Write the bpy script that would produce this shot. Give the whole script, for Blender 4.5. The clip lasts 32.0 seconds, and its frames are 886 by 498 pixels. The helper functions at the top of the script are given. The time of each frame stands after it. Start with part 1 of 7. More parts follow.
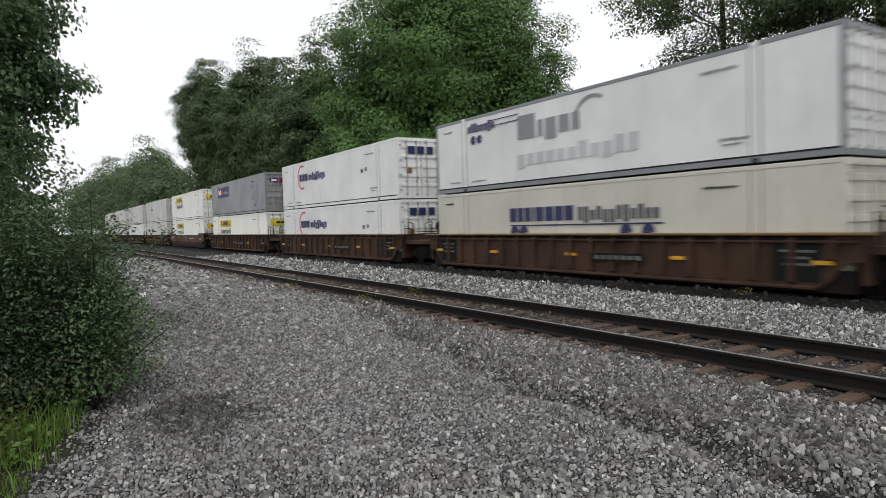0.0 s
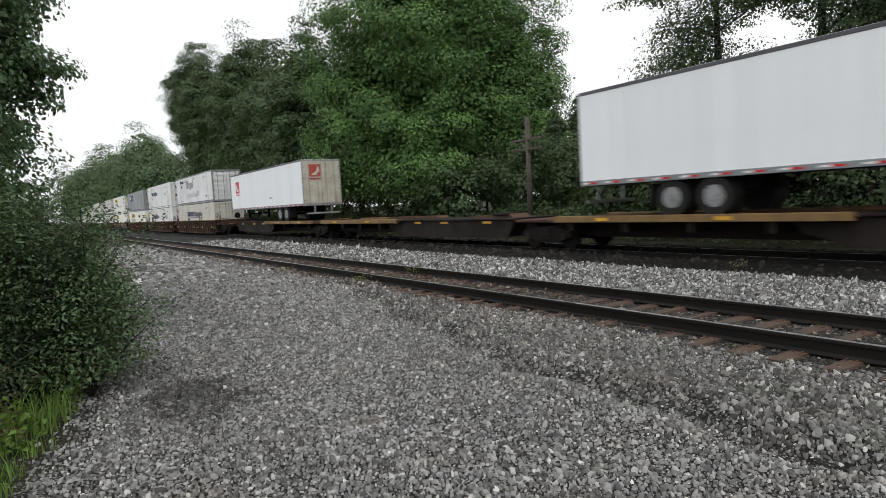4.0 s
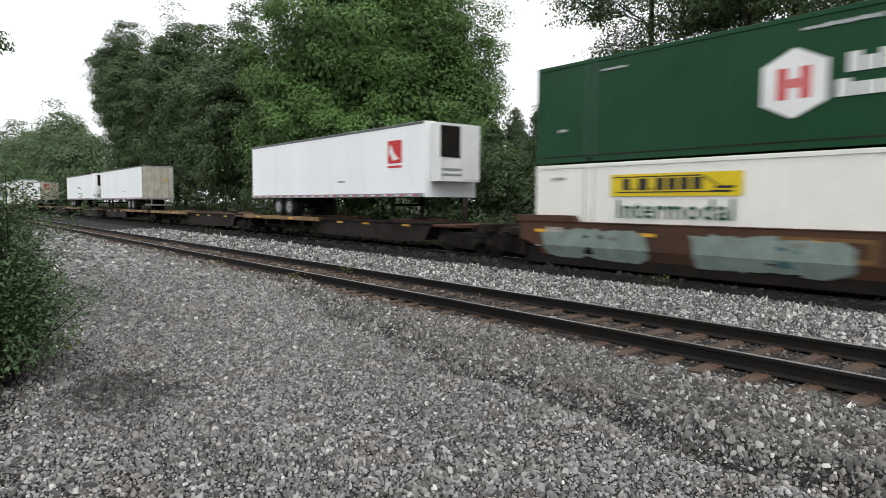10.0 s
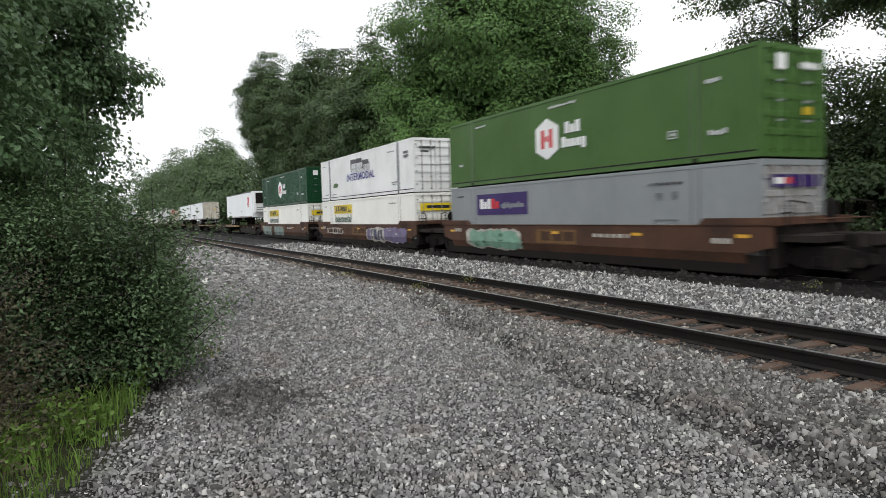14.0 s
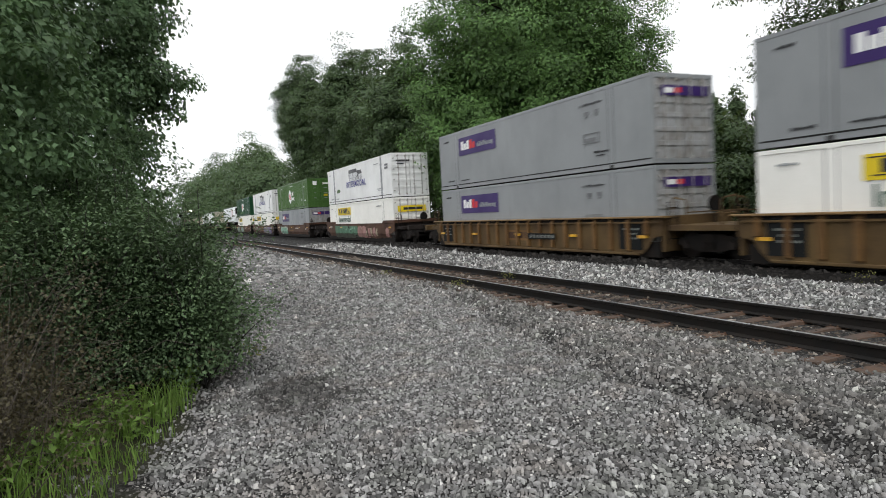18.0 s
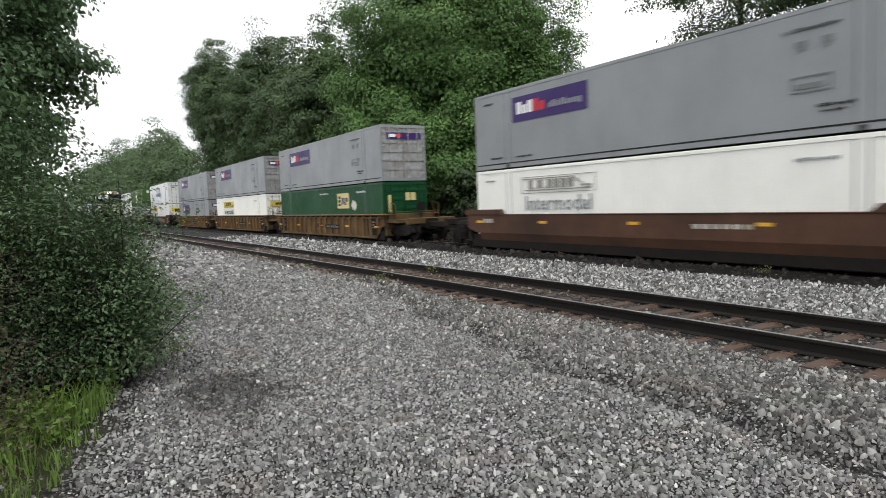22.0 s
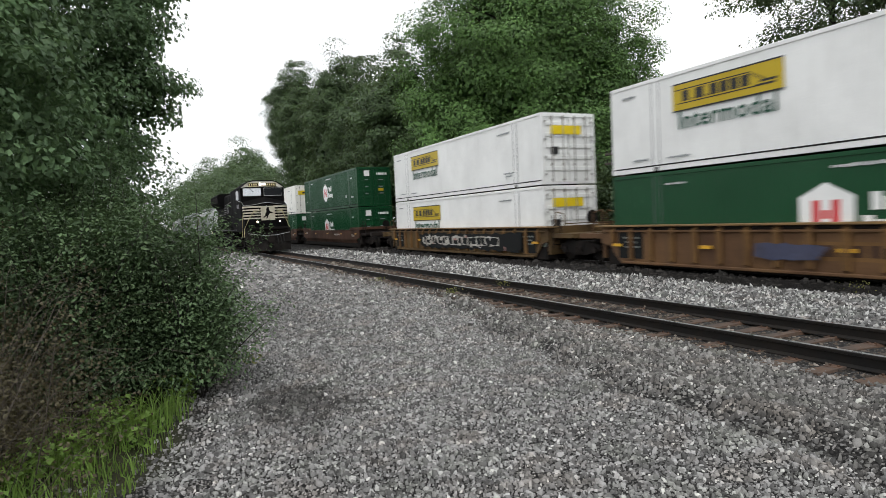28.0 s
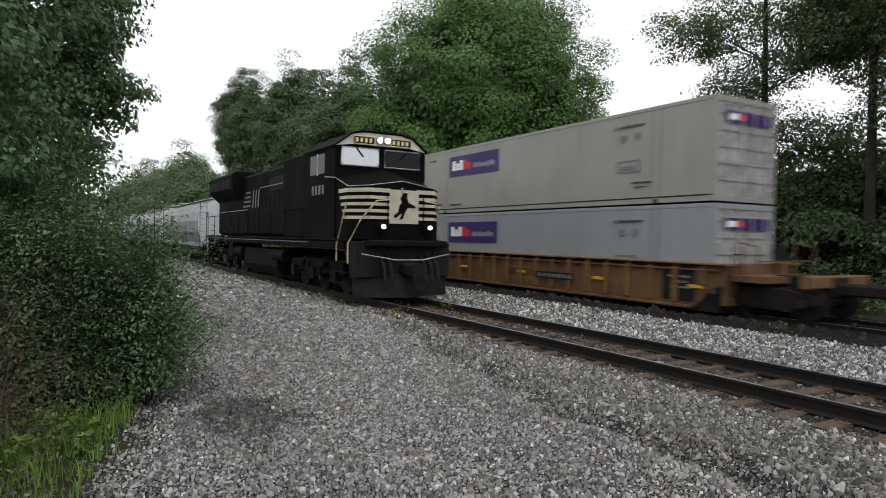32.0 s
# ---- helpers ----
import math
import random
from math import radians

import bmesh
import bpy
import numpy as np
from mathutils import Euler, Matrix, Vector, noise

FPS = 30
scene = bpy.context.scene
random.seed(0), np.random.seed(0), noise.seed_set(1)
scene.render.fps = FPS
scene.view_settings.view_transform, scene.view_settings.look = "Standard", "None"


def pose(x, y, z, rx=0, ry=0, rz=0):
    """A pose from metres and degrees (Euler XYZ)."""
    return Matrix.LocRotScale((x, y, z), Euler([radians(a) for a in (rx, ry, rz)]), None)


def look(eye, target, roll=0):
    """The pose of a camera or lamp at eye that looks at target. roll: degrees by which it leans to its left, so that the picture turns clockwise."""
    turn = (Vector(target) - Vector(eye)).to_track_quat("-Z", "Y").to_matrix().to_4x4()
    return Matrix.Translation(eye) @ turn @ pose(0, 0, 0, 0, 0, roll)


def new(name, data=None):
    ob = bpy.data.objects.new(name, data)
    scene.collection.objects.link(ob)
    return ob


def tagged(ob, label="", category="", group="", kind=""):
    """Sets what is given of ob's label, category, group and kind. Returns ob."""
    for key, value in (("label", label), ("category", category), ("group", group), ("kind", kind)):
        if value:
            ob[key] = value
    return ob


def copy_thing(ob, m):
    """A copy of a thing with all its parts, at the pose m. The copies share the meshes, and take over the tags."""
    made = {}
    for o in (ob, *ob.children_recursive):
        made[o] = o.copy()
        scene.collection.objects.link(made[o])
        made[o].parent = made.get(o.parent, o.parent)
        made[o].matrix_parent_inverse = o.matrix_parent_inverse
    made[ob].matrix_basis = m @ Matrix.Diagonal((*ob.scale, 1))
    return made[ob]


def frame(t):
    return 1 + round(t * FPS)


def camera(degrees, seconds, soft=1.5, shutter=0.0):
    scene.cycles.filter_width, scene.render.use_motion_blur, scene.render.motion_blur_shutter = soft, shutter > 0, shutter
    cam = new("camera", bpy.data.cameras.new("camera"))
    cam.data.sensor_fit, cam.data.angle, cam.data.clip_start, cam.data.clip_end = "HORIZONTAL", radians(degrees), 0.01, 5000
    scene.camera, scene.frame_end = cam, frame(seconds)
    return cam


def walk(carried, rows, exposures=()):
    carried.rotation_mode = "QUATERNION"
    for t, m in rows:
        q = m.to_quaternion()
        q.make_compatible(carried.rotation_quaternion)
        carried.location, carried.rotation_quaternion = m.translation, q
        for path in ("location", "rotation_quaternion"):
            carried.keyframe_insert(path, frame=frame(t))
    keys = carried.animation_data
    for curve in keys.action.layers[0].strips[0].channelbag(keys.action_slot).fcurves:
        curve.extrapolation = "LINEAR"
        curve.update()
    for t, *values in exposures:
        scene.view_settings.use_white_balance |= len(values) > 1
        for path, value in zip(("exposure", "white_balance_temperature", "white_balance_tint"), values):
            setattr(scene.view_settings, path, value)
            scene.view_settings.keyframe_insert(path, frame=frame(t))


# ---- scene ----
cam = camera(69.04, 32.0, soft=0.7, shutter=0.5)
walk(cam, [
    (0.0, pose(0.035, -0.045, 1.870, 87.62, 1.78, -32.78)),
    (0.5, pose(0.080, -0.058, 1.857, 87.54, 2.17, -32.04)),
    (1.0, pose(0.088, -0.061, 1.861, 86.98, 1.83, -31.61)),
    (1.5, pose(0.096, -0.061, 1.854, 86.80, 2.34, -32.04)),
    (2.0, pose(0.091, -0.057, 1.857, 86.46, 2.84, -33.40)),
    (2.5, pose(0.087, -0.051, 1.859, 86.26, 3.10, -33.77)),
    (3.0, pose(0.096, -0.047, 1.844, 86.12, 3.02, -33.78)),
    (3.5, pose(0.092, -0.040, 1.848, 85.96, 3.11, -33.48)),
    (5.5, pose(0.096, -0.049, 1.848, 85.56, 3.05, -32.44)),
    (6.0, pose(0.095, -0.041, 1.844, 85.48, 3.15, -32.29)),
    (6.5, pose(0.088, -0.056, 1.846, 85.58, 3.30, -32.14)),
    (7.0, pose(0.065, -0.048, 1.847, 85.89, 3.27, -32.57)),
    (7.5, pose(-0.016, -0.023, 1.861, 85.97, 2.31, -32.45)),
    (8.0, pose(-0.072, -0.011, 1.869, 85.89, 1.33, -33.19)),
    (8.5, pose(-0.082, -0.013, 1.869, 86.05, 0.58, -34.71)),
    (9.0, pose(-0.091, -0.022, 1.871, 86.05, 0.64, -35.16)),
    (9.5, pose(-0.065, -0.050, 1.874, 86.03, 0.26, -36.39)),
    (10.0, pose(-0.075, -0.049, 1.867, 85.91, -0.22, -39.04)),
    (10.5, pose(-0.096, -0.060, 1.869, 85.79, -0.03, -39.45)),
    (11.0, pose(-0.099, -0.065, 1.870, 85.80, 0.29, -40.02)),
    (11.5, pose(-0.095, -0.070, 1.875, 85.80, 0.70, -38.76)),
    (12.0, pose(-0.036, -0.035, 1.870, 85.92, 1.52, -32.06)),
    (12.5, pose(0.067, -0.017, 1.863, 85.91, 1.52, -28.17)),
    (13.0, pose(0.103, -0.011, 1.863, 86.23, 1.63, -27.49)),
    (13.5, pose(0.115, -0.015, 1.867, 86.61, 1.57, -27.78)),
    (14.0, pose(0.119, -0.016, 1.855, 86.86, 1.69, -27.80)),
    (14.5, pose(0.109, -0.003, 1.846, 86.95, 1.43, -27.45)),
    (15.0, pose(0.088, 0.021, 1.847, 86.36, 0.46, -26.00)),
    (15.5, pose(0.081, 0.009, 1.853, 85.88, 0.38, -24.93)),
    (17.5, pose(0.074, -0.008, 1.848, 86.05, 2.10, -25.01)),
    (18.0, pose(0.079, -0.007, 1.841, 86.77, 2.97, -24.59)),
    (18.5, pose(0.049, 0.011, 1.854, 87.18, 3.12, -24.21)),
    (19.0, pose(-0.037, 0.050, 1.867, 87.38, 2.47, -25.51)),
    (19.5, pose(-0.110, 0.087, 1.872, 87.28, 2.27, -29.24)),
    (20.0, pose(-0.120, 0.104, 1.863, 86.57, 2.51, -29.03)),
    (20.5, pose(-0.131, 0.097, 1.867, 86.55, 2.34, -29.11)),
    (21.0, pose(-0.121, 0.086, 1.860, 86.56, 1.95, -30.50)),
    (21.5, pose(-0.124, 0.071, 1.858, 86.12, 2.49, -31.55)),
    (22.0, pose(-0.132, 0.064, 1.862, 85.86, 2.10, -32.06)),
    (22.5, pose(-0.100, 0.039, 1.853, 85.53, 2.00, -33.52)),
    (23.0, pose(-0.081, 0.031, 1.841, 85.17, 1.29, -34.36)),
    (23.5, pose(-0.022, 0.027, 1.841, 84.83, 2.50, -34.50)),
    (24.0, pose(0.062, 0.050, 1.850, 85.65, 3.44, -30.28)),
    (24.5, pose(0.106, 0.060, 1.851, 86.25, 2.43, -27.79)),
    (25.0, pose(0.117, 0.056, 1.852, 86.58, 2.04, -26.87)),
    (25.5, pose(0.128, 0.039, 1.852, 86.87, 1.91, -26.22)),
    (26.0, pose(0.138, 0.030, 1.843, 87.09, 2.21, -25.80)),
    (26.5, pose(0.134, 0.029, 1.842, 87.27, 2.70, -25.43)),
    (28.5, pose(-0.073, 0.112, 1.872, 87.36, 2.42, -25.55)),
    (29.0, pose(-0.120, 0.109, 1.879, 87.59, 2.51, -27.07)),
    (29.5, pose(-0.134, 0.093, 1.880, 87.78, 2.06, -27.35)),
    (30.0, pose(-0.168, 0.052, 1.891, 88.31, 1.32, -27.56)),
    (30.5, pose(-0.169, -0.034, 1.890, 88.73, 0.34, -28.50)),
    (31.0, pose(-0.202, -0.096, 1.904, 88.89, -0.49, -29.34)),
    (31.5, pose(-0.251, -0.100, 1.913, 89.04, -0.78, -29.95)),
    (32.0, pose(-0.260, -0.102, 1.919, 89.02, -1.03, -30.43)),
], exposures=[(0, 0.12), (2, 0.06), (5, 0.30), (7, 0.38), (10, 0.46), (13, 0.40), (18, 0.42), (20, 0.48), (23, 0.6), (26, 0.58), (29, 0.30), (31, 0.04), (32, 0.24)])

# ---- light: an overcast summer day ----
world = bpy.data.worlds.new("overcast_sky")
scene.world = world
world.use_nodes = True
wn, wl = world.node_tree.nodes, world.node_tree.links
sky = wn.new("ShaderNodeTexSky")
sky.sky_type = 'NISHITA'
sky.sun_disc = False
sky.sun_elevation = radians(58)
sky.sun_rotation = radians(200)
sky.air_density, sky.dust_density, sky.ozone_density = 1.0, 4.0, 1.0
grey = wn.new("ShaderNodeHueSaturation")
grey.inputs["Saturation"].default_value = 0.10
soft_sky = wn.new("ShaderNodeMixRGB")
soft_sky.inputs["Fac"].default_value = 0.75
soft_sky.inputs["Color2"].default_value = (9.0, 9.2, 9.5, 1)
wl.new(sky.outputs["Color"], grey.inputs["Color"])
wl.new(grey.outputs["Color"], soft_sky.inputs["Color1"])
wl.new(soft_sky.outputs["Color"], wn["Background"].inputs["Color"])
wn["Background"].inputs["Strength"].default_value = 0.12

sun = new("sun", bpy.data.lights.new("sun", "SUN"))
sun.data.energy = 0.9
sun.data.angle = radians(25)
sun.data.color = (0.97, 0.98, 0.95)
sun.matrix_world = look((0, 0, 50), (14, 22, 0))

# ---- materials ----
def shader(name):
    m = bpy.data.materials.new(name)
    m.use_nodes = True
    return m, m.node_tree.nodes, m.node_tree.links, m.node_tree.nodes["Principled BSDF"]


def noise_node(n, l, coord, scale, detail=4.0, rough=0.6, stretch=None):
    tex = n.new("ShaderNodeTexNoise")
    tex.inputs["Scale"].default_value = scale
    tex.inputs["Detail"].default_value = detail
    tex.inputs["Roughness"].default_value = rough
    if stretch:
        mp = n.new("ShaderNodeMapping")
        mp.inputs["Scale"].default_value = stretch
        l.new(coord, mp.inputs["Vector"])
        coord = mp.outputs["Vector"]
    l.new(coord, tex.inputs["Vector"])
    return tex.outputs["Fac"]


def ramp(n, l, fac, stops):
    r = n.new("ShaderNodeValToRGB")
    while len(r.color_ramp.elements) < len(stops):
        r.color_ramp.elements.new(0.5)
    for e, (p, c) in zip(r.color_ramp.elements, stops):
        e.position = p
        e.color = (c, c, c, 1) if isinstance(c, (int, float)) else (*c, 1)
    l.new(fac, r.inputs["Fac"])
    return r.outputs["Color"]


def blend(n, l, fac, a, b, mode="MIX"):
    m = n.new("ShaderNodeMixRGB")
    m.blend_type = mode
    for sock, v in (("Fac", fac), ("Color1", a), ("Color2", b)):
        if isinstance(v, (int, float)):
            m.inputs[sock].default_value = v if sock == "Fac" else (v, v, v, 1)
        elif isinstance(v, tuple):
            m.inputs[sock].default_value = (*v, 1)
        else:
            l.new(v, m.inputs[sock])
    return m.outputs["Color"]


def bumped(n, l, b, height, strength, distance):
    bp = n.new("ShaderNodeBump")
    bp.inputs["Strength"].default_value = strength
    bp.inputs["Distance"].default_value = distance
    l.new(height, bp.inputs["Height"])
    l.new(bp.outputs["Normal"], b.inputs["Normal"])


def surface(name, col, col2=None, scale=3.0, rough=0.6, metal=0.0, bump=0.3, fine=40.0, spread=0.12, streak=0.0,
            streak_col=(0.12, 0.09, 0.07), spec=0.5):
    """A worn painted, wooden or metal surface: two scales of blotches, streaks running down, fine relief."""
    m, n, l, b = shader(name)
    co = n.new("ShaderNodeTexCoord").outputs["Object"]
    col2 = col2 or tuple(c * 0.72 for c in col)
    big = noise_node(n, l, co, scale, 5)
    small = noise_node(n, l, co, fine, 3)
    c = blend(n, l, ramp(n, l, big, [(0.35, 0.0), (0.68, 1.0)]), col, col2)
    c = blend(n, l, spread, c, ramp(n, l, small, [(0.3, 0.25), (0.7, 1.0)]), "MULTIPLY")
    if streak:
        run = noise_node(n, l, co, 1.0, 5, 0.7, (5.0, 5.0, 0.35))
        mask = ramp(n, l, run, [(0.52, 0.0), (0.78, streak)])
        c = blend(n, l, mask, c, streak_col)
    info = n.new("ShaderNodeObjectInfo")
    c = blend(n, l, 0.12, c, ramp(n, l, info.outputs["Random"], [(0.0, 0.55), (1.0, 1.0)]), "MULTIPLY")
    l.new(c, b.inputs["Base Color"])
    b.inputs["Metallic"].default_value = metal
    b.inputs["Specular IOR Level"].default_value = spec
    l.new(ramp(n, l, big, [(0.3, max(0.0, rough - 0.12)), (0.7, min(1.0, rough + 0.12))]), b.inputs["Roughness"])
    bumped(n, l, b, small, bump, 0.004)
    return m


def stain(n, l, co):
    """Where a damp dark spot lies on the gravel, with a ragged edge."""
    mp = n.new("ShaderNodeMapping")
    mp.vector_type = "POINT"
    mp.inputs["Location"].default_value = (-1.42 / 0.70, -6.95 / 1.05, 0)
    mp.inputs["Scale"].default_value = (1 / 0.70, 1 / 1.05, 0)
    l.new(co, mp.inputs["Vector"])
    ln = n.new("ShaderNodeVectorMath")
    ln.operation = "LENGTH"
    l.new(mp.outputs["Vector"], ln.inputs[0])
    add = n.new("ShaderNodeMath")
    add.operation = "MULTIPLY_ADD"
    l.new(noise_node(n, l, co, 2.6, 5, 0.7), add.inputs[0])
    add.inputs[1].default_value = 3.4
    l.new(ln.outputs["Value"], add.inputs[2])
    return spot_edge(n, l, add.outputs[0])


def spot_edge(n, l, v):
    r = n.new("ShaderNodeMapRange")
    r.inputs["From Min"].default_value, r.inputs["From Max"].default_value = 2.75, 2.15
    r.inputs["To Max"].default_value = 0.9
    l.new(v, r.inputs["Value"])
    return r.outputs[0]


def stone_mat(name, stops, rough=0.9):
    m, n, l, b = shader(name)
    geo = n.new("ShaderNodeNewGeometry")
    co = n.new("ShaderNodeTexCoord").outputs["Object"]
    c = ramp(n, l, geo.outputs["Random Per Island"], stops)
    patch = noise_node(n, l, co, 0.55, 4)
    c = blend(n, l, 0.75, c, ramp(n, l, patch, [(0.34, 0.74), (0.62, 1.0)]), "MULTIPLY")
    tone = noise_node(n, l, co, 1.7, 4)
    c = blend(n, l, 0.8, c, ramp(n, l, tone, [(0.36, (0.97, 0.91, 0.85)), (0.5, (1.0, 1.0, 1.0)), (0.64, (0.93, 0.96, 0.89))]), "MULTIPLY")
    c = blend(n, l, stain(n, l, co), c, blend(n, l, 1.0, c, (0.36, 0.35, 0.34), "MULTIPLY"))
    grain = noise_node(n, l, co, 110, 4, 0.7)
    c = blend(n, l, 0.5, c, ramp(n, l, grain, [(0.3, 0.45), (0.65, 1.0)]), "MULTIPLY")
    l.new(c, b.inputs["Base Color"])
    b.inputs["Roughness"].default_value = rough
    b.inputs["Specular IOR Level"].default_value = 0.2
    bumped(n, l, b, grain, 0.6, 0.004)
    return m


def ground_mat():
    """Crushed stone, with damp earth under the bushes and grass on the far bank."""
    m, n, l, b = shader("gravel_ground")
    co = n.new("ShaderNodeTexCoord").outputs["Object"]
    vor = n.new("ShaderNodeTexVoronoi")
    vor.inputs["Scale"].default_value = 42
    vor.inputs["Randomness"].default_value = 1.0
    l.new(co, vor.inputs["Vector"])
    sep = n.new("ShaderNodeSeparateColor")
    l.new(vor.outputs["Color"], sep.inputs["Color"])
    # colour kept dark, cell edges darker still, to paint the shade between stones
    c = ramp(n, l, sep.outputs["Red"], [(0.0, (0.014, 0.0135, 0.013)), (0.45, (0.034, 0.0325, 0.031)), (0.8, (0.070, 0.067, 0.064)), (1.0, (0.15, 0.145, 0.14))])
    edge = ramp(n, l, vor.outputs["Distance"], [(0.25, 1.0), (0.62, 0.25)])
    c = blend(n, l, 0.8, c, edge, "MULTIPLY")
    patch = noise_node(n, l, co, 0.4, 5)
    c = blend(n, l, 0.7, c, ramp(n, l, patch, [(0.3, 0.62), (0.65, 1.0)]), "MULTIPLY")
    sx = n.new("ShaderNodeSeparateXYZ")
    l.new(co, sx.inputs["Vector"])
    wob = n.new("ShaderNodeMath")
    wob.operation = "MULTIPLY_ADD"
    l.new(noise_node(n, l, co, 0.9, 4), wob.inputs[0])
    wob.inputs[1].default_value = 1.6
    l.new(sx.outputs["X"], wob.inputs[2])
    soil = blend(n, l, noise_node(n, l, co, 2.5, 5), (0.022, 0.019, 0.014), (0.035, 0.040, 0.016))
    bank = n.new("ShaderNodeMapRange")
    bank.inputs["From Min"].default_value, bank.inputs["From Max"].default_value = 5.2, 9.0
    bank.inputs["To Min"].default_value, bank.inputs["To Max"].default_value = -0.05, 1.10
    l.new(sx.outputs["Y"], bank.inputs["Value"])
    inland = n.new("ShaderNodeMath")
    inland.operation = "SUBTRACT"
    l.new(wob.outputs[0], inland.inputs[0])
    l.new(bank.outputs[0], inland.inputs[1])
    # soil left of the gravel and on the bank behind the far track
    left = n.new("ShaderNodeMapRange")
    left.inputs["From Min"].default_value, left.inputs["From Max"].default_value = 0.80, 0.45
    l.new(inland.outputs[0], left.inputs["Value"])
    right = n.new("ShaderNodeMapRange")
    right.inputs["From Min"].default_value, right.inputs["From Max"].default_value = 18.6, 19.4
    l.new(wob.outputs[0], right.inputs["Value"])
    either = n.new("ShaderNodeMath")
    either.operation = "MAXIMUM"
    l.new(left.outputs[0], either.inputs[0])
    l.new(right.outputs[0], either.inputs[1])
    c = blend(n, l, either.outputs[0], c, soil)
    # under the far train: oil-dark ground, darkened further for the cars' shade
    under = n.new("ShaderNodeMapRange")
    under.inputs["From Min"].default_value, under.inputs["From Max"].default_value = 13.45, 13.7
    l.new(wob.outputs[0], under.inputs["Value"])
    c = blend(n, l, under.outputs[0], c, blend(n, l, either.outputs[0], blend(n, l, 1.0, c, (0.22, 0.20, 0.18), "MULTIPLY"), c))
    l.new(c, b.inputs["Base Color"])
    b.inputs["Roughness"].default_value = 0.95
    b.inputs["Specular IOR Level"].default_value = 0.15
    inv = ramp(n, l, vor.outputs["Distance"], [(0.0, 1.0), (0.7, 0.0)])
    bumped(n, l, b, inv, 0.9, 0.012)
    return m


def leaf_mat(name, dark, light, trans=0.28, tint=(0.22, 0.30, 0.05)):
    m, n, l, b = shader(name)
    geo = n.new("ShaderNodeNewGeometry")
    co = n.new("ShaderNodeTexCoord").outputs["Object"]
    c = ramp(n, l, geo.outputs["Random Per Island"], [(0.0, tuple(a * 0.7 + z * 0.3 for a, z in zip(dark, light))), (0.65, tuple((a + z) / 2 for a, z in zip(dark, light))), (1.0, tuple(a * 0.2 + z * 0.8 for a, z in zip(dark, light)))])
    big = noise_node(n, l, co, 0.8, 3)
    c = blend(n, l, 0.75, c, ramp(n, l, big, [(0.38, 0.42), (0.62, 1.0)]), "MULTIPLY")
    l.new(c, b.inputs["Base Color"])
    b.inputs["Roughness"].default_value = 0.5
    b.inputs["Specular IOR Level"].default_value = 0.22
    tr = n.new("ShaderNodeBsdfTranslucent")
    l.new(blend(n, l, 0.45, c, tint), tr.inputs["Color"])
    mix = n.new("ShaderNodeMixShader")
    mix.inputs["Fac"].default_value = trans
    l.new(b.outputs["BSDF"], mix.inputs[1])
    l.new(tr.outputs["BSDF"], mix.inputs[2])
    l.new(mix.outputs["Shader"], n["Material Output"].inputs["Surface"])
    return m


def glow(name, col, strength):
    m, n, l, b = shader(name)
    b.inputs["Base Color"].default_value = (*col, 1)
    b.inputs["Emission Color"].default_value = (*col, 1)
    b.inputs["Emission Strength"].default_value = strength
    return m


def glass_mat(name, col=(0.02, 0.025, 0.03), mirror=0.0):
    m, n, l, b = shader(name)
    b.inputs["Metallic"].default_value = mirror
    b.inputs["Base Color"].default_value = (*col, 1)
    b.inputs["Roughness"].default_value = 0.04 if mirror else 0.12
    b.inputs["Specular IOR Level"].default_value = 0.8 if mirror else 0.12
    return m


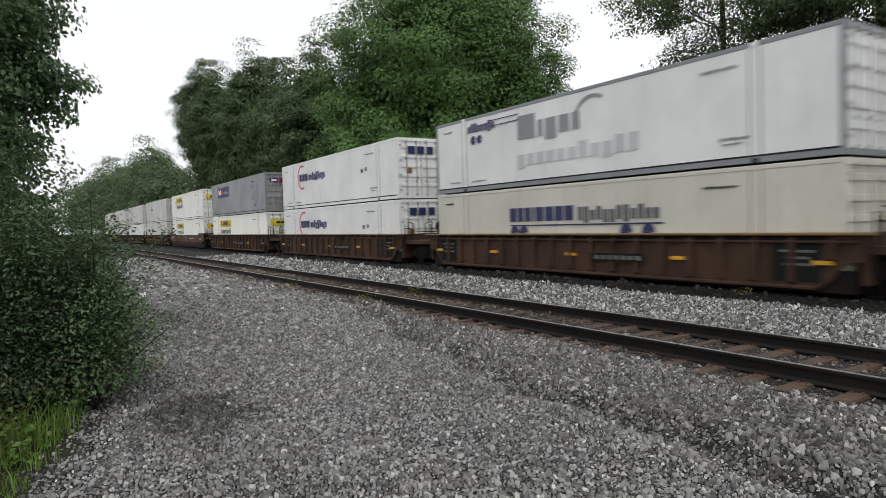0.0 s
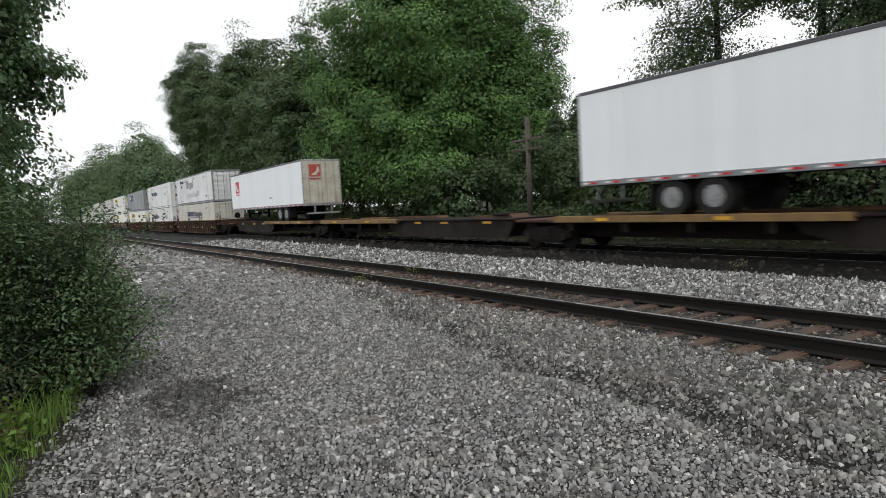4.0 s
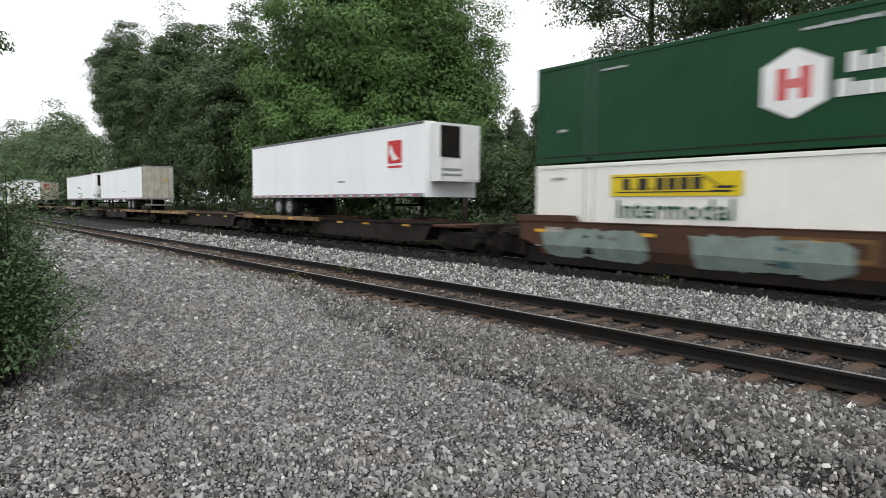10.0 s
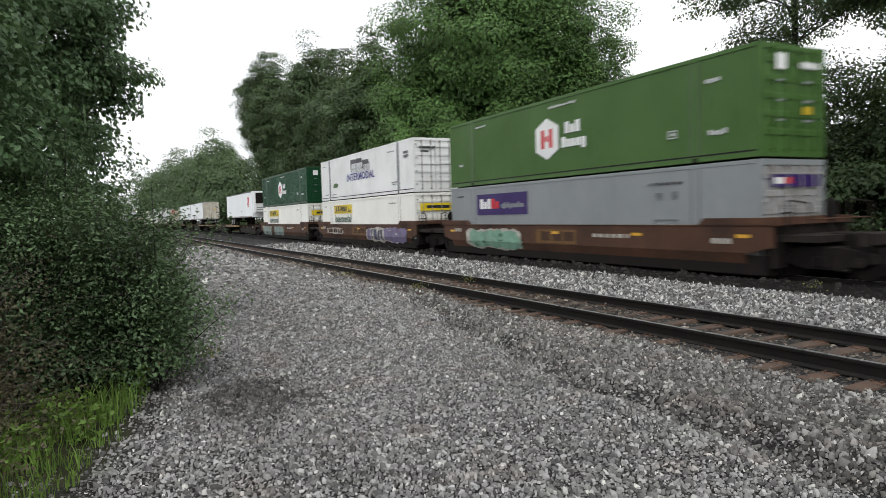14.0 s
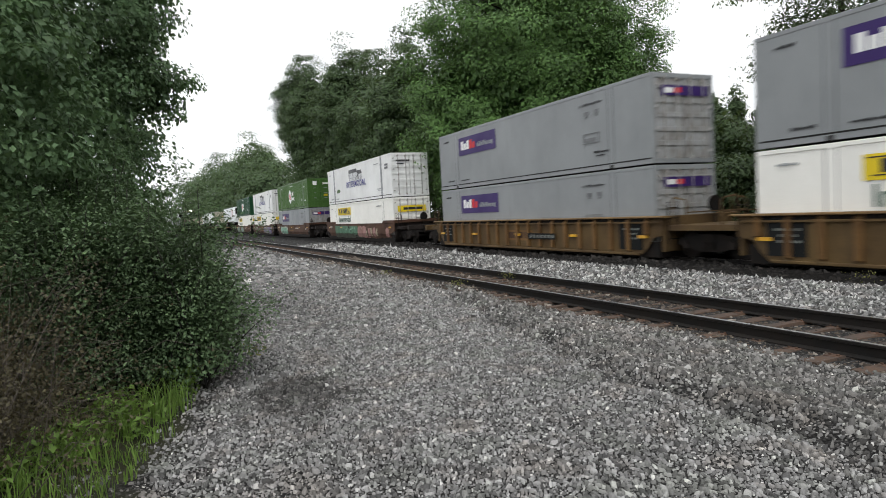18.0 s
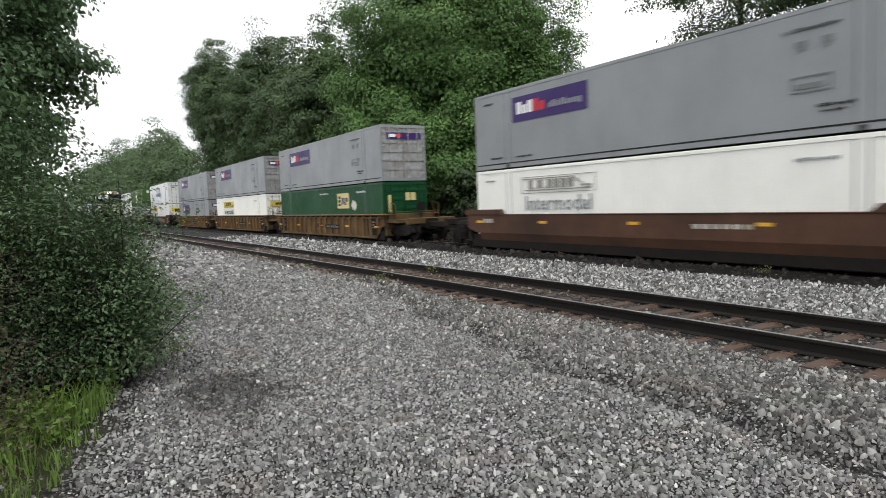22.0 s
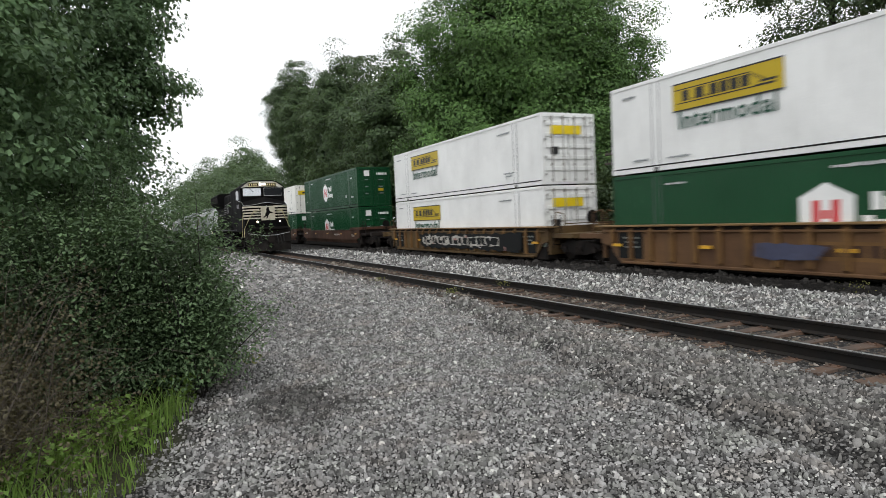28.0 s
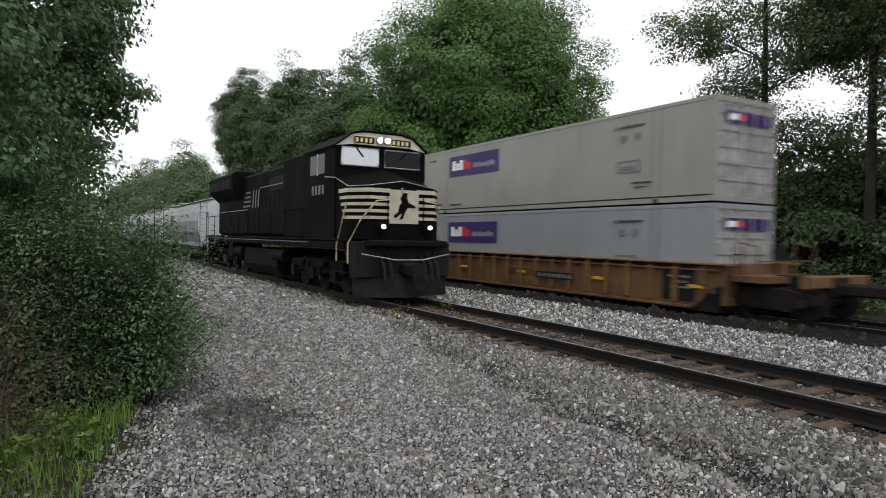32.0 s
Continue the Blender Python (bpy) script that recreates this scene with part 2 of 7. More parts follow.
M = dict(
    ground=ground_mat(),
    stone=stone_mat("gravel_stone", [(0.0, (0.075, 0.073, 0.072)), (0.2, (0.140, 0.137, 0.135)), (0.5, (0.225, 0.221, 0.217)), (0.8, (0.330, 0.324, 0.318)), (0.95, (0.45, 0.443, 0.435)), (0.985, (0.58, 0.57, 0.555)), (1.0, (0.80, 0.78, 0.75))]),
    shoulder=stone_mat("shoulder_stone", [(0.0, (0.055, 0.053, 0.051)), (0.25, (0.110, 0.106, 0.102)), (0.6, (0.185, 0.178, 0.170)), (0.9, (0.300, 0.290, 0.278)), (0.98, (0.46, 0.45, 0.43)), (1.0, (0.76, 0.74, 0.71))]),
    ballast=stone_mat("ballast_stone", [(0.0, (0.05, 0.049, 0.048)), (0.35, (0.15, 0.148, 0.146)), (0.75, (0.31, 0.306, 0.30)), (1.0, (0.70, 0.695, 0.68))]),
    rusty_stone=stone_mat("rusty_ballast_stone", [(0.0, (0.026, 0.021, 0.018)), (0.4, (0.080, 0.064, 0.052)), (0.8, (0.155, 0.128, 0.105)), (1.0, (0.36, 0.32, 0.28))]),
    # oil-stained stone, taken near black to include the shade beneath the cars
    oily_shaded=stone_mat("oily_shaded_ballast_stone", [(0.0, (0.010, 0.009, 0.0085)), (0.6, (0.020, 0.018, 0.0165)), (1.0, (0.045, 0.041, 0.038))]),
    tie=surface("weathered_tie_wood", (0.046, 0.035, 0.028), (0.098, 0.056, 0.034), 2.2, 0.9, 0, 0.7, 30, 0.4),
    rust=surface("rusty_steel", (0.115, 0.060, 0.034), (0.06, 0.036, 0.025), 6, 0.85, 0.1, 0.5, 60, 0.3),
    rail=surface("dark_rail_steel", (0.010, 0.0095, 0.009), (0.020, 0.016, 0.013), 3, 0.8, 0.0, 0.3, 50, 0.2, spec=0.2),
    railhead=surface("polished_rail_head", (0.45, 0.45, 0.46), (0.30, 0.30, 0.30), 3, 0.32, 0.9, 0.1, 50, 0.2),
    bark=surface("tree_bark", (0.036, 0.030, 0.025), (0.02, 0.017, 0.014), 4, 0.95, 0, 1.0, 25, 0.5),
    pole=surface("grey_pole_wood", (0.10, 0.083, 0.068), (0.06, 0.050, 0.042), 3, 0.9, 0, 0.6, 30, 0.4),
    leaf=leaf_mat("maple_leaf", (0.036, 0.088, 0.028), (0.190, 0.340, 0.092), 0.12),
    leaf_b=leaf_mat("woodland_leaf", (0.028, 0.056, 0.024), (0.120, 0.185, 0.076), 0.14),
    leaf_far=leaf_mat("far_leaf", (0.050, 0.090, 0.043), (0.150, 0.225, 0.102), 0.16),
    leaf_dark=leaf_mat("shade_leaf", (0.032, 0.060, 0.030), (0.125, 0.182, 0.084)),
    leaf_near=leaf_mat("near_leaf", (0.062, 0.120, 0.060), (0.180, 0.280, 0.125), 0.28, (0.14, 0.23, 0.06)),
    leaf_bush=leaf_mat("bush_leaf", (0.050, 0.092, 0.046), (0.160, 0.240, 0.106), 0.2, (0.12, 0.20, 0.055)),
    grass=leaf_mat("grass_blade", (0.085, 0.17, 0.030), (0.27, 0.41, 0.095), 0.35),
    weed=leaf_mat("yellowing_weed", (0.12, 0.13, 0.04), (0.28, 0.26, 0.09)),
    dry=surface("dry_twig", (0.105, 0.086, 0.068), (0.055, 0.045, 0.036), 6, 0.9, 0, 0.4, 60, 0.3),
    dryleaf=leaf_mat("withered_leaf", (0.055, 0.043, 0.026), (0.11, 0.10, 0.05), 0.2, (0.12, 0.09, 0.035)),
)

# ---- shape helpers ----
class Shape:
    """Vertices and faces of one part, gathered from simple solids."""

    def __init__(self):
        self.v, self.f = [], []

    def add(self, verts, faces):
        o = len(self.v)
        self.v += [tuple(p) for p in verts]
        self.f += [tuple(i + o for i in q) for q in faces]
        return self

    def box(self, x0, x1, y0, y1, z0, z1):
        v = [(x, y, z) for x in (x0, x1) for y in (y0, y1) for z in (z0, z1)]
        return self.add(v, [(0, 1, 3, 2), (4, 6, 7, 5), (0, 4, 5, 1), (2, 3, 7, 6), (0, 2, 6, 4), (1, 5, 7, 3)])

    def prism(self, outline, axis, a, b):
        """A flat outline of (u, v), drawn along an axis from a to b."""
        n = len(outline)
        put = {"x": lambda u, w, s: (s, u, w), "y": lambda u, w, s: (u, s, w), "z": lambda u, w, s: (u, w, s)}[axis]
        v = [put(u, w, s) for s in (a, b) for u, w in outline]
        f = [tuple(range(n)), tuple(range(2 * n - 1, n - 1, -1))]
        f += [(i, i + n, (i + 1) % n + n, (i + 1) % n) for i in range(n)]
        return self.add(v, f)

    def rbox(self, x0, x1, y0, y1, z0, z1, c=0.02, axis="y"):
        """A box whose long edges are chamfered."""
        r = {"x": (y0, y1, z0, z1, x0, x1), "y": (x0, x1, z0, z1, y0, y1), "z": (x0, x1, y0, y1, z0, z1)}[axis]
        u0, u1, w0, w1, a, b = r
        o = [(u0 + c, w0), (u1 - c, w0), (u1, w0 + c), (u1, w1 - c), (u1 - c, w1), (u0 + c, w1), (u0, w1 - c), (u0, w0 + c)]
        return self.prism(o, axis, a, b)

    def tube(self, path, r, n=6, r2=None):
        """A round bar along a path, tapering from r to r2."""
        path = [Vector(p) for p in path]
        r2 = r if r2 is None else r2
        v, k = [], len(path)
        for i, p in enumerate(path):
            d = (path[min(i + 1, k - 1)] - path[max(i - 1, 0)]).normalized()
            side = d.cross(Vector((0, 0, 1)) if abs(d.z) < 0.9 else Vector((1, 0, 0))).normalized()
            up = side.cross(d)
            rr = r + (r2 - r) * i / max(1, k - 1)
            v += [p + side * (math.cos(a) * rr) + up * (math.sin(a) * rr) for a in (2 * math.pi * j / n for j in range(n))]
        f = [(i * n + j, i * n + (j + 1) % n, (i + 1) * n + (j + 1) % n, (i + 1) * n + j) for i in range(k - 1) for j in range(n)]
        f += [tuple(range(n - 1, -1, -1)), tuple(range((k - 1) * n, k * n))]
        return self.add(v, f)

    def disc(self, c, axis, r, thick, n=16):
        d = {"x": Vector((1, 0, 0)), "y": Vector((0, 1, 0)), "z": Vector((0, 0, 1))}[axis] * (thick / 2)
        return self.tube([Vector(c) - d, Vector(c) + d], r, n)

    def mesh(self, name, mat, smooth=False):
        me = bpy.data.meshes.new(name)
        me.from_pydata(self.v, [], self.f)
        bm = bmesh.new()
        bm.from_mesh(me)
        bmesh.ops.recalc_face_normals(bm, faces=bm.faces)
        bm.to_mesh(me)
        bm.free()
        if mat:
            me.materials.append(mat)
        if smooth:
            me.polygons.foreach_set("use_smooth", [True] * len(me.polygons))
        return me


def part(name, shape, mat, parent, label="", smooth=False):
    ob = new(name, shape.mesh(name, mat, smooth) if isinstance(shape, Shape) else shape)
    ob.parent = parent
    if label:
        ob["label"] = label
    return ob


def thing(name, label, category, group="", kind="", at=None):
    ob = new(name)
    tagged(ob, label, category, group, kind)
    if at is not None:
        ob.matrix_basis = at
    return ob


def numpy_mesh(name, verts, faces, mat, smooth=False):
    """A mesh from arrays of vertices and of equal-sided faces."""
    me = bpy.data.meshes.new(name)
    k = faces.shape[1]
    me.vertices.add(len(verts))
    me.vertices.foreach_set("co", np.ascontiguousarray(verts, dtype=np.float32).ravel())
    me.loops.add(faces.size)
    me.loops.foreach_set("vertex_index", np.ascontiguousarray(faces, dtype=np.int32).ravel())
    me.polygons.add(len(faces))
    me.polygons.foreach_set("loop_start", np.arange(0, faces.size, k, dtype=np.int32))
    me.update(calc_edges=True)
    if smooth:
        me.polygons.foreach_set("use_smooth", np.ones(len(faces), dtype=bool))
    me.materials.append(mat)
    return me


def words(text, size, mat, name, parent, at, align="LEFT", shear=0.0, wide=0.0, squat=1.0):
    """Raised lettering in the built-in font, as a mesh."""
    cu = bpy.data.curves.new(name, "FONT")
    cu.body, cu.size, cu.align_x, cu.extrude, cu.shear, cu.resolution_u = text, size, align, 0.002, shear, 2
    cu.offset, cu.space_character = size * 0.013, 1.06
    tmp = bpy.data.objects.new(name, cu)
    scene.collection.objects.link(tmp)
    me = bpy.data.meshes.new_from_object(tmp.evaluated_get(bpy.context.evaluated_depsgraph_get()))
    bpy.data.objects.remove(tmp)
    bpy.data.curves.remove(cu)
    me.materials.clear()
    me.materials.append(mat)
    if wide:
        xs_ = [v.co.x for v in me.vertices]
        k = wide / (max(xs_) - min(xs_))
        me.transform(Matrix.Diagonal((k, k * squat, 1, 1)))
    ob = new(name, me)
    ob.parent = parent
    ob.matrix_basis = at
    return ob


def random_turns(n, rng):
    """n random rotation matrices."""
    q = rng.normal(size=(n, 4))
    q /= np.linalg.norm(q, axis=1, keepdims=True)
    w, x, y, z = q.T
    return np.stack([1 - 2 * (y * y + z * z), 2 * (x * y - z * w), 2 * (x * z + y * w),
                     2 * (x * y + z * w), 1 - 2 * (x * x + z * z), 2 * (y * z - x * w),
                     2 * (x * z - y * w), 2 * (y * z + x * w), 1 - 2 * (x * x + y * y)], -1).reshape(n, 3, 3)


def scatter_stones(name, centres, sizes, mat, rng, tilt=0.35, tall=0.55, k=5):
    """Broken stone chips: k steep ragged sides rising to a cut-off, gently tilted top with a low ridge across it."""
    n = len(centres)
    a = np.arange(k)[None] * 2 * np.pi / k + rng.uniform(-0.45, 0.45, (n, k))
    r = rng.uniform(0.32, 0.70, (n, k)) * sizes[:, None]
    stretch = rng.uniform(0.66, 1.50, (n, 1))
    foot = np.stack([np.cos(a) * r * stretch, np.sin(a) * r / stretch, np.repeat(-0.45 * sizes[:, None], k, 1)], 2)
    shrink = rng.uniform(0.52, 1.0, (n, k, 1))
    slide = rng.uniform(-0.08, 0.08, (n, 1, 2)) * sizes[:, None, None]
    rise = sizes[:, None] * rng.uniform(0.06, tall, (n, 1))
    top = np.concatenate([foot[:, :, :2] * shrink + slide, (rise + sizes[:, None] * rng.uniform(-0.07, 0.04, (n, k)))[:, :, None]], 2)
    slope = rng.normal(size=(n, 2, 1)) * tilt
    top[:, :, 2] += top[:, :, 0] * slope[:, 0] + top[:, :, 1] * slope[:, 1]
    crest = top.mean(1, keepdims=True) + np.concatenate([rng.uniform(-0.16, 0.16, (n, 1, 2)), rng.uniform(0.0, 0.14, (n, 1, 1))], 2) * sizes[:, None, None]
    v = np.concatenate([foot, top, crest], 1)
    turn = rng.uniform(0, 2 * np.pi, (n, 1))
    v = np.stack([v[:, :, 0] * np.cos(turn) - v[:, :, 1] * np.sin(turn), v[:, :, 0] * np.sin(turn) + v[:, :, 1] * np.cos(turn), v[:, :, 2]], 2)
    v += centres[:, None]
    tri = [q for i in range(k) for q in ((i, (i + 1) % k, k + i), ((i + 1) % k, k + (i + 1) % k, k + i), (k + i, k + (i + 1) % k, 2 * k))]
    f = (np.arange(n) * (2 * k + 1))[:, None, None] + np.array(tri)[None]
    return numpy_mesh(name, v.reshape(-1, 3), f.reshape(-1, 3), mat)


def leaves_mesh(name, centres, out, size, mat, rng, droop=0.3, narrow=0.62):
    """Leaves as small folded diamonds (large far ones as single points) at their centres, facing roughly along out."""
    n = len(centres)
    nor = out + rng.normal(size=(n, 3)) * (0.24 if size >= 0.16 else 0.45)
    nor /= np.linalg.norm(nor, axis=1, keepdims=True) + 1e-9
    along = rng.normal(size=(n, 3))
    along[:, 2] -= droop
    along -= nor * np.sum(along * nor, 1, keepdims=True)
    along /= np.linalg.norm(along, axis=1, keepdims=True) + 1e-9
    side = np.cross(nor, along)
    s = (size * (1.25 if size >= 0.16 else 1.0) * rng.uniform(0.6, 1.25, n))[:, None]
    a = centres - along * s * 0.5
    c = centres + along * s * 0.5 - nor * s * 0.08
    b = centres + side * s * narrow * 0.5 + nor * s * 0.10
    d = centres - side * s * narrow * 0.5 + nor * s * 0.10
    if size >= 0.16:
        v = np.stack([a, b + along * s * 0.18, d + along * s * 0.18 + nor * s * 0.12], 1).reshape(-1, 3)
        return numpy_mesh(name, v, np.arange(3 * n).reshape(n, 3), mat)
    v = np.stack([a, b, c, d], 1).reshape(-1, 3)
    i = np.arange(n)[:, None] * 4
    f = np.concatenate([np.hstack([i, i + 1, i + 2]), np.hstack([i, i + 2, i + 3])])
    return numpy_mesh(name, v, f, mat)


def clumps(rng, centre, radii, n_clumps, per, spread, hollow=0.55, low=-1.0, flat=0.6, puff=True):
    """Leaf places: tufts near the skin of an uneven ball. Returns places, outward directions and tuft centres."""
    d = rng.normal(size=(n_clumps * 2, 3))
    d /= np.linalg.norm(d, axis=1, keepdims=True)
    d = d[d[:, 2] > low][:n_clumps]
    k = len(d)
    lump = 1 + 0.16 * np.sin(d[:, 0] * 5 + 1.3) * np.cos(d[:, 1] * 4 + centre[0]) + 0.13 * np.sin(d[:, 2] * 7 + centre[1]) + rng.normal(size=k) * 0.06
    lump = np.clip(lump, 0.72, 1.14)
    r = hollow + (1 - hollow) * rng.uniform(0, 1, k) ** 0.45
    tuft = np.array(centre) + d * (np.array(radii) * (r * lump)[:, None])
    if puff:
        # each tuft is a dome of leaves, open below, leaning outwards
        way = rng.normal(size=(k, per, 3)) + d[:, None] * 0.55 + np.array([0, 0, 0.60])
        way /= np.linalg.norm(way, axis=2, keepdims=True)
        far = spread * rng.uniform(0.65, 1.35, (k, 1, 1)) * (0.45 + 0.75 * rng.uniform(0, 1, (k, per, 1)) ** 0.6)
        off = way * far * np.array([1.15, 1.15, flat])
        ups = way * 0.9 + d[:, None] * 0.15 + np.array([0, 0, 0.35])
        return (tuft[:, None] + off).reshape(-1, 3), ups.reshape(-1, 3), tuft
    off = np.clip(rng.normal(size=(k, per, 3)), -1.4, 1.4) * np.array([1, 1, flat]) * spread * rng.uniform(0.6, 1.3, (k, 1, 1))
    dome = off[:, :, 2] < 0
    off[:, :, 2] = np.where(dome, off[:, :, 2] * 0.5, off[:, :, 2])
    places = (tuft[:, None] + off).reshape(-1, 3)
    up = np.repeat(d, per, 0) * 0.45 + np.array([0, 0, 0.55]) + off.reshape(-1, 3) / (spread + 1e-6) * 0.6
    return places, up, tuft


def tree(label, base, height, crown, leaf, size, n_clumps, per, spread, seed, trunk_r=0.25, lobes=None, hollow=0.5,
         limbs=14, category="tree", group="", fork=0.35, name="tree", flat=0.6, limb_r=0.26, puff=True):
    """A tapered trunk, limbs that reach into the crown, and a crown of leaves in tufts."""
    rng = np.random.default_rng(seed)
    root = thing(name, label, category, group, at=pose(*base))
    lean = rng.normal(size=2) * 0.02 * height
    spine = [(lean[0] * s * s, lean[1] * s * s, height * s) for s in np.linspace(-0.02, 0.92, 9)]
    part("trunk", Shape().tube(spine, trunk_r, 9, trunk_r * 0.22), M["bark"], root, smooth=True)
    places, ups, tufts, heart = [], [], [], []
    lobes = lobes or [(0, 0, (crown[2] + crown[3]) / 2, crown[0], crown[1], (crown[3] - crown[2]) / 2, 1.0)]
    for x, y, z, rx, ry, rz, share in lobes:
        p, u, t = clumps(rng, (x, y, z), (rx, ry, rz), int(n_clumps * share), per, spread, hollow, flat=flat, puff=puff)
        places.append(p), ups.append(u), tufts.append(t)
        # extra leaves inside the crown, added to block light and darken its gaps
        if puff:
            k = int(n_clumps * share * per * 0.20)
            q = rng.normal(size=(k, 3))
            q /= np.linalg.norm(q, axis=1, keepdims=True)
            q = q * rng.uniform(0.40, 0.84, (k, 1))
            heart.append((np.array([x, y, z]) + q * np.array([rx, ry, rz]), q + np.array([0, 0, 0.4])))
    tufts = np.concatenate(tufts)
    for i in rng.choice(len(tufts), min(limbs, len(tufts)), replace=False):
        tip = Vector(tufts[i])
        z = min(0.86 * height, max(fork * height, tip.z - rng.uniform(0.25, 0.6) * math.hypot(tip.x, tip.y)))
        s = z / (0.92 * height)
        start = Vector((lean[0] * s * s, lean[1] * s * s, z))
        bow = Vector((0, 0, 0.10 * (tip - start).length))
        path = [start.lerp(tip, s) + bow * (4 * s * (1 - s)) + Vector(rng.normal(size=3) * 0.03 * (tip - start).length * s * (1 - s) * 4) for s in (0.0, 0.25, 0.5, 0.75, 1.0)]
        part("limb", Shape().tube(path, trunk_r * limb_r, 5, 0.012), M["bark"], root, smooth=True)
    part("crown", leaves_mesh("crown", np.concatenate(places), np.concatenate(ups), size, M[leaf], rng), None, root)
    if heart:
        part("inner_leaves", leaves_mesh("inner_leaves", np.concatenate([p for p, u in heart]), np.concatenate([u for p, u in heart]), size * 2.0, M[leaf], rng, narrow=0.8), None, root, "oversized inner leaves added to block light through the crown")
    return root

# ---- ground and tracks ----
NEAR, FAR = 7.90, 15.98          # middle lines of the two tracks
NEAR_RAIL, FAR_RAIL = 0.175, 0.07  # heights of the rail tops


def furrow(y):
    """Where a shallow wheel rut runs between the verge and the shoulder of the track."""
    return min(6.4, 4.58 + 0.05 * max(0.0, y - 4.0) ** 1.6)


def height(x, y):
    """The lie of the land: a rutted gravel verge, shallow ballast beds, a low bank behind the far track."""
    z = -0.03 + 0.025 * math.sin(x * 1.7 + y * 0.31) * math.cos(y * 0.6 + x * 0.4)
    d = x - furrow(y) - 0.08 * math.sin(y * 1.9) - 0.05 * math.sin(y * 4.3)
    if -1.0 < d < 1.4 and y < 16:
        z += 0.075 * math.exp(-((d - 0.42) / 0.24) ** 2) - 0.055 * math.exp(-(d / 0.17) ** 2) + 0.02 * math.exp(-((d + 0.35) / 0.25) ** 2)
    for mid, top, wide in ((NEAR, NEAR_RAIL - 0.20, 1.6), (FAR, FAR_RAIL - 0.20, 1.7)):
        d = abs(x - mid)
        z = max(z, top - max(0.0, d - wide) * 0.35 - 0.02)
    if x > 19:
        z += min(1.0, (x - 19) * 0.18)
    if x < -0.2:
        z += min(0.5, (-0.2 - x) * 0.12)
    return z


xs = [-900, -300, -100, -40, -20, -10] + [-6 + 0.5 * i for i in range(19)] + [3.5 + 0.125 * i for i in range(29)] + [7.25 + 0.5 * i for i in range(46)] + [30.5, 32, 36, 45, 70, 150, 400, 900]
ys = [-700, -200, -60, -20, -8] + [-4 + 0.5 * i for i in range(89)] + [42 + 2 * i for i in range(15)] + [80, 100, 140, 200, 300, 450, 700, 1100]
gv = np.array([(x, y, height(x, y)) for y in ys for x in xs])
nx = len(xs)
gf = np.array([(j * nx + i, j * nx + i + 1, (j + 1) * nx + i + 1, (j + 1) * nx + i) for j in range(len(ys) - 1) for i in range(nx - 1)])
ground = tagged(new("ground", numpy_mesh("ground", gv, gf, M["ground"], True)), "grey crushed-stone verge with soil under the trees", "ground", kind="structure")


def rail_profile(mid, top):
    """Half a metre wide drawn to scale: head, web and foot of a rail."""
    h = 0.18
    half = [(0.076, -h), (0.076, -h + 0.012), (0.012, -h + 0.035), (0.012, -0.045), (0.037, -0.035), (0.037, -0.006), (0.028, 0.0)]
    out = half + [(-x, z) for x, z in reversed(half)]
    return [(mid + x, top + z) for x, z in out]


def lay_track(name, label, mid, top, y_first, count, seed, shows_ties):
    rng = np.random.default_rng(seed)
    root = thing(name, label, "railway track", kind="structure")
    for side in (-0.7525, 0.7525):
        rail = part("rail", Shape().prism(rail_profile(mid + side, top), "y", -60, 620), M["rail"], root, "dark rusty steel rail")
        part("rail_head", Shape().rbox(mid + side - 0.026, mid + side + 0.03, -60, 620, top - 0.004, top + 0.003, 0.001), M["railhead"], rail, "bright worn running surface")
    kinds = []
    for k in range(5):
        s = Shape()
        w = 0.11 + rng.uniform(-0.01, 0.01)
        n = 7
        grid = []
        for i in range(n):
            x = -1.3 + 2.6 * i / (n - 1)
            e = rng.uniform(-0.012, 0.012, 3)
            grid += [(x, -w + e[0], 0.0), (x, -w + 0.02 + e[0], 0.05 + e[2]), (x, w - 0.02 + e[1], 0.05 - e[2]), (x, w + e[1], 0.0)]
        s.add(grid, [(i * 4 + j, (i + 1) * 4 + j, (i + 1) * 4 + j + 1, i * 4 + j + 1) for i in range(n - 1) for j in range(3)] + [(0, 1, 2, 3), (n * 4 - 1, n * 4 - 2, n * 4 - 3, n * 4 - 4)])
        kinds.append(s.mesh("sleeper", M["tie"]))
    plate = Shape().rbox(-0.17, 0.17, -0.09, 0.09, 0, 0.016, 0.005)
    for sx in (-0.115, 0.115):
        for sy in (-0.05, 0.05):
            plate.box(sx - 0.012, sx + 0.012, sy - 0.012, sy + 0.012, 0.016, 0.035)
    plate = plate.mesh("tie_plate", M["rust"])
    rest = Shape()
    for i in range(620):
        y = y_first + 0.53 * i + rng.uniform(-0.04, 0.04)
        if i < count:
            t = part("sleeper", kinds[i % 5], None, root)
            t.matrix_basis = pose(mid + rng.uniform(-0.05, 0.05), y, top - 0.228 + rng.uniform(-0.012, 0.006), 0, 0, rng.uniform(-1.2, 1.2))
            if shows_ties:
                for side in (-0.7525, 0.7525):
                    p = part("tie_plate", plate, None, t)
                    p.matrix_basis = pose(side, 0, 0.040)
        else:
            rest.box(mid - 1.3, mid + 1.3, y - 0.11, y + 0.11, top - 0.235, top - 0.19)
    tagged(part("distant_sleepers", rest, M["tie"], root), kind="stuff")
    return root


lay_track("railway_track_1", "single railway track with rusty rails and old wooden sleepers", NEAR, NEAR_RAIL, 0.5, 110, 3, True)
lay_track("railway_track_2", "railway track under the container train", FAR, FAR_RAIL, 2.0, 60, 4, False)


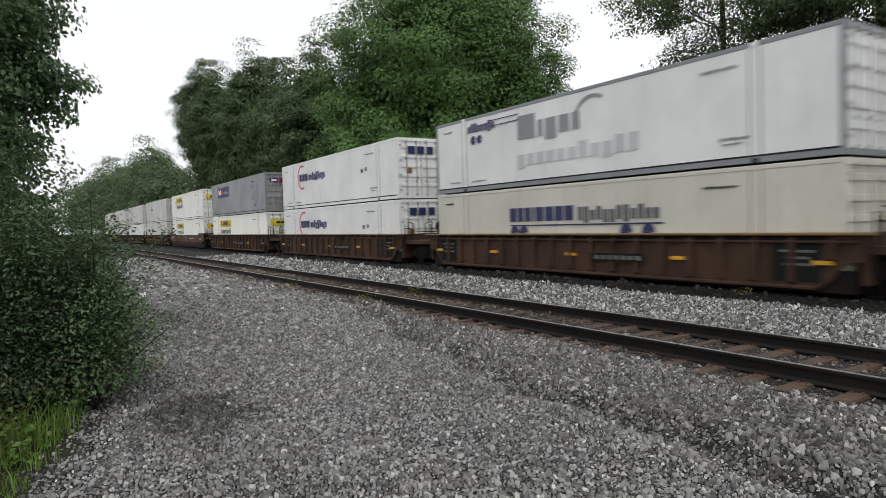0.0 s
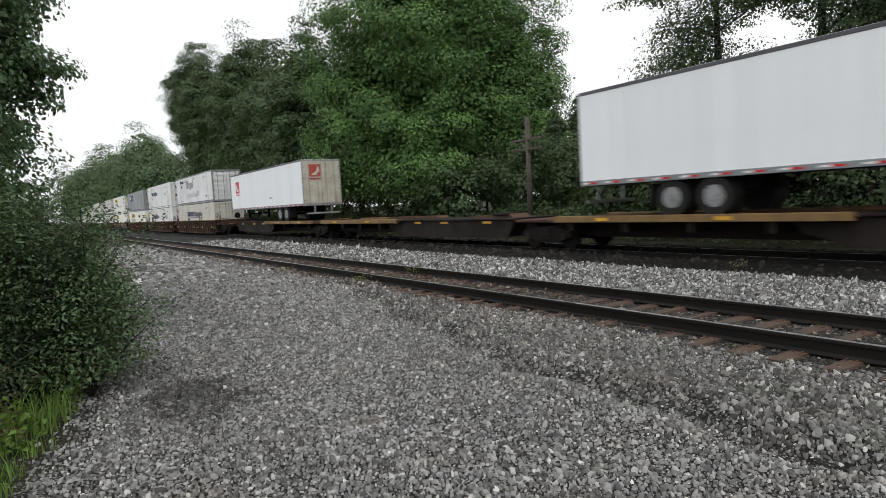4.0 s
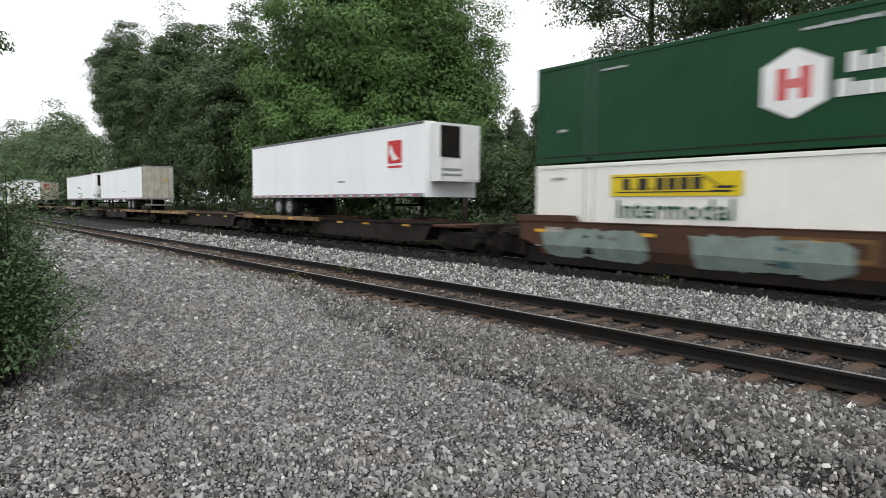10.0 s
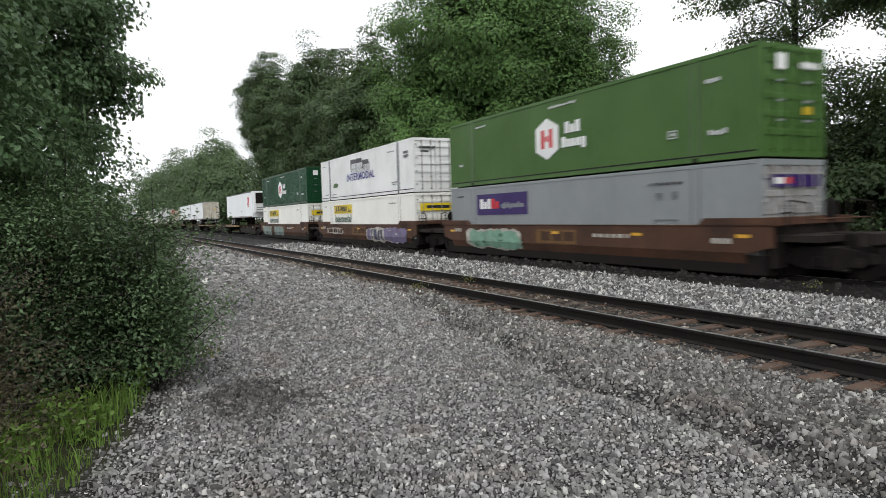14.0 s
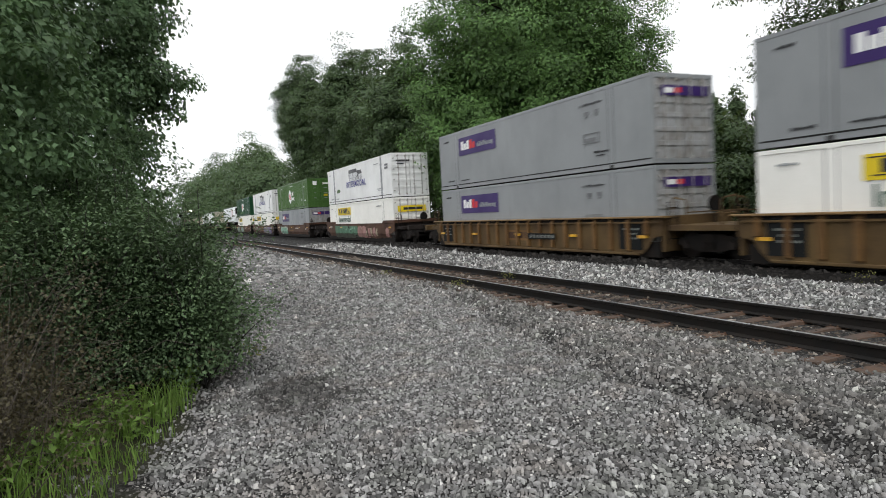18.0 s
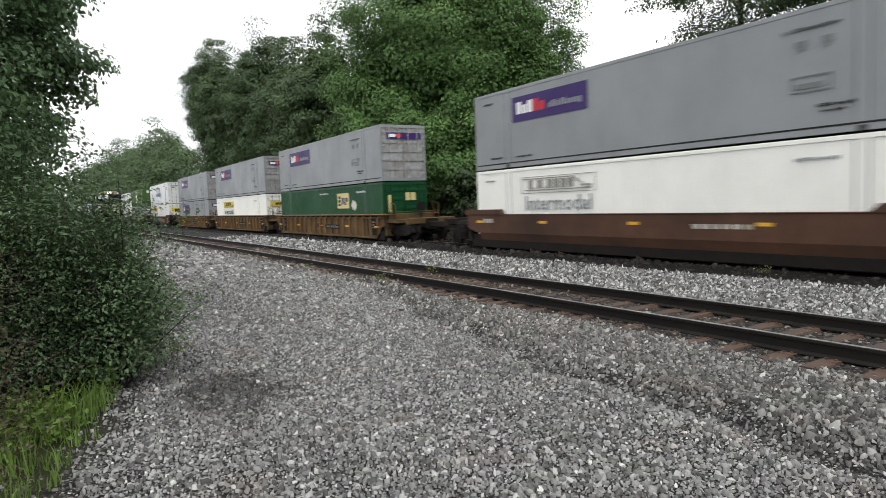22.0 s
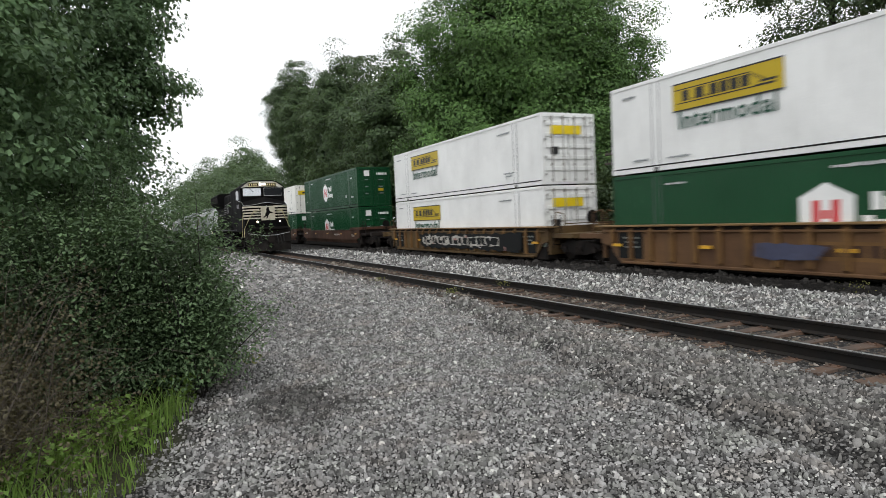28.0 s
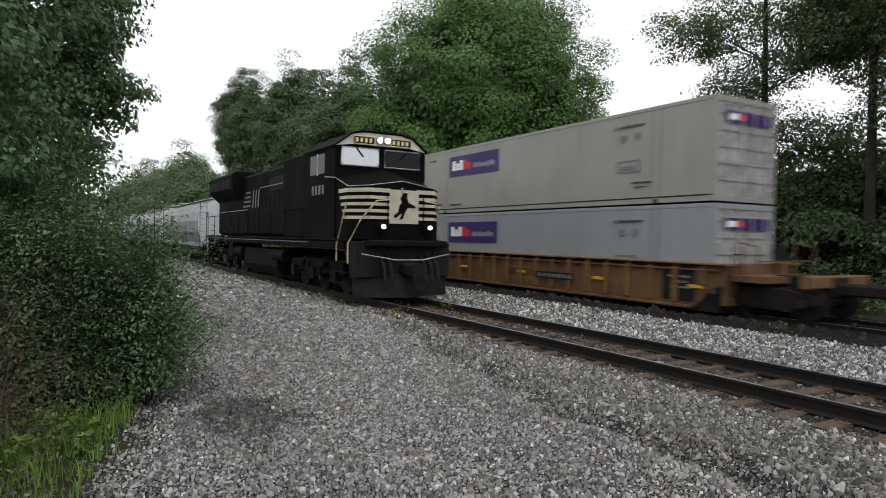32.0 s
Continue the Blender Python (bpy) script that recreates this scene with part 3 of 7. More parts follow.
def bed(name, label, x0, x1, y0, y1, size, mat, seed, keep=None, lift=0.0, grow=0.0, tilt=0.35, tall=0.55, loose=0.42, sides=4):
    """Stones lying side by side in an uneven layer, coarser far away."""
    rng = np.random.default_rng(seed)
    px, py, ps = [], [], []
    y = y0
    while y < y1:
        cell = size * (1 + grow * max(0.0, y - 7))
        k = int((x1 - x0) / cell)
        px.append(np.linspace(x0, x1, k) + rng.uniform(-loose, loose, k) * cell)
        py.append(y + rng.uniform(-loose, loose, k) * cell)
        ps.append(np.full(k, cell))
        y += cell
    x, y, s = np.concatenate(px), np.concatenate(py), np.concatenate(ps)
    if keep is not None:
        ok = keep(x, y)
        x, y, s = x[ok], y[ok], s[ok]
    s = s * np.clip(rng.lognormal(-0.02, 0.36, len(x)), 0.45, 1.9)
    z = np.array([height(a, b) for a, b in zip(x, y)]) + lift + rng.uniform(-0.10, 0.26, len(x)) * s
    ob = new(name, scatter_stones(name, np.stack([x, y, z], 1), s, mat, rng, tilt, tall, sides))
    return tagged(ob, label, "gravel", kind="stuff")


rut_line = lambda y: np.minimum(6.4, 4.58 + 0.05 * np.maximum(0, y - 4.0) ** 1.6) + 0.08 * np.sin(y * 1.9) + 0.05 * np.sin(y * 4.3)
speckle = lambda x, y: np.sin(x * 91 + y * 57) * np.cos(x * 37 - y * 83)
soil_line = lambda y: -0.17 + 1.15 * np.clip((y - 5.2) / 3.8, -0.6, 1.0)
verge = lambda x, y: (x > soil_line(y) + 0.16 * np.sin(y * 2.1) + 0.07 * np.sin(y * 9) + 0.45 * speckle(x, y)) & (x < rut_line(y) + 0.55 * speckle(x, y))
bed("gravel_stones", "grey crushed stone of mixed sizes on the verge", -1.2, 6.6, 0.2, 20, 0.0275, M["stone"], 11, verge, grow=0.085, tilt=0.42, tall=0.42, loose=0.48, sides=5)
bed("far_gravel_stones", "grey crushed stone further along the verge", 0.8, 6.4, 20, 48, 0.060, M["stone"], 12, lambda x, y: x < rut_line(y) + 0.4 * speckle(x, y), grow=0.06, tilt=0.25, tall=0.34)
bed("rear_gravel_stones", "grey crushed stone where the verge goes on", -1.2, 6.2, -7.0, 0.2, 0.055, M["stone"], 17, lambda x, y: x > -0.85 + 0.2 * np.sin(y * 2.1) + 0.45 * speckle(x, y), tilt=0.4, tall=0.42, loose=0.48, sides=5)
bed("shoulder_stones", "darker rough ballast on the shoulder of the track", 4.1, 6.75, 0.0, 48, 0.034, M["shoulder"], 13, lambda x, y: x > rut_line(y) + 0.55 * speckle(x, y), lift=0.002, grow=0.06, tilt=0.45, tall=0.46, sides=5)
bed("track_stones", "rust-stained ballast between the sleepers", 6.6, 9.15, 0.4, 30, 0.042, M["rusty_stone"], 14, lift=-0.020, grow=0.09, tilt=0.34, tall=0.38)
bed("ballast_stones", "clean pale grey ballast between the two tracks", 9.05, 13.9, 2.0, 46, 0.046, M["ballast"], 15, lambda x, y: x < 12.78 + 0.14 * speckle(x, y), lift=0.0, grow=0.045, tilt=0.55, tall=0.5)
# starts where the cars' shadow strip begins; that shade is in the stone colour
bed("oily_ballast_stones", "dark oily ballast with the container train's shade put into its colour", 12.66, 18.2, 2.0, 46, 0.10, M["oily_shaded"], 16, lift=-0.05, grow=0.04, tilt=0.3, tall=0.34)

# ---- trees and undergrowth ----
tree("broad green maple with a full leafy crown behind the tracks", (25.0, 38.0, 0.6), 19.0, None, "leaf", 0.175, 470, 400, 1.12, 21, 0.42,
     lobes=[(0, 0, 11.5, 7.2, 7.2, 7.6, 0.62), (-4.6, 2.2, 7.0, 3.6, 3.6, 5.2, 0.16), (3.9, -2.6, 7.6, 4.2, 4.2, 5.6, 0.16), (0.8, -0.6, 16.0, 4.4, 4.4, 3.4, 0.10), (-3.4, -2.6, 4.0, 3.0, 4.4, 2.8, 0.09), (-2.0, 4.0, 4.0, 3.4, 4.4, 2.8, 0.07), (2.6, -4.2, 5.2, 3.2, 3.4, 3.8, 0.16), (-0.5, -3.6, 7.6, 3.6, 3.6, 3.4, 0.10)], limbs=24, hollow=0.70, flat=0.80)

# a row of woodland trees along the far side, running away with the track
WOODS = [
    # x, y, height, crown radius, crown bottom, leaf, seed
    (21.6, 55.0, 15.5, 3.4, 2.0, "leaf_b", 31), (23.3, 66.0, 18.0, 3.8, 1.8, "leaf_b", 32), (21.8, 73.0, 21.0, 3.4, 2.5, "leaf_b", 33),
    (24.6, 79.0, 22.6, 4.4, 2.0, "leaf_b", 34), (21.0, 86.0, 21.6, 3.2, 3.0, "leaf_b", 35), (22.6, 95.0, 24.4, 3.6, 2.0, "leaf_b", 36),
    (20.6, 93.0, 22.6, 2.6, 10.0, "leaf_b", 37), (24.2, 60.0, 18.6, 3.6, 2.0, "leaf_b", 38), (26.5, 49.0, 17.2, 3.2, 2.0, "leaf_b", 39),
]
for x, y, h, r, low, leaf, seed in WOODS:
    tree("tall woodland tree with dull green foliage beside the railway", (x, y, 0.6), h, (r, r, low, h), leaf, 0.23, 190, 170, 1.05, seed, 0.26,
         limbs=16, hollow=0.5, flat=0.6, group="woodland trees along the track")

FAR_TREES = [
    (22.5, 128.0, 15.0, 5.0, 41), (21.5, 148.0, 18.0, 5.2, 42), (24.0, 156.0, 22.0, 5.6, 43), (22.0, 172.0, 18.0, 5.0, 44),
    (20.8, 190.0, 18.0, 4.8, 45), (22.0, 212.0, 23.0, 5.8, 46), (20.8, 240.0, 22.0, 5.6, 47), (21.0, 290.0, 24.0, 6.6, 48),
    (20.4, 345.0, 26.0, 7.0, 49), (21.0, 420.0, 32.0, 9.0, 50), (20.2, 118.0, 10.0, 3.6, 51), (9.0, 480.0, 24.0, 9.0, 52), (-6.0, 520.0, 24.0, 12.0, 53), (2.0, 560.0, 22.0, 12.0, 54),
]
for x, y, h, r, seed in FAR_TREES:
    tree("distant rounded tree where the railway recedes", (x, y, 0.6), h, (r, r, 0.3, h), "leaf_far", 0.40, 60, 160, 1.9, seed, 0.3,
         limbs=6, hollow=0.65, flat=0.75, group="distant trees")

SPIRES = [(28.0, 27.6, 6.2, 0.95, 61), (29.3, 26.8, 6.8, 1.05, 62), (30.2, 26.0, 6.4, 1.0, 63), (30.8, 24.8, 5.9, 1.05, 64), (27.0, 28.6, 5.4, 1.0, 65), (31.0, 23.4, 6.1, 1.05, 66), (28.7, 25.8, 5.8, 0.95, 67), (27.4, 26.6, 5.2, 0.95, 68)]
for x, y, h, r, seed in SPIRES:
    tree("narrow pointed evergreen in a dark hedge row", (x, y, 0.9), h, None, "leaf_dark", 0.17, 150, 60, 0.30, seed, 0.10, category="evergreen",
         lobes=[(0, 0, h * 0.30, r, r, h * 0.32, 0.5), (0, 0, h * 0.58, r * 0.72, r * 0.72, h * 0.30, 0.32), (0, 0, h * 0.84, r * 0.36, r * 0.36, h * 0.20, 0.18)],
         limbs=6, hollow=0.35, group="evergreen hedge row", flat=1.2)

SHRUBS = [(25.0, 24.0, 4.4, 2.0, 71), (25.6, 21.4, 4.8, 2.0, 72), (24.6, 18.6, 5.6, 2.0, 73), (25.4, 16.0, 5.4, 2.2, 74), (25.0, 13.4, 5.4, 2.4, 75),
          (25.2, 10.6, 6.2, 2.4, 76), (24.8, 7.6, 6.0, 2.4, 77), (24.6, 4.8, 6.0, 2.4, 78), (23.6, 27.5, 4.2, 1.9, 79), (21.4, 44.0, 5.0, 2.4, 80), (24.4, 1.8, 5.4, 2.6, 81),
          (28.5, 14.5, 6.2, 2.8, 82), (28.0, 9.0, 6.6, 3.0, 83), (21.8, 31.0, 3.6, 2.0, 84),
          (22.2, 35.0, 4.2, 2.3, 85), (22.6, 39.5, 4.6, 2.5, 86), (22.0, 48.5, 5.2, 2.6, 87), (22.8, 53.0, 5.4, 2.6, 88), (21.6, 58.0, 5.0, 2.5, 89), (22.0, 63.5, 5.0, 2.7, 90), (21.4, 69.0, 5.0, 2.6, 94),
          (21.0, 77.0, 5.2, 2.8, 95), (21.0, 83.0, 5.2, 2.8, 96), (20.8, 90.0, 5.2, 2.8, 97), (20.6, 99.0, 5.5, 3.2, 98), (27.8, 18.5, 5.6, 2.6, 99), (26.0, 30.5, 4.6, 2.2, 110), (25.0, 33.0, 4.6, 2.2, 111), (28.0, 4.5, 7.0, 3.0, 100), (31.5, 18.5, 5.2, 3.2, 112), (31.5, 13.0, 5.2, 3.2, 113), (31.0, 7.5, 5.2, 3.2, 114), (22.6, 20.2, 2.6, 1.6, 115), (22.4, 16.8, 2.4, 1.5, 116), (22.8, 13.0, 2.6, 1.6, 117), (22.6, 9.6, 2.6, 1.6, 118)]
for x, y, h, r, seed in SHRUBS:
    pick = random.Random(seed)
    humps = [(0, 0, h * 0.36, r * 0.95, r * 0.95, h * 0.40, 0.45)]
    for k in range(4):
        humps.append((pick.uniform(-0.6, 0.6) * r, pick.uniform(-0.8, 0.8) * r, h * pick.uniform(0.5, 0.86), r * pick.uniform(0.35, 0.6), r * pick.uniform(0.35, 0.6), h * pick.uniform(0.12, 0.24), 0.14))
    tree("dense dark green understorey shrub on the bank", (x, y, 0.7), h, None, "leaf_dark" if x < 24 or seed % 3 != 1 else "leaf_b", 0.25 if y > 30 or x > 27 else 0.18, 135, 32 if y > 30 or x > 27 else 60, 0.40, seed, 0.08, category="shrub",
         lobes=humps, limbs=7, hollow=0.4, group="understorey shrubs", name="shrub", flat=0.7, puff=False)

# three tall slender trees with open crowns
for x, y, h, seed, lob in ((22.5, 14.8, 14.0, 91, [(-1.5, 1.9, 9.4, 2.4, 2.4, 1.0, 0.2), (0.4, 0.2, 12.2, 3.2, 3.2, 2.4, 0.34), (1.0, -1.4, 5.4, 1.6, 1.6, 1.3, 0.14), (0.2, 1.3, 6.2, 1.8, 1.9, 1.7, 0.20), (0.3, 0.9, 7.6, 1.5, 1.6, 1.0, 0.10), (0.6, -2.0, 8.9, 2.0, 2.2, 1.5, 0.35)]),
                           (22.4, 11.0, 14.0, 92, [(0.2, 1.4, 8.2, 2.6, 2.6, 1.3, 0.28), (0.2, -0.6, 11.5, 3.4, 3.4, 2.6, 0.5), (0.8, -1.8, 6.4, 2.0, 2.2, 1.2, 0.22), (1.5, 0.2, 9.6, 2.8, 3.0, 1.8, 0.45)]),
                           (22.0, 9.4, 13.5, 93, [(0.3, -1.2, 8.2, 2.6, 2.6, 2.2, 0.6), (0.3, 0.6, 11.2, 3.0, 3.0, 2.4, 0.5), (0.6, 0.2, 6.2, 1.8, 1.8, 1.4, 0.25)])):
    tree("tall slender tree with a bare dark trunk and open crown", (x, y, 0.6), h, None, "leaf_dark", 0.125, 480, 60, 0.36, seed, 0.20,
         lobes=lob, limbs=18, hollow=0.12, fork=0.36, group="slender trees", flat=0.7, limb_r=0.17, puff=False)

tree("thin young tree with a few sparse leaves", (24.3, 17.4, 0.6), 8.2, None, "leaf_dark", 0.12, 60, 34, 0.30, 96, 0.06,
     lobes=[(0.0, 0.6, 6.6, 0.9, 1.3, 1.3, 0.7), (0.2, -0.6, 5.4, 0.9, 0.9, 0.8, 0.3)], limbs=14, hollow=0.2, fork=0.4, puff=False)

# near foliage on the camera's side
tree("large leafy tree overhanging the gravel verge", (-2.6, 12.2, 0.2), 11.0, None, "leaf_near", 0.092, 1050, 96, 0.25, 101, 0.22,
     lobes=[(0.2, 0.0, 5.2, 3.0, 3.0, 4.6, 0.62), (2.1, 0.0, 3.9, 1.5, 1.2, 0.5, 0.07), (1.9, 0.3, 6.3, 1.7, 1.6, 1.5, 0.15), (0.3, -3.4, 3.4, 1.9, 1.7, 2.8, 0.3), (1.7, 0.2, 2.5, 1.4, 1.5, 1.9, 0.16), (2.0, 0.0, 8.3, 1.7, 1.6, 1.7, 0.18), (2.0, 0.0, 4.8, 1.3, 1.3, 1.1, 0.10)], limbs=40, hollow=0.55, puff=False)


def spray_bush(label, at, stems, reach, seed):
    """A bush of many arching stems, leafy over their outer half."""
    rng = np.random.default_rng(seed)
    root = thing("bush", label, "bush", at=pose(*at))
    spots, ups = [], []
    for i in range(stems):
        a, lean = rng.uniform(0, 2 * np.pi), min(0.42, abs(rng.normal()) * 0.22) + 0.05
        ln = reach * rng.uniform(0.55, 1.12)
        if i % 4 == 0:
            a, lean, ln = rng.uniform(-1.0, 0.9), rng.uniform(0.32, 0.62), reach * rng.uniform(0.5, 0.72)
        foot = Vector((rng.uniform(-0.75, 0.42), rng.uniform(-0.6, 0.6), 0.0))
        d = Vector((math.cos(a) * math.sin(lean), math.sin(a) * math.sin(lean), math.cos(lean)))
        sag = Vector((math.cos(a), math.sin(a), -0.9)) * (0.22 * ln * min(1.0, lean + 0.1))
        pts = [foot + d * (ln * s) + sag * (s * s) for s in (0.0, 0.3, 0.55, 0.8, 1.0)]
        if i < 60:
            part("stem", Shape().tube(pts, 0.011, 5, 0.003), M["bark"], root, smooth=True)
        k = int(400 * ln / reach)
        s = rng.uniform(0.16, 1.0, k)
        p = np.array([foot]) + np.array([d]) * (ln * s)[:, None] + np.array([sag]) * (s * s)[:, None]
        twig = rng.normal(size=(k, 3)) * (0.19 * (1.2 - 0.75 * s))[:, None]
        p = p + twig
        p[:, 2] = np.maximum(p[:, 2], 0.16 + 0.25 * rng.uniform(0, 1, k) ** 2)
        spots.append(p)
        ups.append(twig * 2.5 + np.array([0, 0, 1.0]))
    part("crown", leaves_mesh("crown", np.concatenate(spots), np.concatenate(ups), 0.056, M["leaf_bush"], rng, narrow=0.5), None, root)
    return root


spray_bush("dense bush of arching stems with small dull green leaves", (0.22, 8.3, -0.02), 190, 2.2, 102)
spray_bush("dense bush of arching stems with small dark green leaves", (-0.75, 8.25, -0.02), 190, 2.35, 103)
spray_bush("tall leafy bush behind the dry brush", (-0.75, 9.7, 0.0), 120, 3.1, 104)


def tuft_of_grass(at, n, tall, wide, seed):
    rng = np.random.default_rng(seed)
    a = rng.uniform(0, 2 * np.pi, n)
    r = wide * np.sqrt(rng.uniform(0, 1, n))
    base = np.stack([np.cos(a) * r, np.sin(a) * r, np.full(n, -0.02)], 1)
    h = tall * rng.uniform(0.45, 1.1, n)
    bend = np.stack([rng.normal(size=n), rng.normal(size=n), np.zeros(n)], 1) * 0.30 * h[:, None]
    w = np.stack([np.cos(a + 1.3), np.sin(a + 1.3), np.zeros(n)], 1) * 0.0055
    mid = base + bend * 0.3 + np.array([0, 0, 1]) * (h * 0.6)[:, None]
    tip = base + bend + np.array([0, 0, 1]) * (h * (1 - 0.25 * rng.uniform(0, 1, n)))[:, None]
    v = np.stack([base - w, base + w, mid + w * 0.8, mid - w * 0.8, tip], 1).reshape(-1, 3)
    i = np.arange(n)[:, None] * 5
    f = np.concatenate([np.hstack([i, i + 1, i + 2]), np.hstack([i, i + 2, i + 3]), np.hstack([i + 3, i + 2, i + 4])])
    ob = new("grass_tuft", numpy_mesh("grass_tuft", v, f, M["grass"]))
    ob.matrix_basis = pose(*at)
    return tagged(ob, "tuft of long bright green grass at the gravel edge", "grass", "grass tufts", "stuff")


for i, (x, y, n, tall, wide) in enumerate(((0.12, 6.7, 420, 0.42, 0.28), (-0.15, 6.3, 300, 0.36, 0.25), (-0.45, 5.7, 500, 0.34, 0.35), (-0.75, 5.2, 500, 0.36, 0.4),
                                          (-1.0, 4.8, 400, 0.34, 0.4), (0.35, 7.2, 200, 0.3, 0.2), (-0.2, 5.3, 160, 0.16, 0.3), (-0.6, 6.4, 260, 0.4, 0.35), (0.28, 6.9, 120, 0.22, 0.22), (0.1, 6.1, 120, 0.2, 0.22), (-0.1, 5.6, 120, 0.2, 0.2), (-0.35, 4.9, 160, 0.22, 0.25), (-0.6, 4.4, 200, 0.26, 0.3))):
    tuft_of_grass((x - 0.10, y + 0.1, 0.0), int(n * 0.26), tall * 1.1, wide * 0.8, 200 + i)


def dry_brush(at, n, seed, reach):
    rng = np.random.default_rng(seed)
    root = thing("dry_brush", "tangled heap of dead brown twigs and withered stems", "brush", at=pose(*at))
    s = Shape()
    ends = []
    for i in range(n):
        a, t = rng.uniform(0, 2 * np.pi), rng.uniform(0.05, 0.75) if i % 6 else rng.uniform(0.75, 1.2)
        ln = reach * rng.uniform(0.5, 1.15)
        b = np.array([rng.normal() * 0.30, rng.normal() * 0.35, 0.0])
        d = np.array([math.cos(a) * math.sin(t), math.sin(a) * math.sin(t), math.cos(t)])
        bend = rng.normal(size=3) * 0.16 * ln
        p = [b, b + d * ln * 0.4 + bend * 0.4, b + d * ln * 0.75 + bend * 0.8, b + d * ln + bend - np.array([0, 0, 0.18 * ln])]
        s.tube(p, rng.uniform(0.002, 0.0055), 4, 0.0012)
        ends += [p[1] + (p[3] - p[1]) * rng.uniform(0, 1) for k in range(34)]
    tagged(part("twig_tangle", s, M["dry"], root), kind="stuff")
    e = np.array(ends) + rng.normal(size=(len(ends), 3)) * 0.05
    part("withered_leaves", leaves_mesh("withered_leaves", e, rng.normal(size=e.shape), 0.035, M["dryleaf"], rng), None, root)
    return root


dry_brush((-1.75, 6.9, 0.0), 320, 301, 2.1)
dry_brush((-1.50, 5.4, 0.0), 280, 302, 1.5)
dry_brush((-1.10, 6.5, 0.0), 120, 303, 1.0)

# utility pole behind the tracks
pole = thing("utility_pole", "weathered grey wooden utility pole with crossarms", "utility pole", at=pose(20.3, 23.4, 0.0))
part("mast", Shape().tube([(0, 0, -0.3), (0.05, 0, 5.6)], 0.15, 10, 0.11), M["pole"], pole, smooth=True)
for z in (4.5, 4.05):
    arm = part("crossarm", Shape().rbox(-0.06, 0.06, -1.1, 1.1, z, z + 0.11, 0.01), M["pole"], pole)
    ins = Shape()
    for y in (-1.0, -0.7, -0.4, 0.4, 0.7, 1.0):
        ins.tube([(0, y, z + 0.11), (0, y, z + 0.24)], 0.035, 6, 0.02)
    part("insulators", ins, M["rail"], arm)


def weed(at, n, tall, seed):
    rng = np.random.default_rng(seed)
    c = rng.normal(size=(n, 3)) * np.array([0.10, 0.14, 0.0]) + np.array([0, 0, 1]) * rng.uniform(0, tall, (n, 1))
    ob = new("weed", leaves_mesh("weed", c, rng.normal(size=c.shape) + np.array([0, 0, 1]), 0.05, M["weed"], rng))
    ob.matrix_basis = pose(*at)
    return tagged(ob, "small yellowing weed growing in the ballast", "weed", "weeds in the ballast", "stuff")


for i, (x, y, z, n, tall) in enumerate(((6.86, 14.2, 0.03, 90, 0.16), (8.57, 14.6, 0.05, 60, 0.13), (13.1, 8.25, 0.0, 36, 0.24), (6.7, 19.0, 0.02, 50, 0.12), (9.1, 22.0, 0.0, 40, 0.12), (1.3, 9.3, 0.0, 60, 0.10))):
    weed((x, y, z), n, tall, 400 + i)

# low plants along the foot of the bank behind the far track
rng = np.random.default_rng(500)
n = 26000
py = 1.0 + 75 * rng.uniform(0, 1, n) ** 1.5
px = rng.uniform(18.9, 22.5, n)
hump = 0.45 + 0.35 * np.sin(py * 1.3) * np.cos(px * 2.1 + py * 0.4) + 0.1 * (px - 18.9)
pz = rng.uniform(0, 1, n) ** 0.7 * np.maximum(0.15, hump)
low = np.stack([px, py, pz + np.clip((px - 19) * 0.18, 0, 1)], 1)
tagged(new("undergrowth", leaves_mesh("undergrowth", low, np.tile((-0.3, 0, 1.0), (n, 1)), 0.16, M["leaf_dark"], rng)), "low dark green weeds along the foot of the bank", "undergrowth", kind="stuff")

# broad-leaved weeds in the grass by the gravel
for i, (x, y, n, r) in enumerate(((-0.25, 6.9, 220, 0.30), (-0.55, 5.9, 260, 0.34), (-0.95, 5.4, 260, 0.36), (0.0, 6.35, 120, 0.2), (0.45, 7.6, 90, 0.2))):
    rng = np.random.default_rng(520 + i)
    c = rng.normal(size=(n, 3)) * np.array([r * 0.5, r * 0.5, 0]) + np.array([0, 0, 1]) * rng.uniform(0.02, 0.3, (n, 1))
    ob = new("broad_leaf_weed", leaves_mesh("broad_leaf_weed", c, rng.normal(size=c.shape) * 0.5 + np.array([0, 0, 1]), 0.075, M["grass"], rng))
    ob.matrix_basis = pose(x - 0.14, y, 0)
    tagged(ob, "low green broad-leaved weed among the grass", "weed", "weeds by the verge", "stuff")

# ---- container train ----
WHITE = (0.86, 0.865, 0.85)


def paint(name, col, streak=0.25, rough=0.45, dirt=0.85):
    return surface(name, col, tuple(c * dirt for c in col), 0.5, rough, 0, 0.08, 30, 0.10, streak, (col[0] * 0.45, col[1] * 0.42, col[2] * 0.38), spec=0.25)


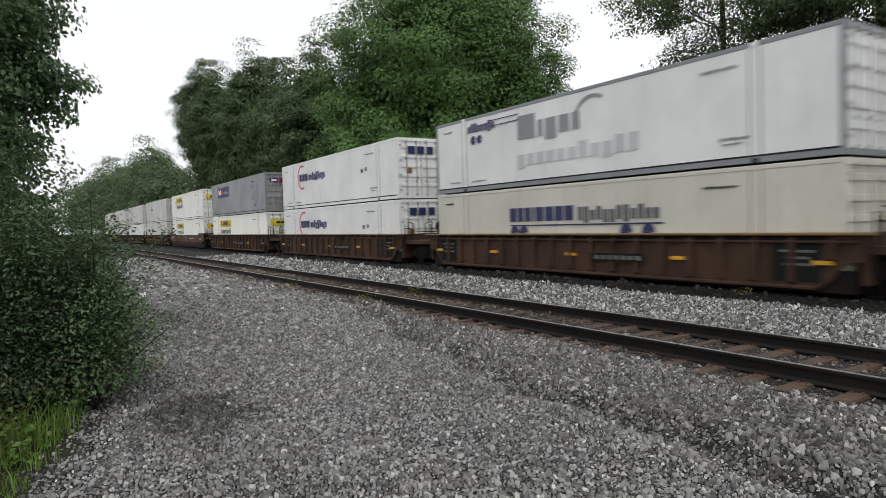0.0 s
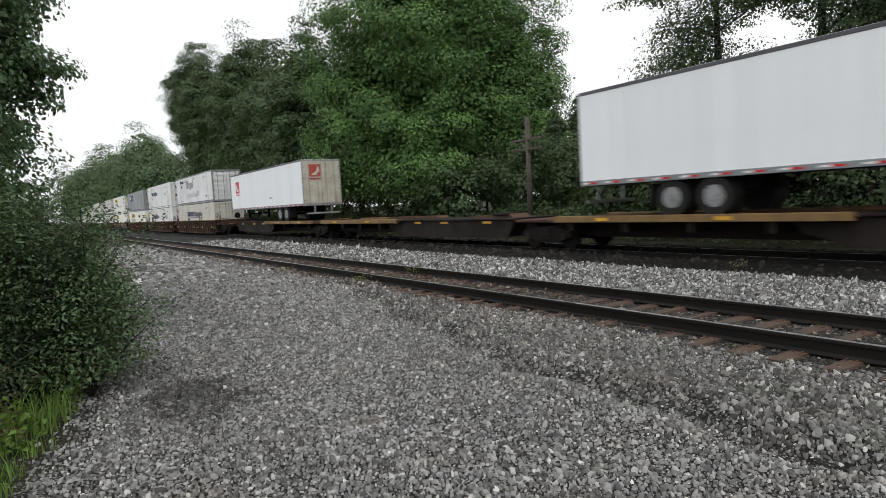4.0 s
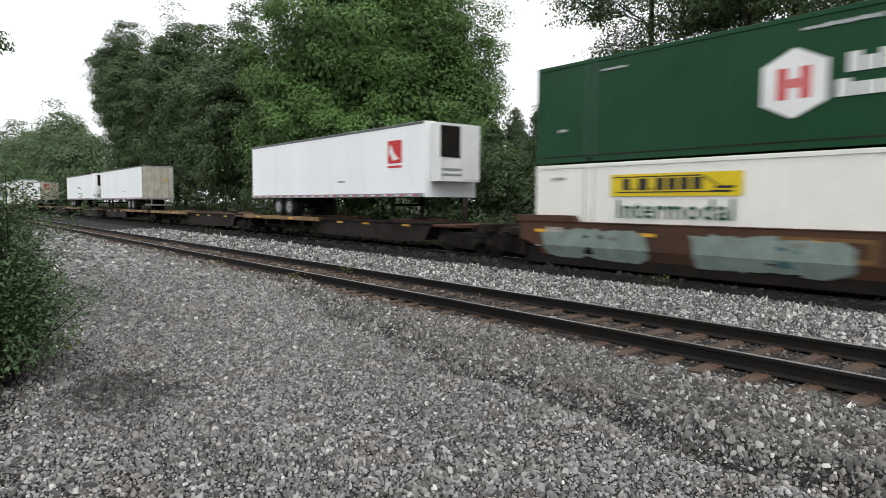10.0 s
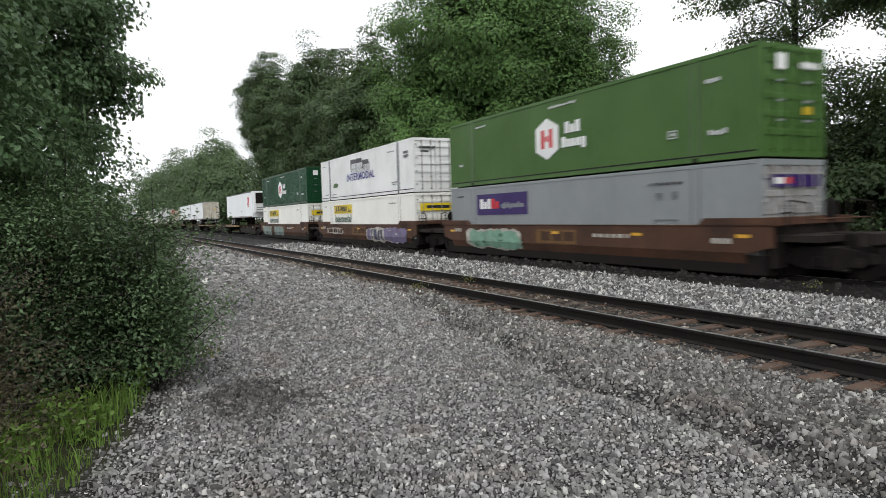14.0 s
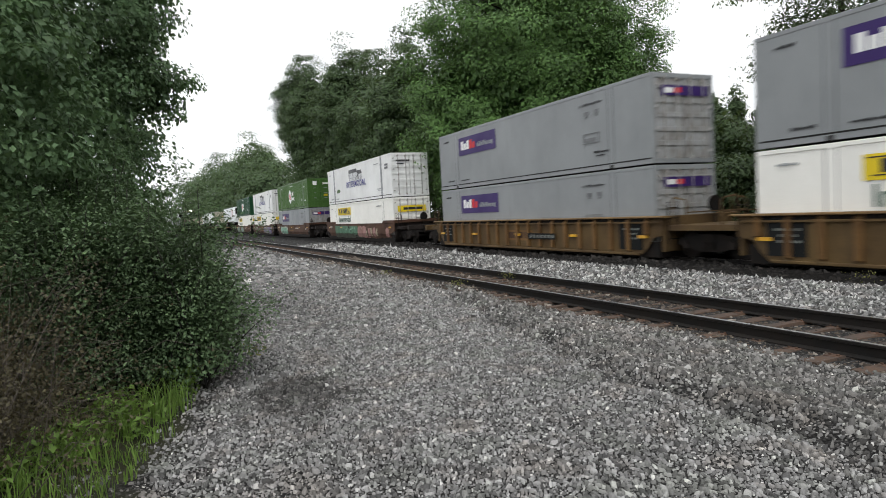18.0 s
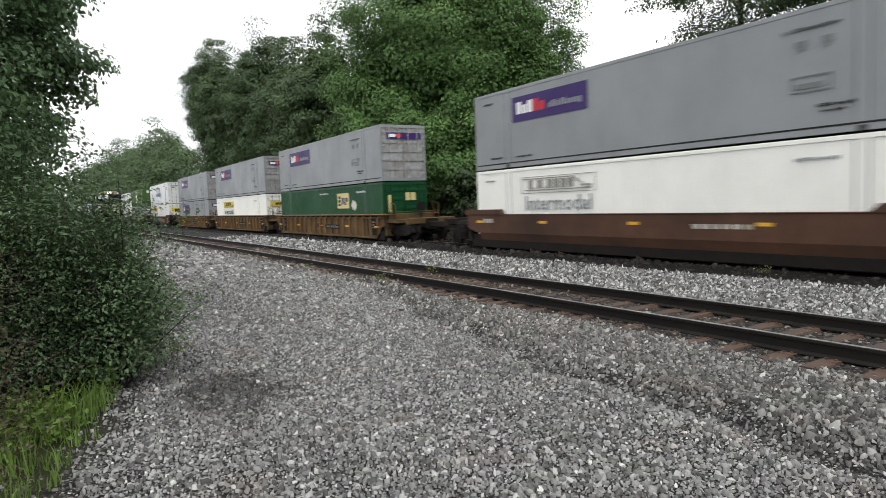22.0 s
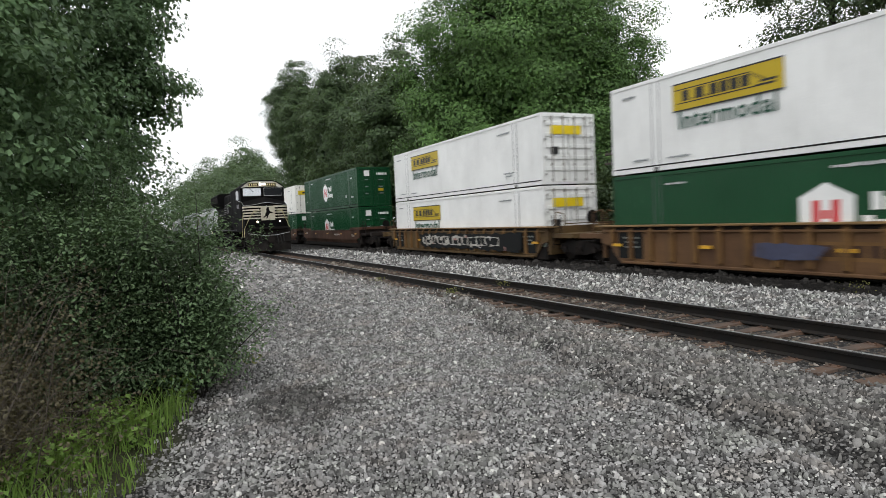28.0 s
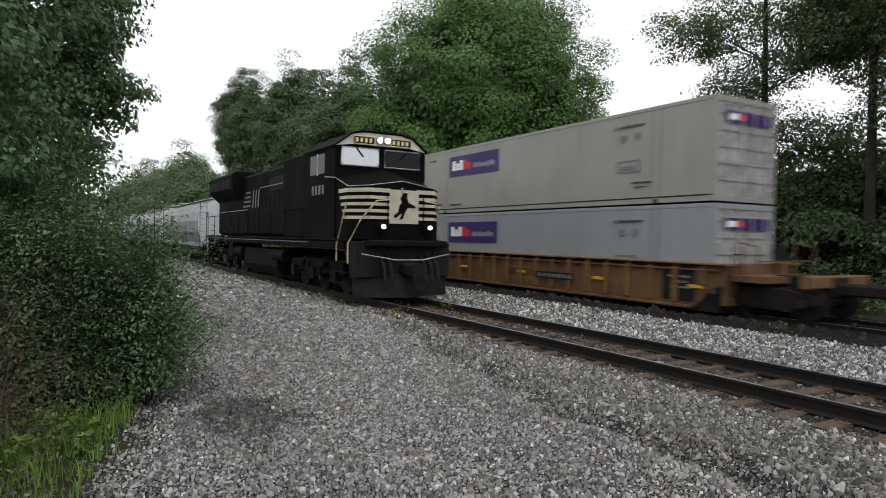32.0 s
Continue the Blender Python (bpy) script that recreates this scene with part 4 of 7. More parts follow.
M.update(
    trailer_white=paint("clean_white_trailer_paint", (0.93, 0.955, 0.965), 0.08, 0.4, 0.96), white=paint("white_paint", WHITE, 0.22), offwhite=paint("dirty_white_paint", (0.62, 0.61, 0.57), 0.4), cream=paint("cream_paint", (0.66, 0.64, 0.56), 0.35),
    grey=paint("grey_paint", (0.28, 0.295, 0.302), 0.2), tan=paint("tan_grey_paint", (0.30, 0.292, 0.265), 0.3), lightgrey=paint("light_grey_paint", (0.265, 0.285, 0.295), 0.2),
    warm=paint("warm_white_paint", (0.90, 0.89, 0.835), 0.16, 0.45, 0.9), green=paint("dark_green_paint", (0.005, 0.060, 0.020), 0.2), lime=paint("faded_green_paint", (0.062, 0.140, 0.030), 0.25), emerald=paint("green_paint", (0.006, 0.062, 0.020), 0.2),
    purple=paint("purple_vinyl", (0.040, 0.018, 0.125), 0.1), yellow=paint("yellow_vinyl", (0.80, 0.60, 0.02), 0.1), red=paint("red_vinyl", (0.62, 0.03, 0.035), 0.1),
    blueink=paint("blue_ink", (0.045, 0.045, 0.26), 0.05), ink=paint("dark_blue_ink", (0.035, 0.03, 0.12), 0.05), black=paint("black_ink", (0.03, 0.03, 0.032), 0.05), teal=paint("green_ink", (0.008, 0.075, 0.042), 0.05), navy=paint("navy_ink", (0.03, 0.035, 0.11), 0.05),
    brown=surface("brown_car_paint", (0.100, 0.047, 0.026), (0.052, 0.028, 0.020), 0.6, 0.75, 0, 0.2, 20, 0.25, 0.35, (0.03, 0.022, 0.02), spec=0.25),
    rustbrown=surface("rusty_car_paint", (0.082, 0.042, 0.024), (0.042, 0.025, 0.018), 0.8, 0.8, 0, 0.3, 20, 0.3, 0.6, (0.035, 0.023, 0.018), spec=0.25),
    ochre=surface("faded_yellow_car_paint", (0.135, 0.085, 0.032), (0.072, 0.043, 0.020), 0.7, 0.75, 0, 0.25, 20, 0.3, 0.6, (0.05, 0.035, 0.025), spec=0.25),
    orange=surface("weathered_orange_car_paint", (0.165, 0.088, 0.038), (0.098, 0.052, 0.028), 0.7, 0.75, 0, 0.25, 20, 0.3, 0.6, (0.04, 0.026, 0.02), spec=0.25),
    rib=surface("dull_yellow_rib_paint", (0.200, 0.108, 0.036), (0.115, 0.060, 0.024), 0.9, 0.75, 0, 0.2, 20, 0.3, 0.4, (0.05, 0.03, 0.02), spec=0.25),
    dingy=surface("rust_streaked_door_paint", (0.37, 0.38, 0.385), (0.235, 0.225, 0.21), 2.0, 0.65, 0, 0.2, 20, 0.2, 0.6, (0.12, 0.085, 0.06), 0.25),
    edge=surface("yellow_edge_paint", (0.25, 0.145, 0.045), (0.14, 0.082, 0.034), 1.5, 0.65, 0, 0.2, 20, 0.3, 0.4),
    iron=surface("grimy_black_iron", (0.010, 0.009, 0.0085), (0.022, 0.017, 0.014), 3, 0.85, 0.0, 0.4, 40, 0.3, spec=0.15),
    trailer_door=surface("rust_stained_cream_door_paint", (0.66, 0.63, 0.54), (0.47, 0.42, 0.33), 1.4, 0.6, 0, 0.15, 20, 0.15, 0.6, (0.20, 0.14, 0.09), 0.25),
    fadedred=paint("faded_red_vinyl", (0.50, 0.10, 0.08), 0.2),
    rodsteel=surface("dull_rod_steel", (0.46, 0.46, 0.45), (0.30, 0.27, 0.24), 3, 0.6, 0.2, 0.2, 40, 0.2, 0.3),
    seam=surface("shadowed_seam", (0.025, 0.024, 0.023), (0.015, 0.015, 0.015), 3, 0.8, spec=0.2),
    grey_faint=paint("worn_grey_ink", (0.17, 0.175, 0.18), 0.2),
    grime=paint("grey_ink", (0.11, 0.11, 0.12), 0.1), ghost=paint("ghosted_lettering", (0.60, 0.61, 0.62), 0.2), edgeyellow=paint("dull_yellow_vinyl", (0.55, 0.40, 0.02), 0.15), cream_vinyl=paint("cream_vinyl", (0.68, 0.58, 0.26), 0.15),
    steel=surface("galvanised_steel", (0.42, 0.42, 0.42), (0.30, 0.30, 0.29), 3, 0.5, 0.5, 0.2, 40, 0.2, 0.3),
    tyre=surface("black_rubber", (0.016, 0.016, 0.016), (0.03, 0.028, 0.026), 4, 0.85, 0, 0.3, 40, 0.2, spec=0.2),
    alloy=surface("bright_wheel_metal", (0.40, 0.40, 0.40), (0.22, 0.22, 0.22), 4, 0.35, 0.7, 0.1, 40, 0.2),
)
L, W, H = 16.15, 2.59, 2.85


def side_plate(u0, u1, z0, z1, lift=0.006, x=-W / 2, bulge=0.012):
    """A flat sheet on the near side of a box; u runs from its far end towards its doors."""
    a, b = L / 2 - u1, L / 2 - u0
    return Shape().box(x - bulge - lift, x - bulge, a, b, z0, z1)


def side_outline(pts, lift=0.006, x=-W / 2, bulge=0.012):
    """A flat polygon of (u, z) on the near side."""
    return Shape().prism([(L / 2 - u, z) for u, z in pts], "x", x - bulge - lift, x - bulge)


def arc_plate(u, z, r, w, a0, a1, lift=0.006):
    n = 14
    out = [(u + r * math.cos(a), z + r * math.sin(a)) for a in (radians(a0 + (a1 - a0) * i / n) for i in range(n + 1))]
    inn = [(u + (r - w) * math.cos(a), z + (r - w) * math.sin(a)) for a in (radians(a1 - (a1 - a0) * i / n) for i in range(n + 1))]
    return side_outline(out + inn, lift)


def bars(parent, name, mat, u, z, heights, label=""):
    """Blocks of lettering drawn as plain bars: (from, to, bottom, top), in metres from u and z."""
    s = Shape()
    for a, b, lo, hi in heights:
        t = side_plate(u + a, u + b, z + lo, z + hi, 0.012)
        s.add(t.v, t.f)
    return part(name, s, mat, parent, label)


def letter_bars(rng, width, tall, n):
    out, x = [], 0.0
    step = width / n
    for i in range(n):
        out.append((x, x + step * 0.72, 0.0 if rng.random() < 0.8 else -tall * 0.2, tall * (1.0 if rng.random() < 0.35 else 0.72)))
        x += step
    return out


def container(body, label, style="ribbed", logo=None, post=None, frame_mat=None, doors=None):
    """A 53-foot box: walls, roof, rails, posts, castings, doors with lock rods, and its markings."""
    rng = random.Random(label)
    root = thing("container", label, "shipping container", "containers on the train")
    bm, fm, pm = M[body], M[frame_mat or body], M[post or body]
    x = W / 2
    for sgn in (-1, 1):
        s = Shape()
        pitch, deep = (0.20, 0.020) if style == "ribbed" else (0.61, 0.004)
        n = int((L - 0.3) / pitch)
        pts = []
        y0 = -n * pitch / 2
        for i in range(n):
            a = y0 + i * pitch
            if style == "ribbed":
                pts += [(a, 0), (a + pitch * 0.32, 0), (a + pitch * 0.45, deep), (a + pitch * 0.87, deep)]
            else:
                pts += [(a, 0), (a + pitch - 0.016, 0), (a + pitch - 0.012, deep), (a + pitch - 0.004, deep)]
        pts = [(-L / 2 + 0.02, 0)] + pts + [(y0 + n * pitch, 0), (L / 2 - 0.02, 0)]
        v = [(sgn * (x - d), y, z) for z in (0.16, H - 0.10) for y, d in pts]
        k = len(pts)
        s.add(v, [(i, i + 1, i + 1 + k, i + k) for i in range(k - 1)])
        part("side_wall", s, bm, root)
        for z0, z1, nm in ((0.0, 0.17, "bottom_rail"), (H - 0.11, H, "top_rail")):
            part(nm, Shape().rbox(sgn * x - 0.035 * (sgn > 0) - (0.012 if sgn < 0 else 0), sgn * x + 0.035 * (sgn < 0) + (0.012 if sgn > 0 else 0), -L / 2, L / 2, z0, z1, 0.01), fm, root)
        # dark strip over the seam, with the seam's shadow put into its colour
        part("rail_seam", Shape().box(sgn * (x + 0.014) - 0.003, sgn * (x + 0.014) + 0.003, -L / 2 + 0.1, L / 2 - 0.1, 0.148, 0.192), M["seam"], root)
        if sgn < 0:
            for u in (2.02, L - 2.02):
                seam = Shape()
                for e in (-0.145, 0.145):
                    seam.box(-x - 0.006, -x, L / 2 - u + e - 0.012, L / 2 - u + e + 0.012, 0.2, H - 0.12)
                part("post_seam", seam, M["grime"], root)
                part("stacking_post", Shape().rbox(-x - 0.010, -x + 0.05, L / 2 - u - 0.13, L / 2 - u + 0.13, 0.1, H - 0.02, 0.01, "z"), pm, root)
                for z in (0.0, H - 0.12):
                    part("corner_casting", Shape().rbox(-x - 0.02, -x + 0.12, L / 2 - u - 0.09, L / 2 - u + 0.09, z, z + 0.12, 0.01, "z"), M["iron"] if z == 0 else pm, root)
    for sx in (-1, 1):
        for u in (2.02, L - 2.02):
            part("stacking_lock", Shape().rbox(sx * (x - 0.1) - 0.07, sx * (x - 0.1) + 0.07, L / 2 - u - 0.08, L / 2 - u + 0.08, -0.055, 0.01, 0.01, "z"), M["iron"], root)
    part("roof", Shape().box(-x + 0.03, x - 0.03, -L / 2 + 0.02, L / 2 - 0.02, H - 0.05, H - 0.012), bm, root)
    part("floor_frame", Shape().box(-x + 0.04, x - 0.04, -L / 2 + 0.05, L / 2 - 0.05, 0.03, 0.15), M["iron"], root)
    part("front_wall", Shape().box(-x + 0.03, x - 0.03, L / 2 - 0.05, L / 2 - 0.01, 0.1, H - 0.05), bm, root)
    for sx in (-1, 1):
        for sy in (-1, 1):
            part("corner_post", Shape().rbox(sx * (x - 0.05) - 0.06, sx * (x - 0.05) + 0.06, sy * (L / 2 - 0.06) - 0.06, sy * (L / 2 - 0.06) + 0.06, 0.0, H, 0.012, "z"), fm, root)
    part("door_header", Shape().rbox(-x + 0.11, x - 0.11, -L / 2, -L / 2 + 0.1, H - 0.16, H, 0.01, "x"), fm, root)
    part("door_sill", Shape().rbox(-x + 0.11, x - 0.11, -L / 2, -L / 2 + 0.1, 0.0, 0.15, 0.01, "x"), fm, root)
    dm = M[doors or body]
    for sx in (-1, 1):
        a, b = sorted((sx * 0.015, sx * (x - 0.12)))
        d = part("door", Shape().rbox(a, b, -L / 2 + 0.03, -L / 2 + 0.075, 0.16, H - 0.17, 0.012, "z"), dm, root)
        for z in (0.55, 1.0, 1.45, 1.9, 2.35):
            part("door_swage", Shape().rbox(a + 0.06, b - 0.06, -L / 2 - 0.002, -L / 2 + 0.03, z, z + 0.16, 0.012, "x"), dm, d)
        for u in (0.28, 0.82):
            px = sx * u
            rod = Shape().tube([(px, -L / 2 - 0.03, 0.1), (px, -L / 2 - 0.03, H - 0.1)], 0.024, 6)
            for z in (0.18, 0.8, 1.9, H - 0.2):
                rod.box(px - 0.05, px + 0.05, -L / 2 - 0.025, -L / 2 + 0.03, z - 0.04, z + 0.04)
            part("lock_rod", rod, dm if body in ("green", "lime", "emerald") else M["rodsteel"], d)
        for z in (0.4, 1.1, 1.8, 2.5):
            part("hinge", Shape().box(sx * (x - 0.16) - 0.05, sx * (x - 0.16) + 0.05, -L / 2 - 0.012, -L / 2 + 0.03, z - 0.04, z + 0.04), dm if body in ("green", "lime", "emerald") else M["rodsteel"], d)
    if logo:
        logo(root, rng)
    return root


def end_plate(parent, name, mat, x0, x1, z0, z1, lift=0.03, label=""):
    return part(name, Shape().box(x0, x1, -L / 2 - lift - 0.004, -L / 2 - lift, z0, z1), mat, parent, label)


def small_print(root, rng, mat="black"):
    bars(root, "marking", M[mat], 12.7, 2.36, letter_bars(rng, 1.0, 0.07, 11))
    bars(root, "marking", M[mat], 13.2, 0.62, letter_bars(rng, 0.8, 0.07, 9))
    bars(root, "marking", M[mat], 13.3, 0.50, letter_bars(rng, 0.5, 0.05, 6))
    bars(root, "marking", M[mat], 1.0, 0.36, letter_bars(rng, 0.7, 0.07, 8))
    bars(root, "marking", M[mat], 0.6, 2.42, letter_bars(rng, 0.6, 0.07, 7))
    bars(root, "marking", M[mat], 2.5, 0.34, letter_bars(rng, 0.9, 0.06, 10))


def logo_parcel(root, rng):
    p = part("logo_panel", side_plate(2.35, 6.15, 1.60, 2.48), M["purple"], root, "purple sign panel")
    bars(root, "logo_shape", M["white"], 2.62, 1.86, [(0.0, 0.26, 0, 0.42), (0.31, 0.56, 0, 0.30), (0.61, 0.86, 0, 0.42)])
    bars(root, "logo_shape", M["red"], 3.53, 1.86, [(0.0, 0.26, 0, 0.42), (0.31, 0.58, 0, 0.30)])
    bars(root, "logo_shape", M["lightgrey"], 4.32, 1.88, letter_bars(rng, 1.6, 0.22, 11))
    end_plate(root, "end_sign", M["purple"], -0.95, 1.05, 2.14, 2.46, label="purple sign panel")
    end_plate(root, "end_sign_shape", M["white"], -0.85, -0.45, 2.22, 2.38, 0.036)
    end_plate(root, "end_sign_shape", M["red"], -0.42, -0.12, 2.22, 2.38, 0.036)
    bars(root, "marking", M["grey_faint"], 12.6, 0.98, [(0, 0.9, 0, 0.03), (0, 0.9, 0.34, 0.37), (0, 0.03, 0, 0.37), (0.87, 0.9, 0, 0.37), (0.1, 0.7, 0.08, 0.2)])
    bars(root, "stain", M["grey_faint"], 12.7, 1.95, [(0, 0.26, 0.04, 0.18), (0.06, 0.2, -0.04, 0.04), (0.6, 0.82, 0.04, 0.2), (0.66, 0.76, -0.04, 0.04)])
    bars(root, "marking", M["grey_faint"], 12.4, 2.36, letter_bars(rng, 1.2, 0.08, 10))
    small_print(root, rng)


def haulier_words(root, mat, z=1.34):
    words("Intermodal", 0.55, M[mat], "lettering", root, Matrix(((0, 0, -1, -W / 2 - 0.024), (-1, 0, 0, L / 2 - 2.95), (0, 1, 0, z), (0, 0, 0, 1))), wide=3.25)


def haulier_bars(root, mat, z=2.08):
    bars(root, "logo_shape", M[mat], 3.15, z, [(0, 0.24, 0, 0.30), (0.34, 0.40, 0, 0.06), (0.48, 0.78, 0, 0.30), (0.86, 0.92, 0, 0.06), (1.0, 1.26, 0, 0.30), (1.34, 1.60, 0, 0.30), (1.68, 1.94, 0, 0.30), (2.02, 2.28, 0, 0.30)])
    for pts in (((2.95, z - 0.07), (5.62, z - 0.07), (5.62, z - 0.04), (2.95, z - 0.04)), ((2.85, z + 0.33), (5.4, z + 0.33), (5.4, z + 0.36), (2.85, z + 0.36)), ((5.4, z + 0.33), (5.9, z + 0.05), (5.9, z + 0.09), (5.4, z + 0.37)), ((5.62, z - 0.07), (6.2, z - 0.07), (6.2, z - 0.02), (5.62, z - 0.02)), ((5.75, z + 0.02), (6.25, z + 0.02), (6.25, z + 0.08), (5.75, z + 0.08))):
        part("logo_line", side_outline(list(pts), 0.012), M[mat], root)


def logo_haulier(root, rng):
    part("logo_panel", side_plate(2.77, 6.43, 1.92, 2.50), M["yellow"], root, "yellow sign panel")
    haulier_bars(root, "black")
    haulier_words(root, "teal")
    end_plate(root, "end_sign", M["yellow"], -1.0, 1.0, 1.9, 2.3, label="yellow sign panel")
    end_plate(root, "end_sign_shape", M["black"], -0.6, 0.75, 2.02, 2.18, 0.036)
    small_print(root, rng, "lightgrey")


def logo_haulier_bordered(root, rng):
    part("logo_panel", side_plate(2.77, 6.43, 1.68, 2.46), M["edgeyellow"], root, "dull yellow sign panel with dark borders")
    for z in (1.66, 2.44):
        part("logo_border", side_plate(2.77, 6.43, z, z + 0.04, 0.012), M["black"], root)
    haulier_bars(root, "black", 1.94)
    haulier_words(root, "teal", 1.16)
    end_plate(root, "end_sign", M["yellow"], -0.9, 0.6, 2.0, 2.35, label="yellow sign panel")
    end_plate(root, "end_marking", M["black"], -0.9, -0.55, 1.2, 1.5)
    small_print(root, rng, "lightgrey")


def logo_haulier_faded(root, rng):
    for a, b, c, d in ((2.77, 6.43, 1.92, 1.94), (2.77, 6.43, 2.48, 2.50), (2.77, 2.79, 1.92, 2.5), (6.41, 6.43, 1.92, 2.5)):
        part("logo_border", side_plate(a, b, c, d), M["tan"], root)
    haulier_bars(root, "tan")
    haulier_words(root, "lightgrey")
    small_print(root, rng, "lightgrey")


def logo_hex(root, rng):
    u, z = 7.45, 1.42
    part("logo_badge", side_outline([(u, z - 0.76), (u + 0.68, z - 0.42), (u + 0.68, z + 0.42), (u, z + 0.76), (u - 0.68, z + 0.42), (u - 0.68, z - 0.42)]), M["white"], root, "white six-sided badge")
    bars(root, "logo_shape", M["red"], u - 0.34, z - 0.34, [(0, 0.20, 0, 0.68), (0.48, 0.68, 0, 0.68), (0.25, 0.43, 0.24, 0.44)])
    bars(root, "logo_shape", M["white"], u + 1.05, z + 0.08, [(0, 0.22, 0, 0.40), (0.29, 0.50, 0, 0.29), (0.57, 0.80, 0, 0.40)])
    bars(root, "logo_shape", M["white"], u + 0.85, z - 0.40, [(0, 0.24, 0, 0.36), (0.30, 0.46, 0, 0.27), (0.52, 0.74, 0, 0.27), (0.80, 1.02, 0, 0.27), (1.08, 1.30, -0.10, 0.27)])
    bars(root, "marking", M["ghost"], 7.6, 2.50, letter_bars(rng, 1.5, 0.08, 13))
    bars(root, "marking", M["ghost"], 14.5, 2.1, letter_bars(rng, 0.5, 0.13, 4))
    bars(root, "marking", M["ghost"], 0.9, 0.9, letter_bars(rng, 0.3, 0.10, 3))
    bars(root, "marking", M["ghost"], 2.4, 2.45, letter_bars(rng, 0.8, 0.07, 8))
    bars(root, "marking", M["ghost"], 14.6, 0.7, letter_bars(rng, 0.6, 0.14, 4))
    bars(root, "marking", M["ghost"], 13.2, 0.75, [(0, 0.3, 0, 0.03), (0, 0.3, 0.2, 0.23), (0, 0.03, 0, 0.23), (0.27, 0.3, 0, 0.23), (0.08, 0.22, 0.08, 0.15)])
    end_plate(root, "end_sign", M["white"], -0.75, -0.35, 2.2, 2.6, label="white badge")
    end_plate(root, "end_sign_shape", M["white"], 0.2, 1.0, 2.28, 2.44)
    for zz in (1.9, 1.4, 0.9):
        end_plate(root, "end_marking", M["lightgrey"], 0.35, 0.7, zz, zz + 0.06)
        end_plate(root, "end_marking", M["lightgrey"], -0.7, -0.45, zz, zz + 0.05)
    end_plate(root, "end_sticker", M["edgeyellow"], 0.3, 0.7, 1.1, 1.3)


def logo_logistics(root, rng):
    part("logo_arc", arc_plate(3.72, 1.90, 0.76, 0.10, 65, 295), M["red"], root, "red open ring")
    bars(root, "logo_shape", M["navy"], 3.25, 1.66, [(0, 0.44, 0, 0.42), (0.52, 0.92, 0, 0.42), (1.0, 1.42, 0, 0.42)])
    bars(root, "logo_shape", M["navy"], 4.85, 1.66, letter_bars(rng, 2.6, 0.44, 9))
    for a in (-0.75, -0.25, 0.25):
        end_plate(root, "end_sign", M["navy"], a, a + 0.40, 2.10, 2.46)
    end_plate(root, "end_marking", M["edge"], -0.85, -0.55, 1.2, 1.45)
    bars(root, "marking", M["grime"], 12.2, 1.5, [(0, 0.25, 0, 0.2), (0.5, 0.7, 0.06, 0.24)])
    small_print(root, rng, "lightgrey")


def logo_posted(root, rng):
    blocks = [(0.05, 0.42, 0, 0.60), (0.48, 0.86, 0, 0.60), (0.93, 1.03, 0, 0.60), (1.10, 1.62, 0, 0.60), (1.69, 2.04, 0, 0.60), (2.26, 2.36, 0, 0.46), (2.45, 2.80, 0, 0.42), (2.88, 3.20, 0, 0.42)]
    shade = Shape()
    for a, b, lo, hi in blocks:
        t = side_outline([(6.62 + a, 1.62 + lo), (6.62 + b, 1.62 + lo), (6.62 + b, 1.62 + hi), (6.62 + b - 0.20, 1.62 + hi + 0.26), (6.62 + a - 0.20, 1.62 + hi + 0.26), (6.62 + a - 0.20, 1.62 + lo + 0.26)], 0.008)
        shade.add(t.v, t.f)
    part("logo_shadow", shade, M["black"], root)
    bars(root, "logo_shape", M["ghost"], 6.62, 1.60, blocks)
    for a, b in ((0.14, 0.30), (0.57, 0.70), (1.25, 1.34), (1.42, 1.50), (1.80, 2.04), (2.58, 2.66)):
        bars(root, "logo_notch", M["black"], 6.62, 1.60, [(a, b, 0.20, 0.30)])
    words("INTERMODAL", 0.50, M["blueink"], "lettering", root, Matrix(((0, 0, -1, -W / 2 - 0.024), (-1, 0, 0, L / 2 - 5.68), (0, 1, 0, 1.14), (0, 0, 0, 1))), wide=4.95, squat=0.84)
    part("logo_shape", side_outline([(2.75, 0.86), (3.6, 0.84), (3.85, 1.02), (3.5, 1.14), (3.0, 1.12)], 0.012), M["lime"], root)
    bars(root, "marking", M["grime"], 14.9, 1.9, [(0, 0.6, 0.2, 0.34), (0, 0.6, 0, 0.14)])
    end_plate(root, "end_sign", M["black"], -0.95, 0.0, 2.30, 2.40)
    end_plate(root, "end_sign", M["black"], -0.9, -0.4, 2.1, 2.18)
    small_print(root, rng, "grey")


def logo_shipper(root, rng):
    bars(root, "logo_shape", M["navy"], 4.8, 1.66, [(0, 0.36, 0, 0.48), (0.44, 0.74, 0, 0.48), (0.82, 1.12, 0, 0.48), (1.2, 1.32, 0, 0.48), (1.4, 1.78, 0, 0.48), (1.86, 2.26, 0, 0.48), (2.34, 2.72, 0, 0.48), (2.8, 3.2, 0, 0.48)])
    bars(root, "logo_shape", M["grime"], 8.2, 1.66, letter_bars(rng, 3.2, 0.42, 12))
    bars(root, "logo_rule", M["navy"], 4.8, 1.50, [(0, 6.7, 0, 0.045)])
    for u in (5.05, 5.55, 10.15, 10.95):
        part("logo_dot", arc_plate(u, 1.28, 0.24, 0.23, 0, 350), M["navy"], root)
    small_print(root, rng)


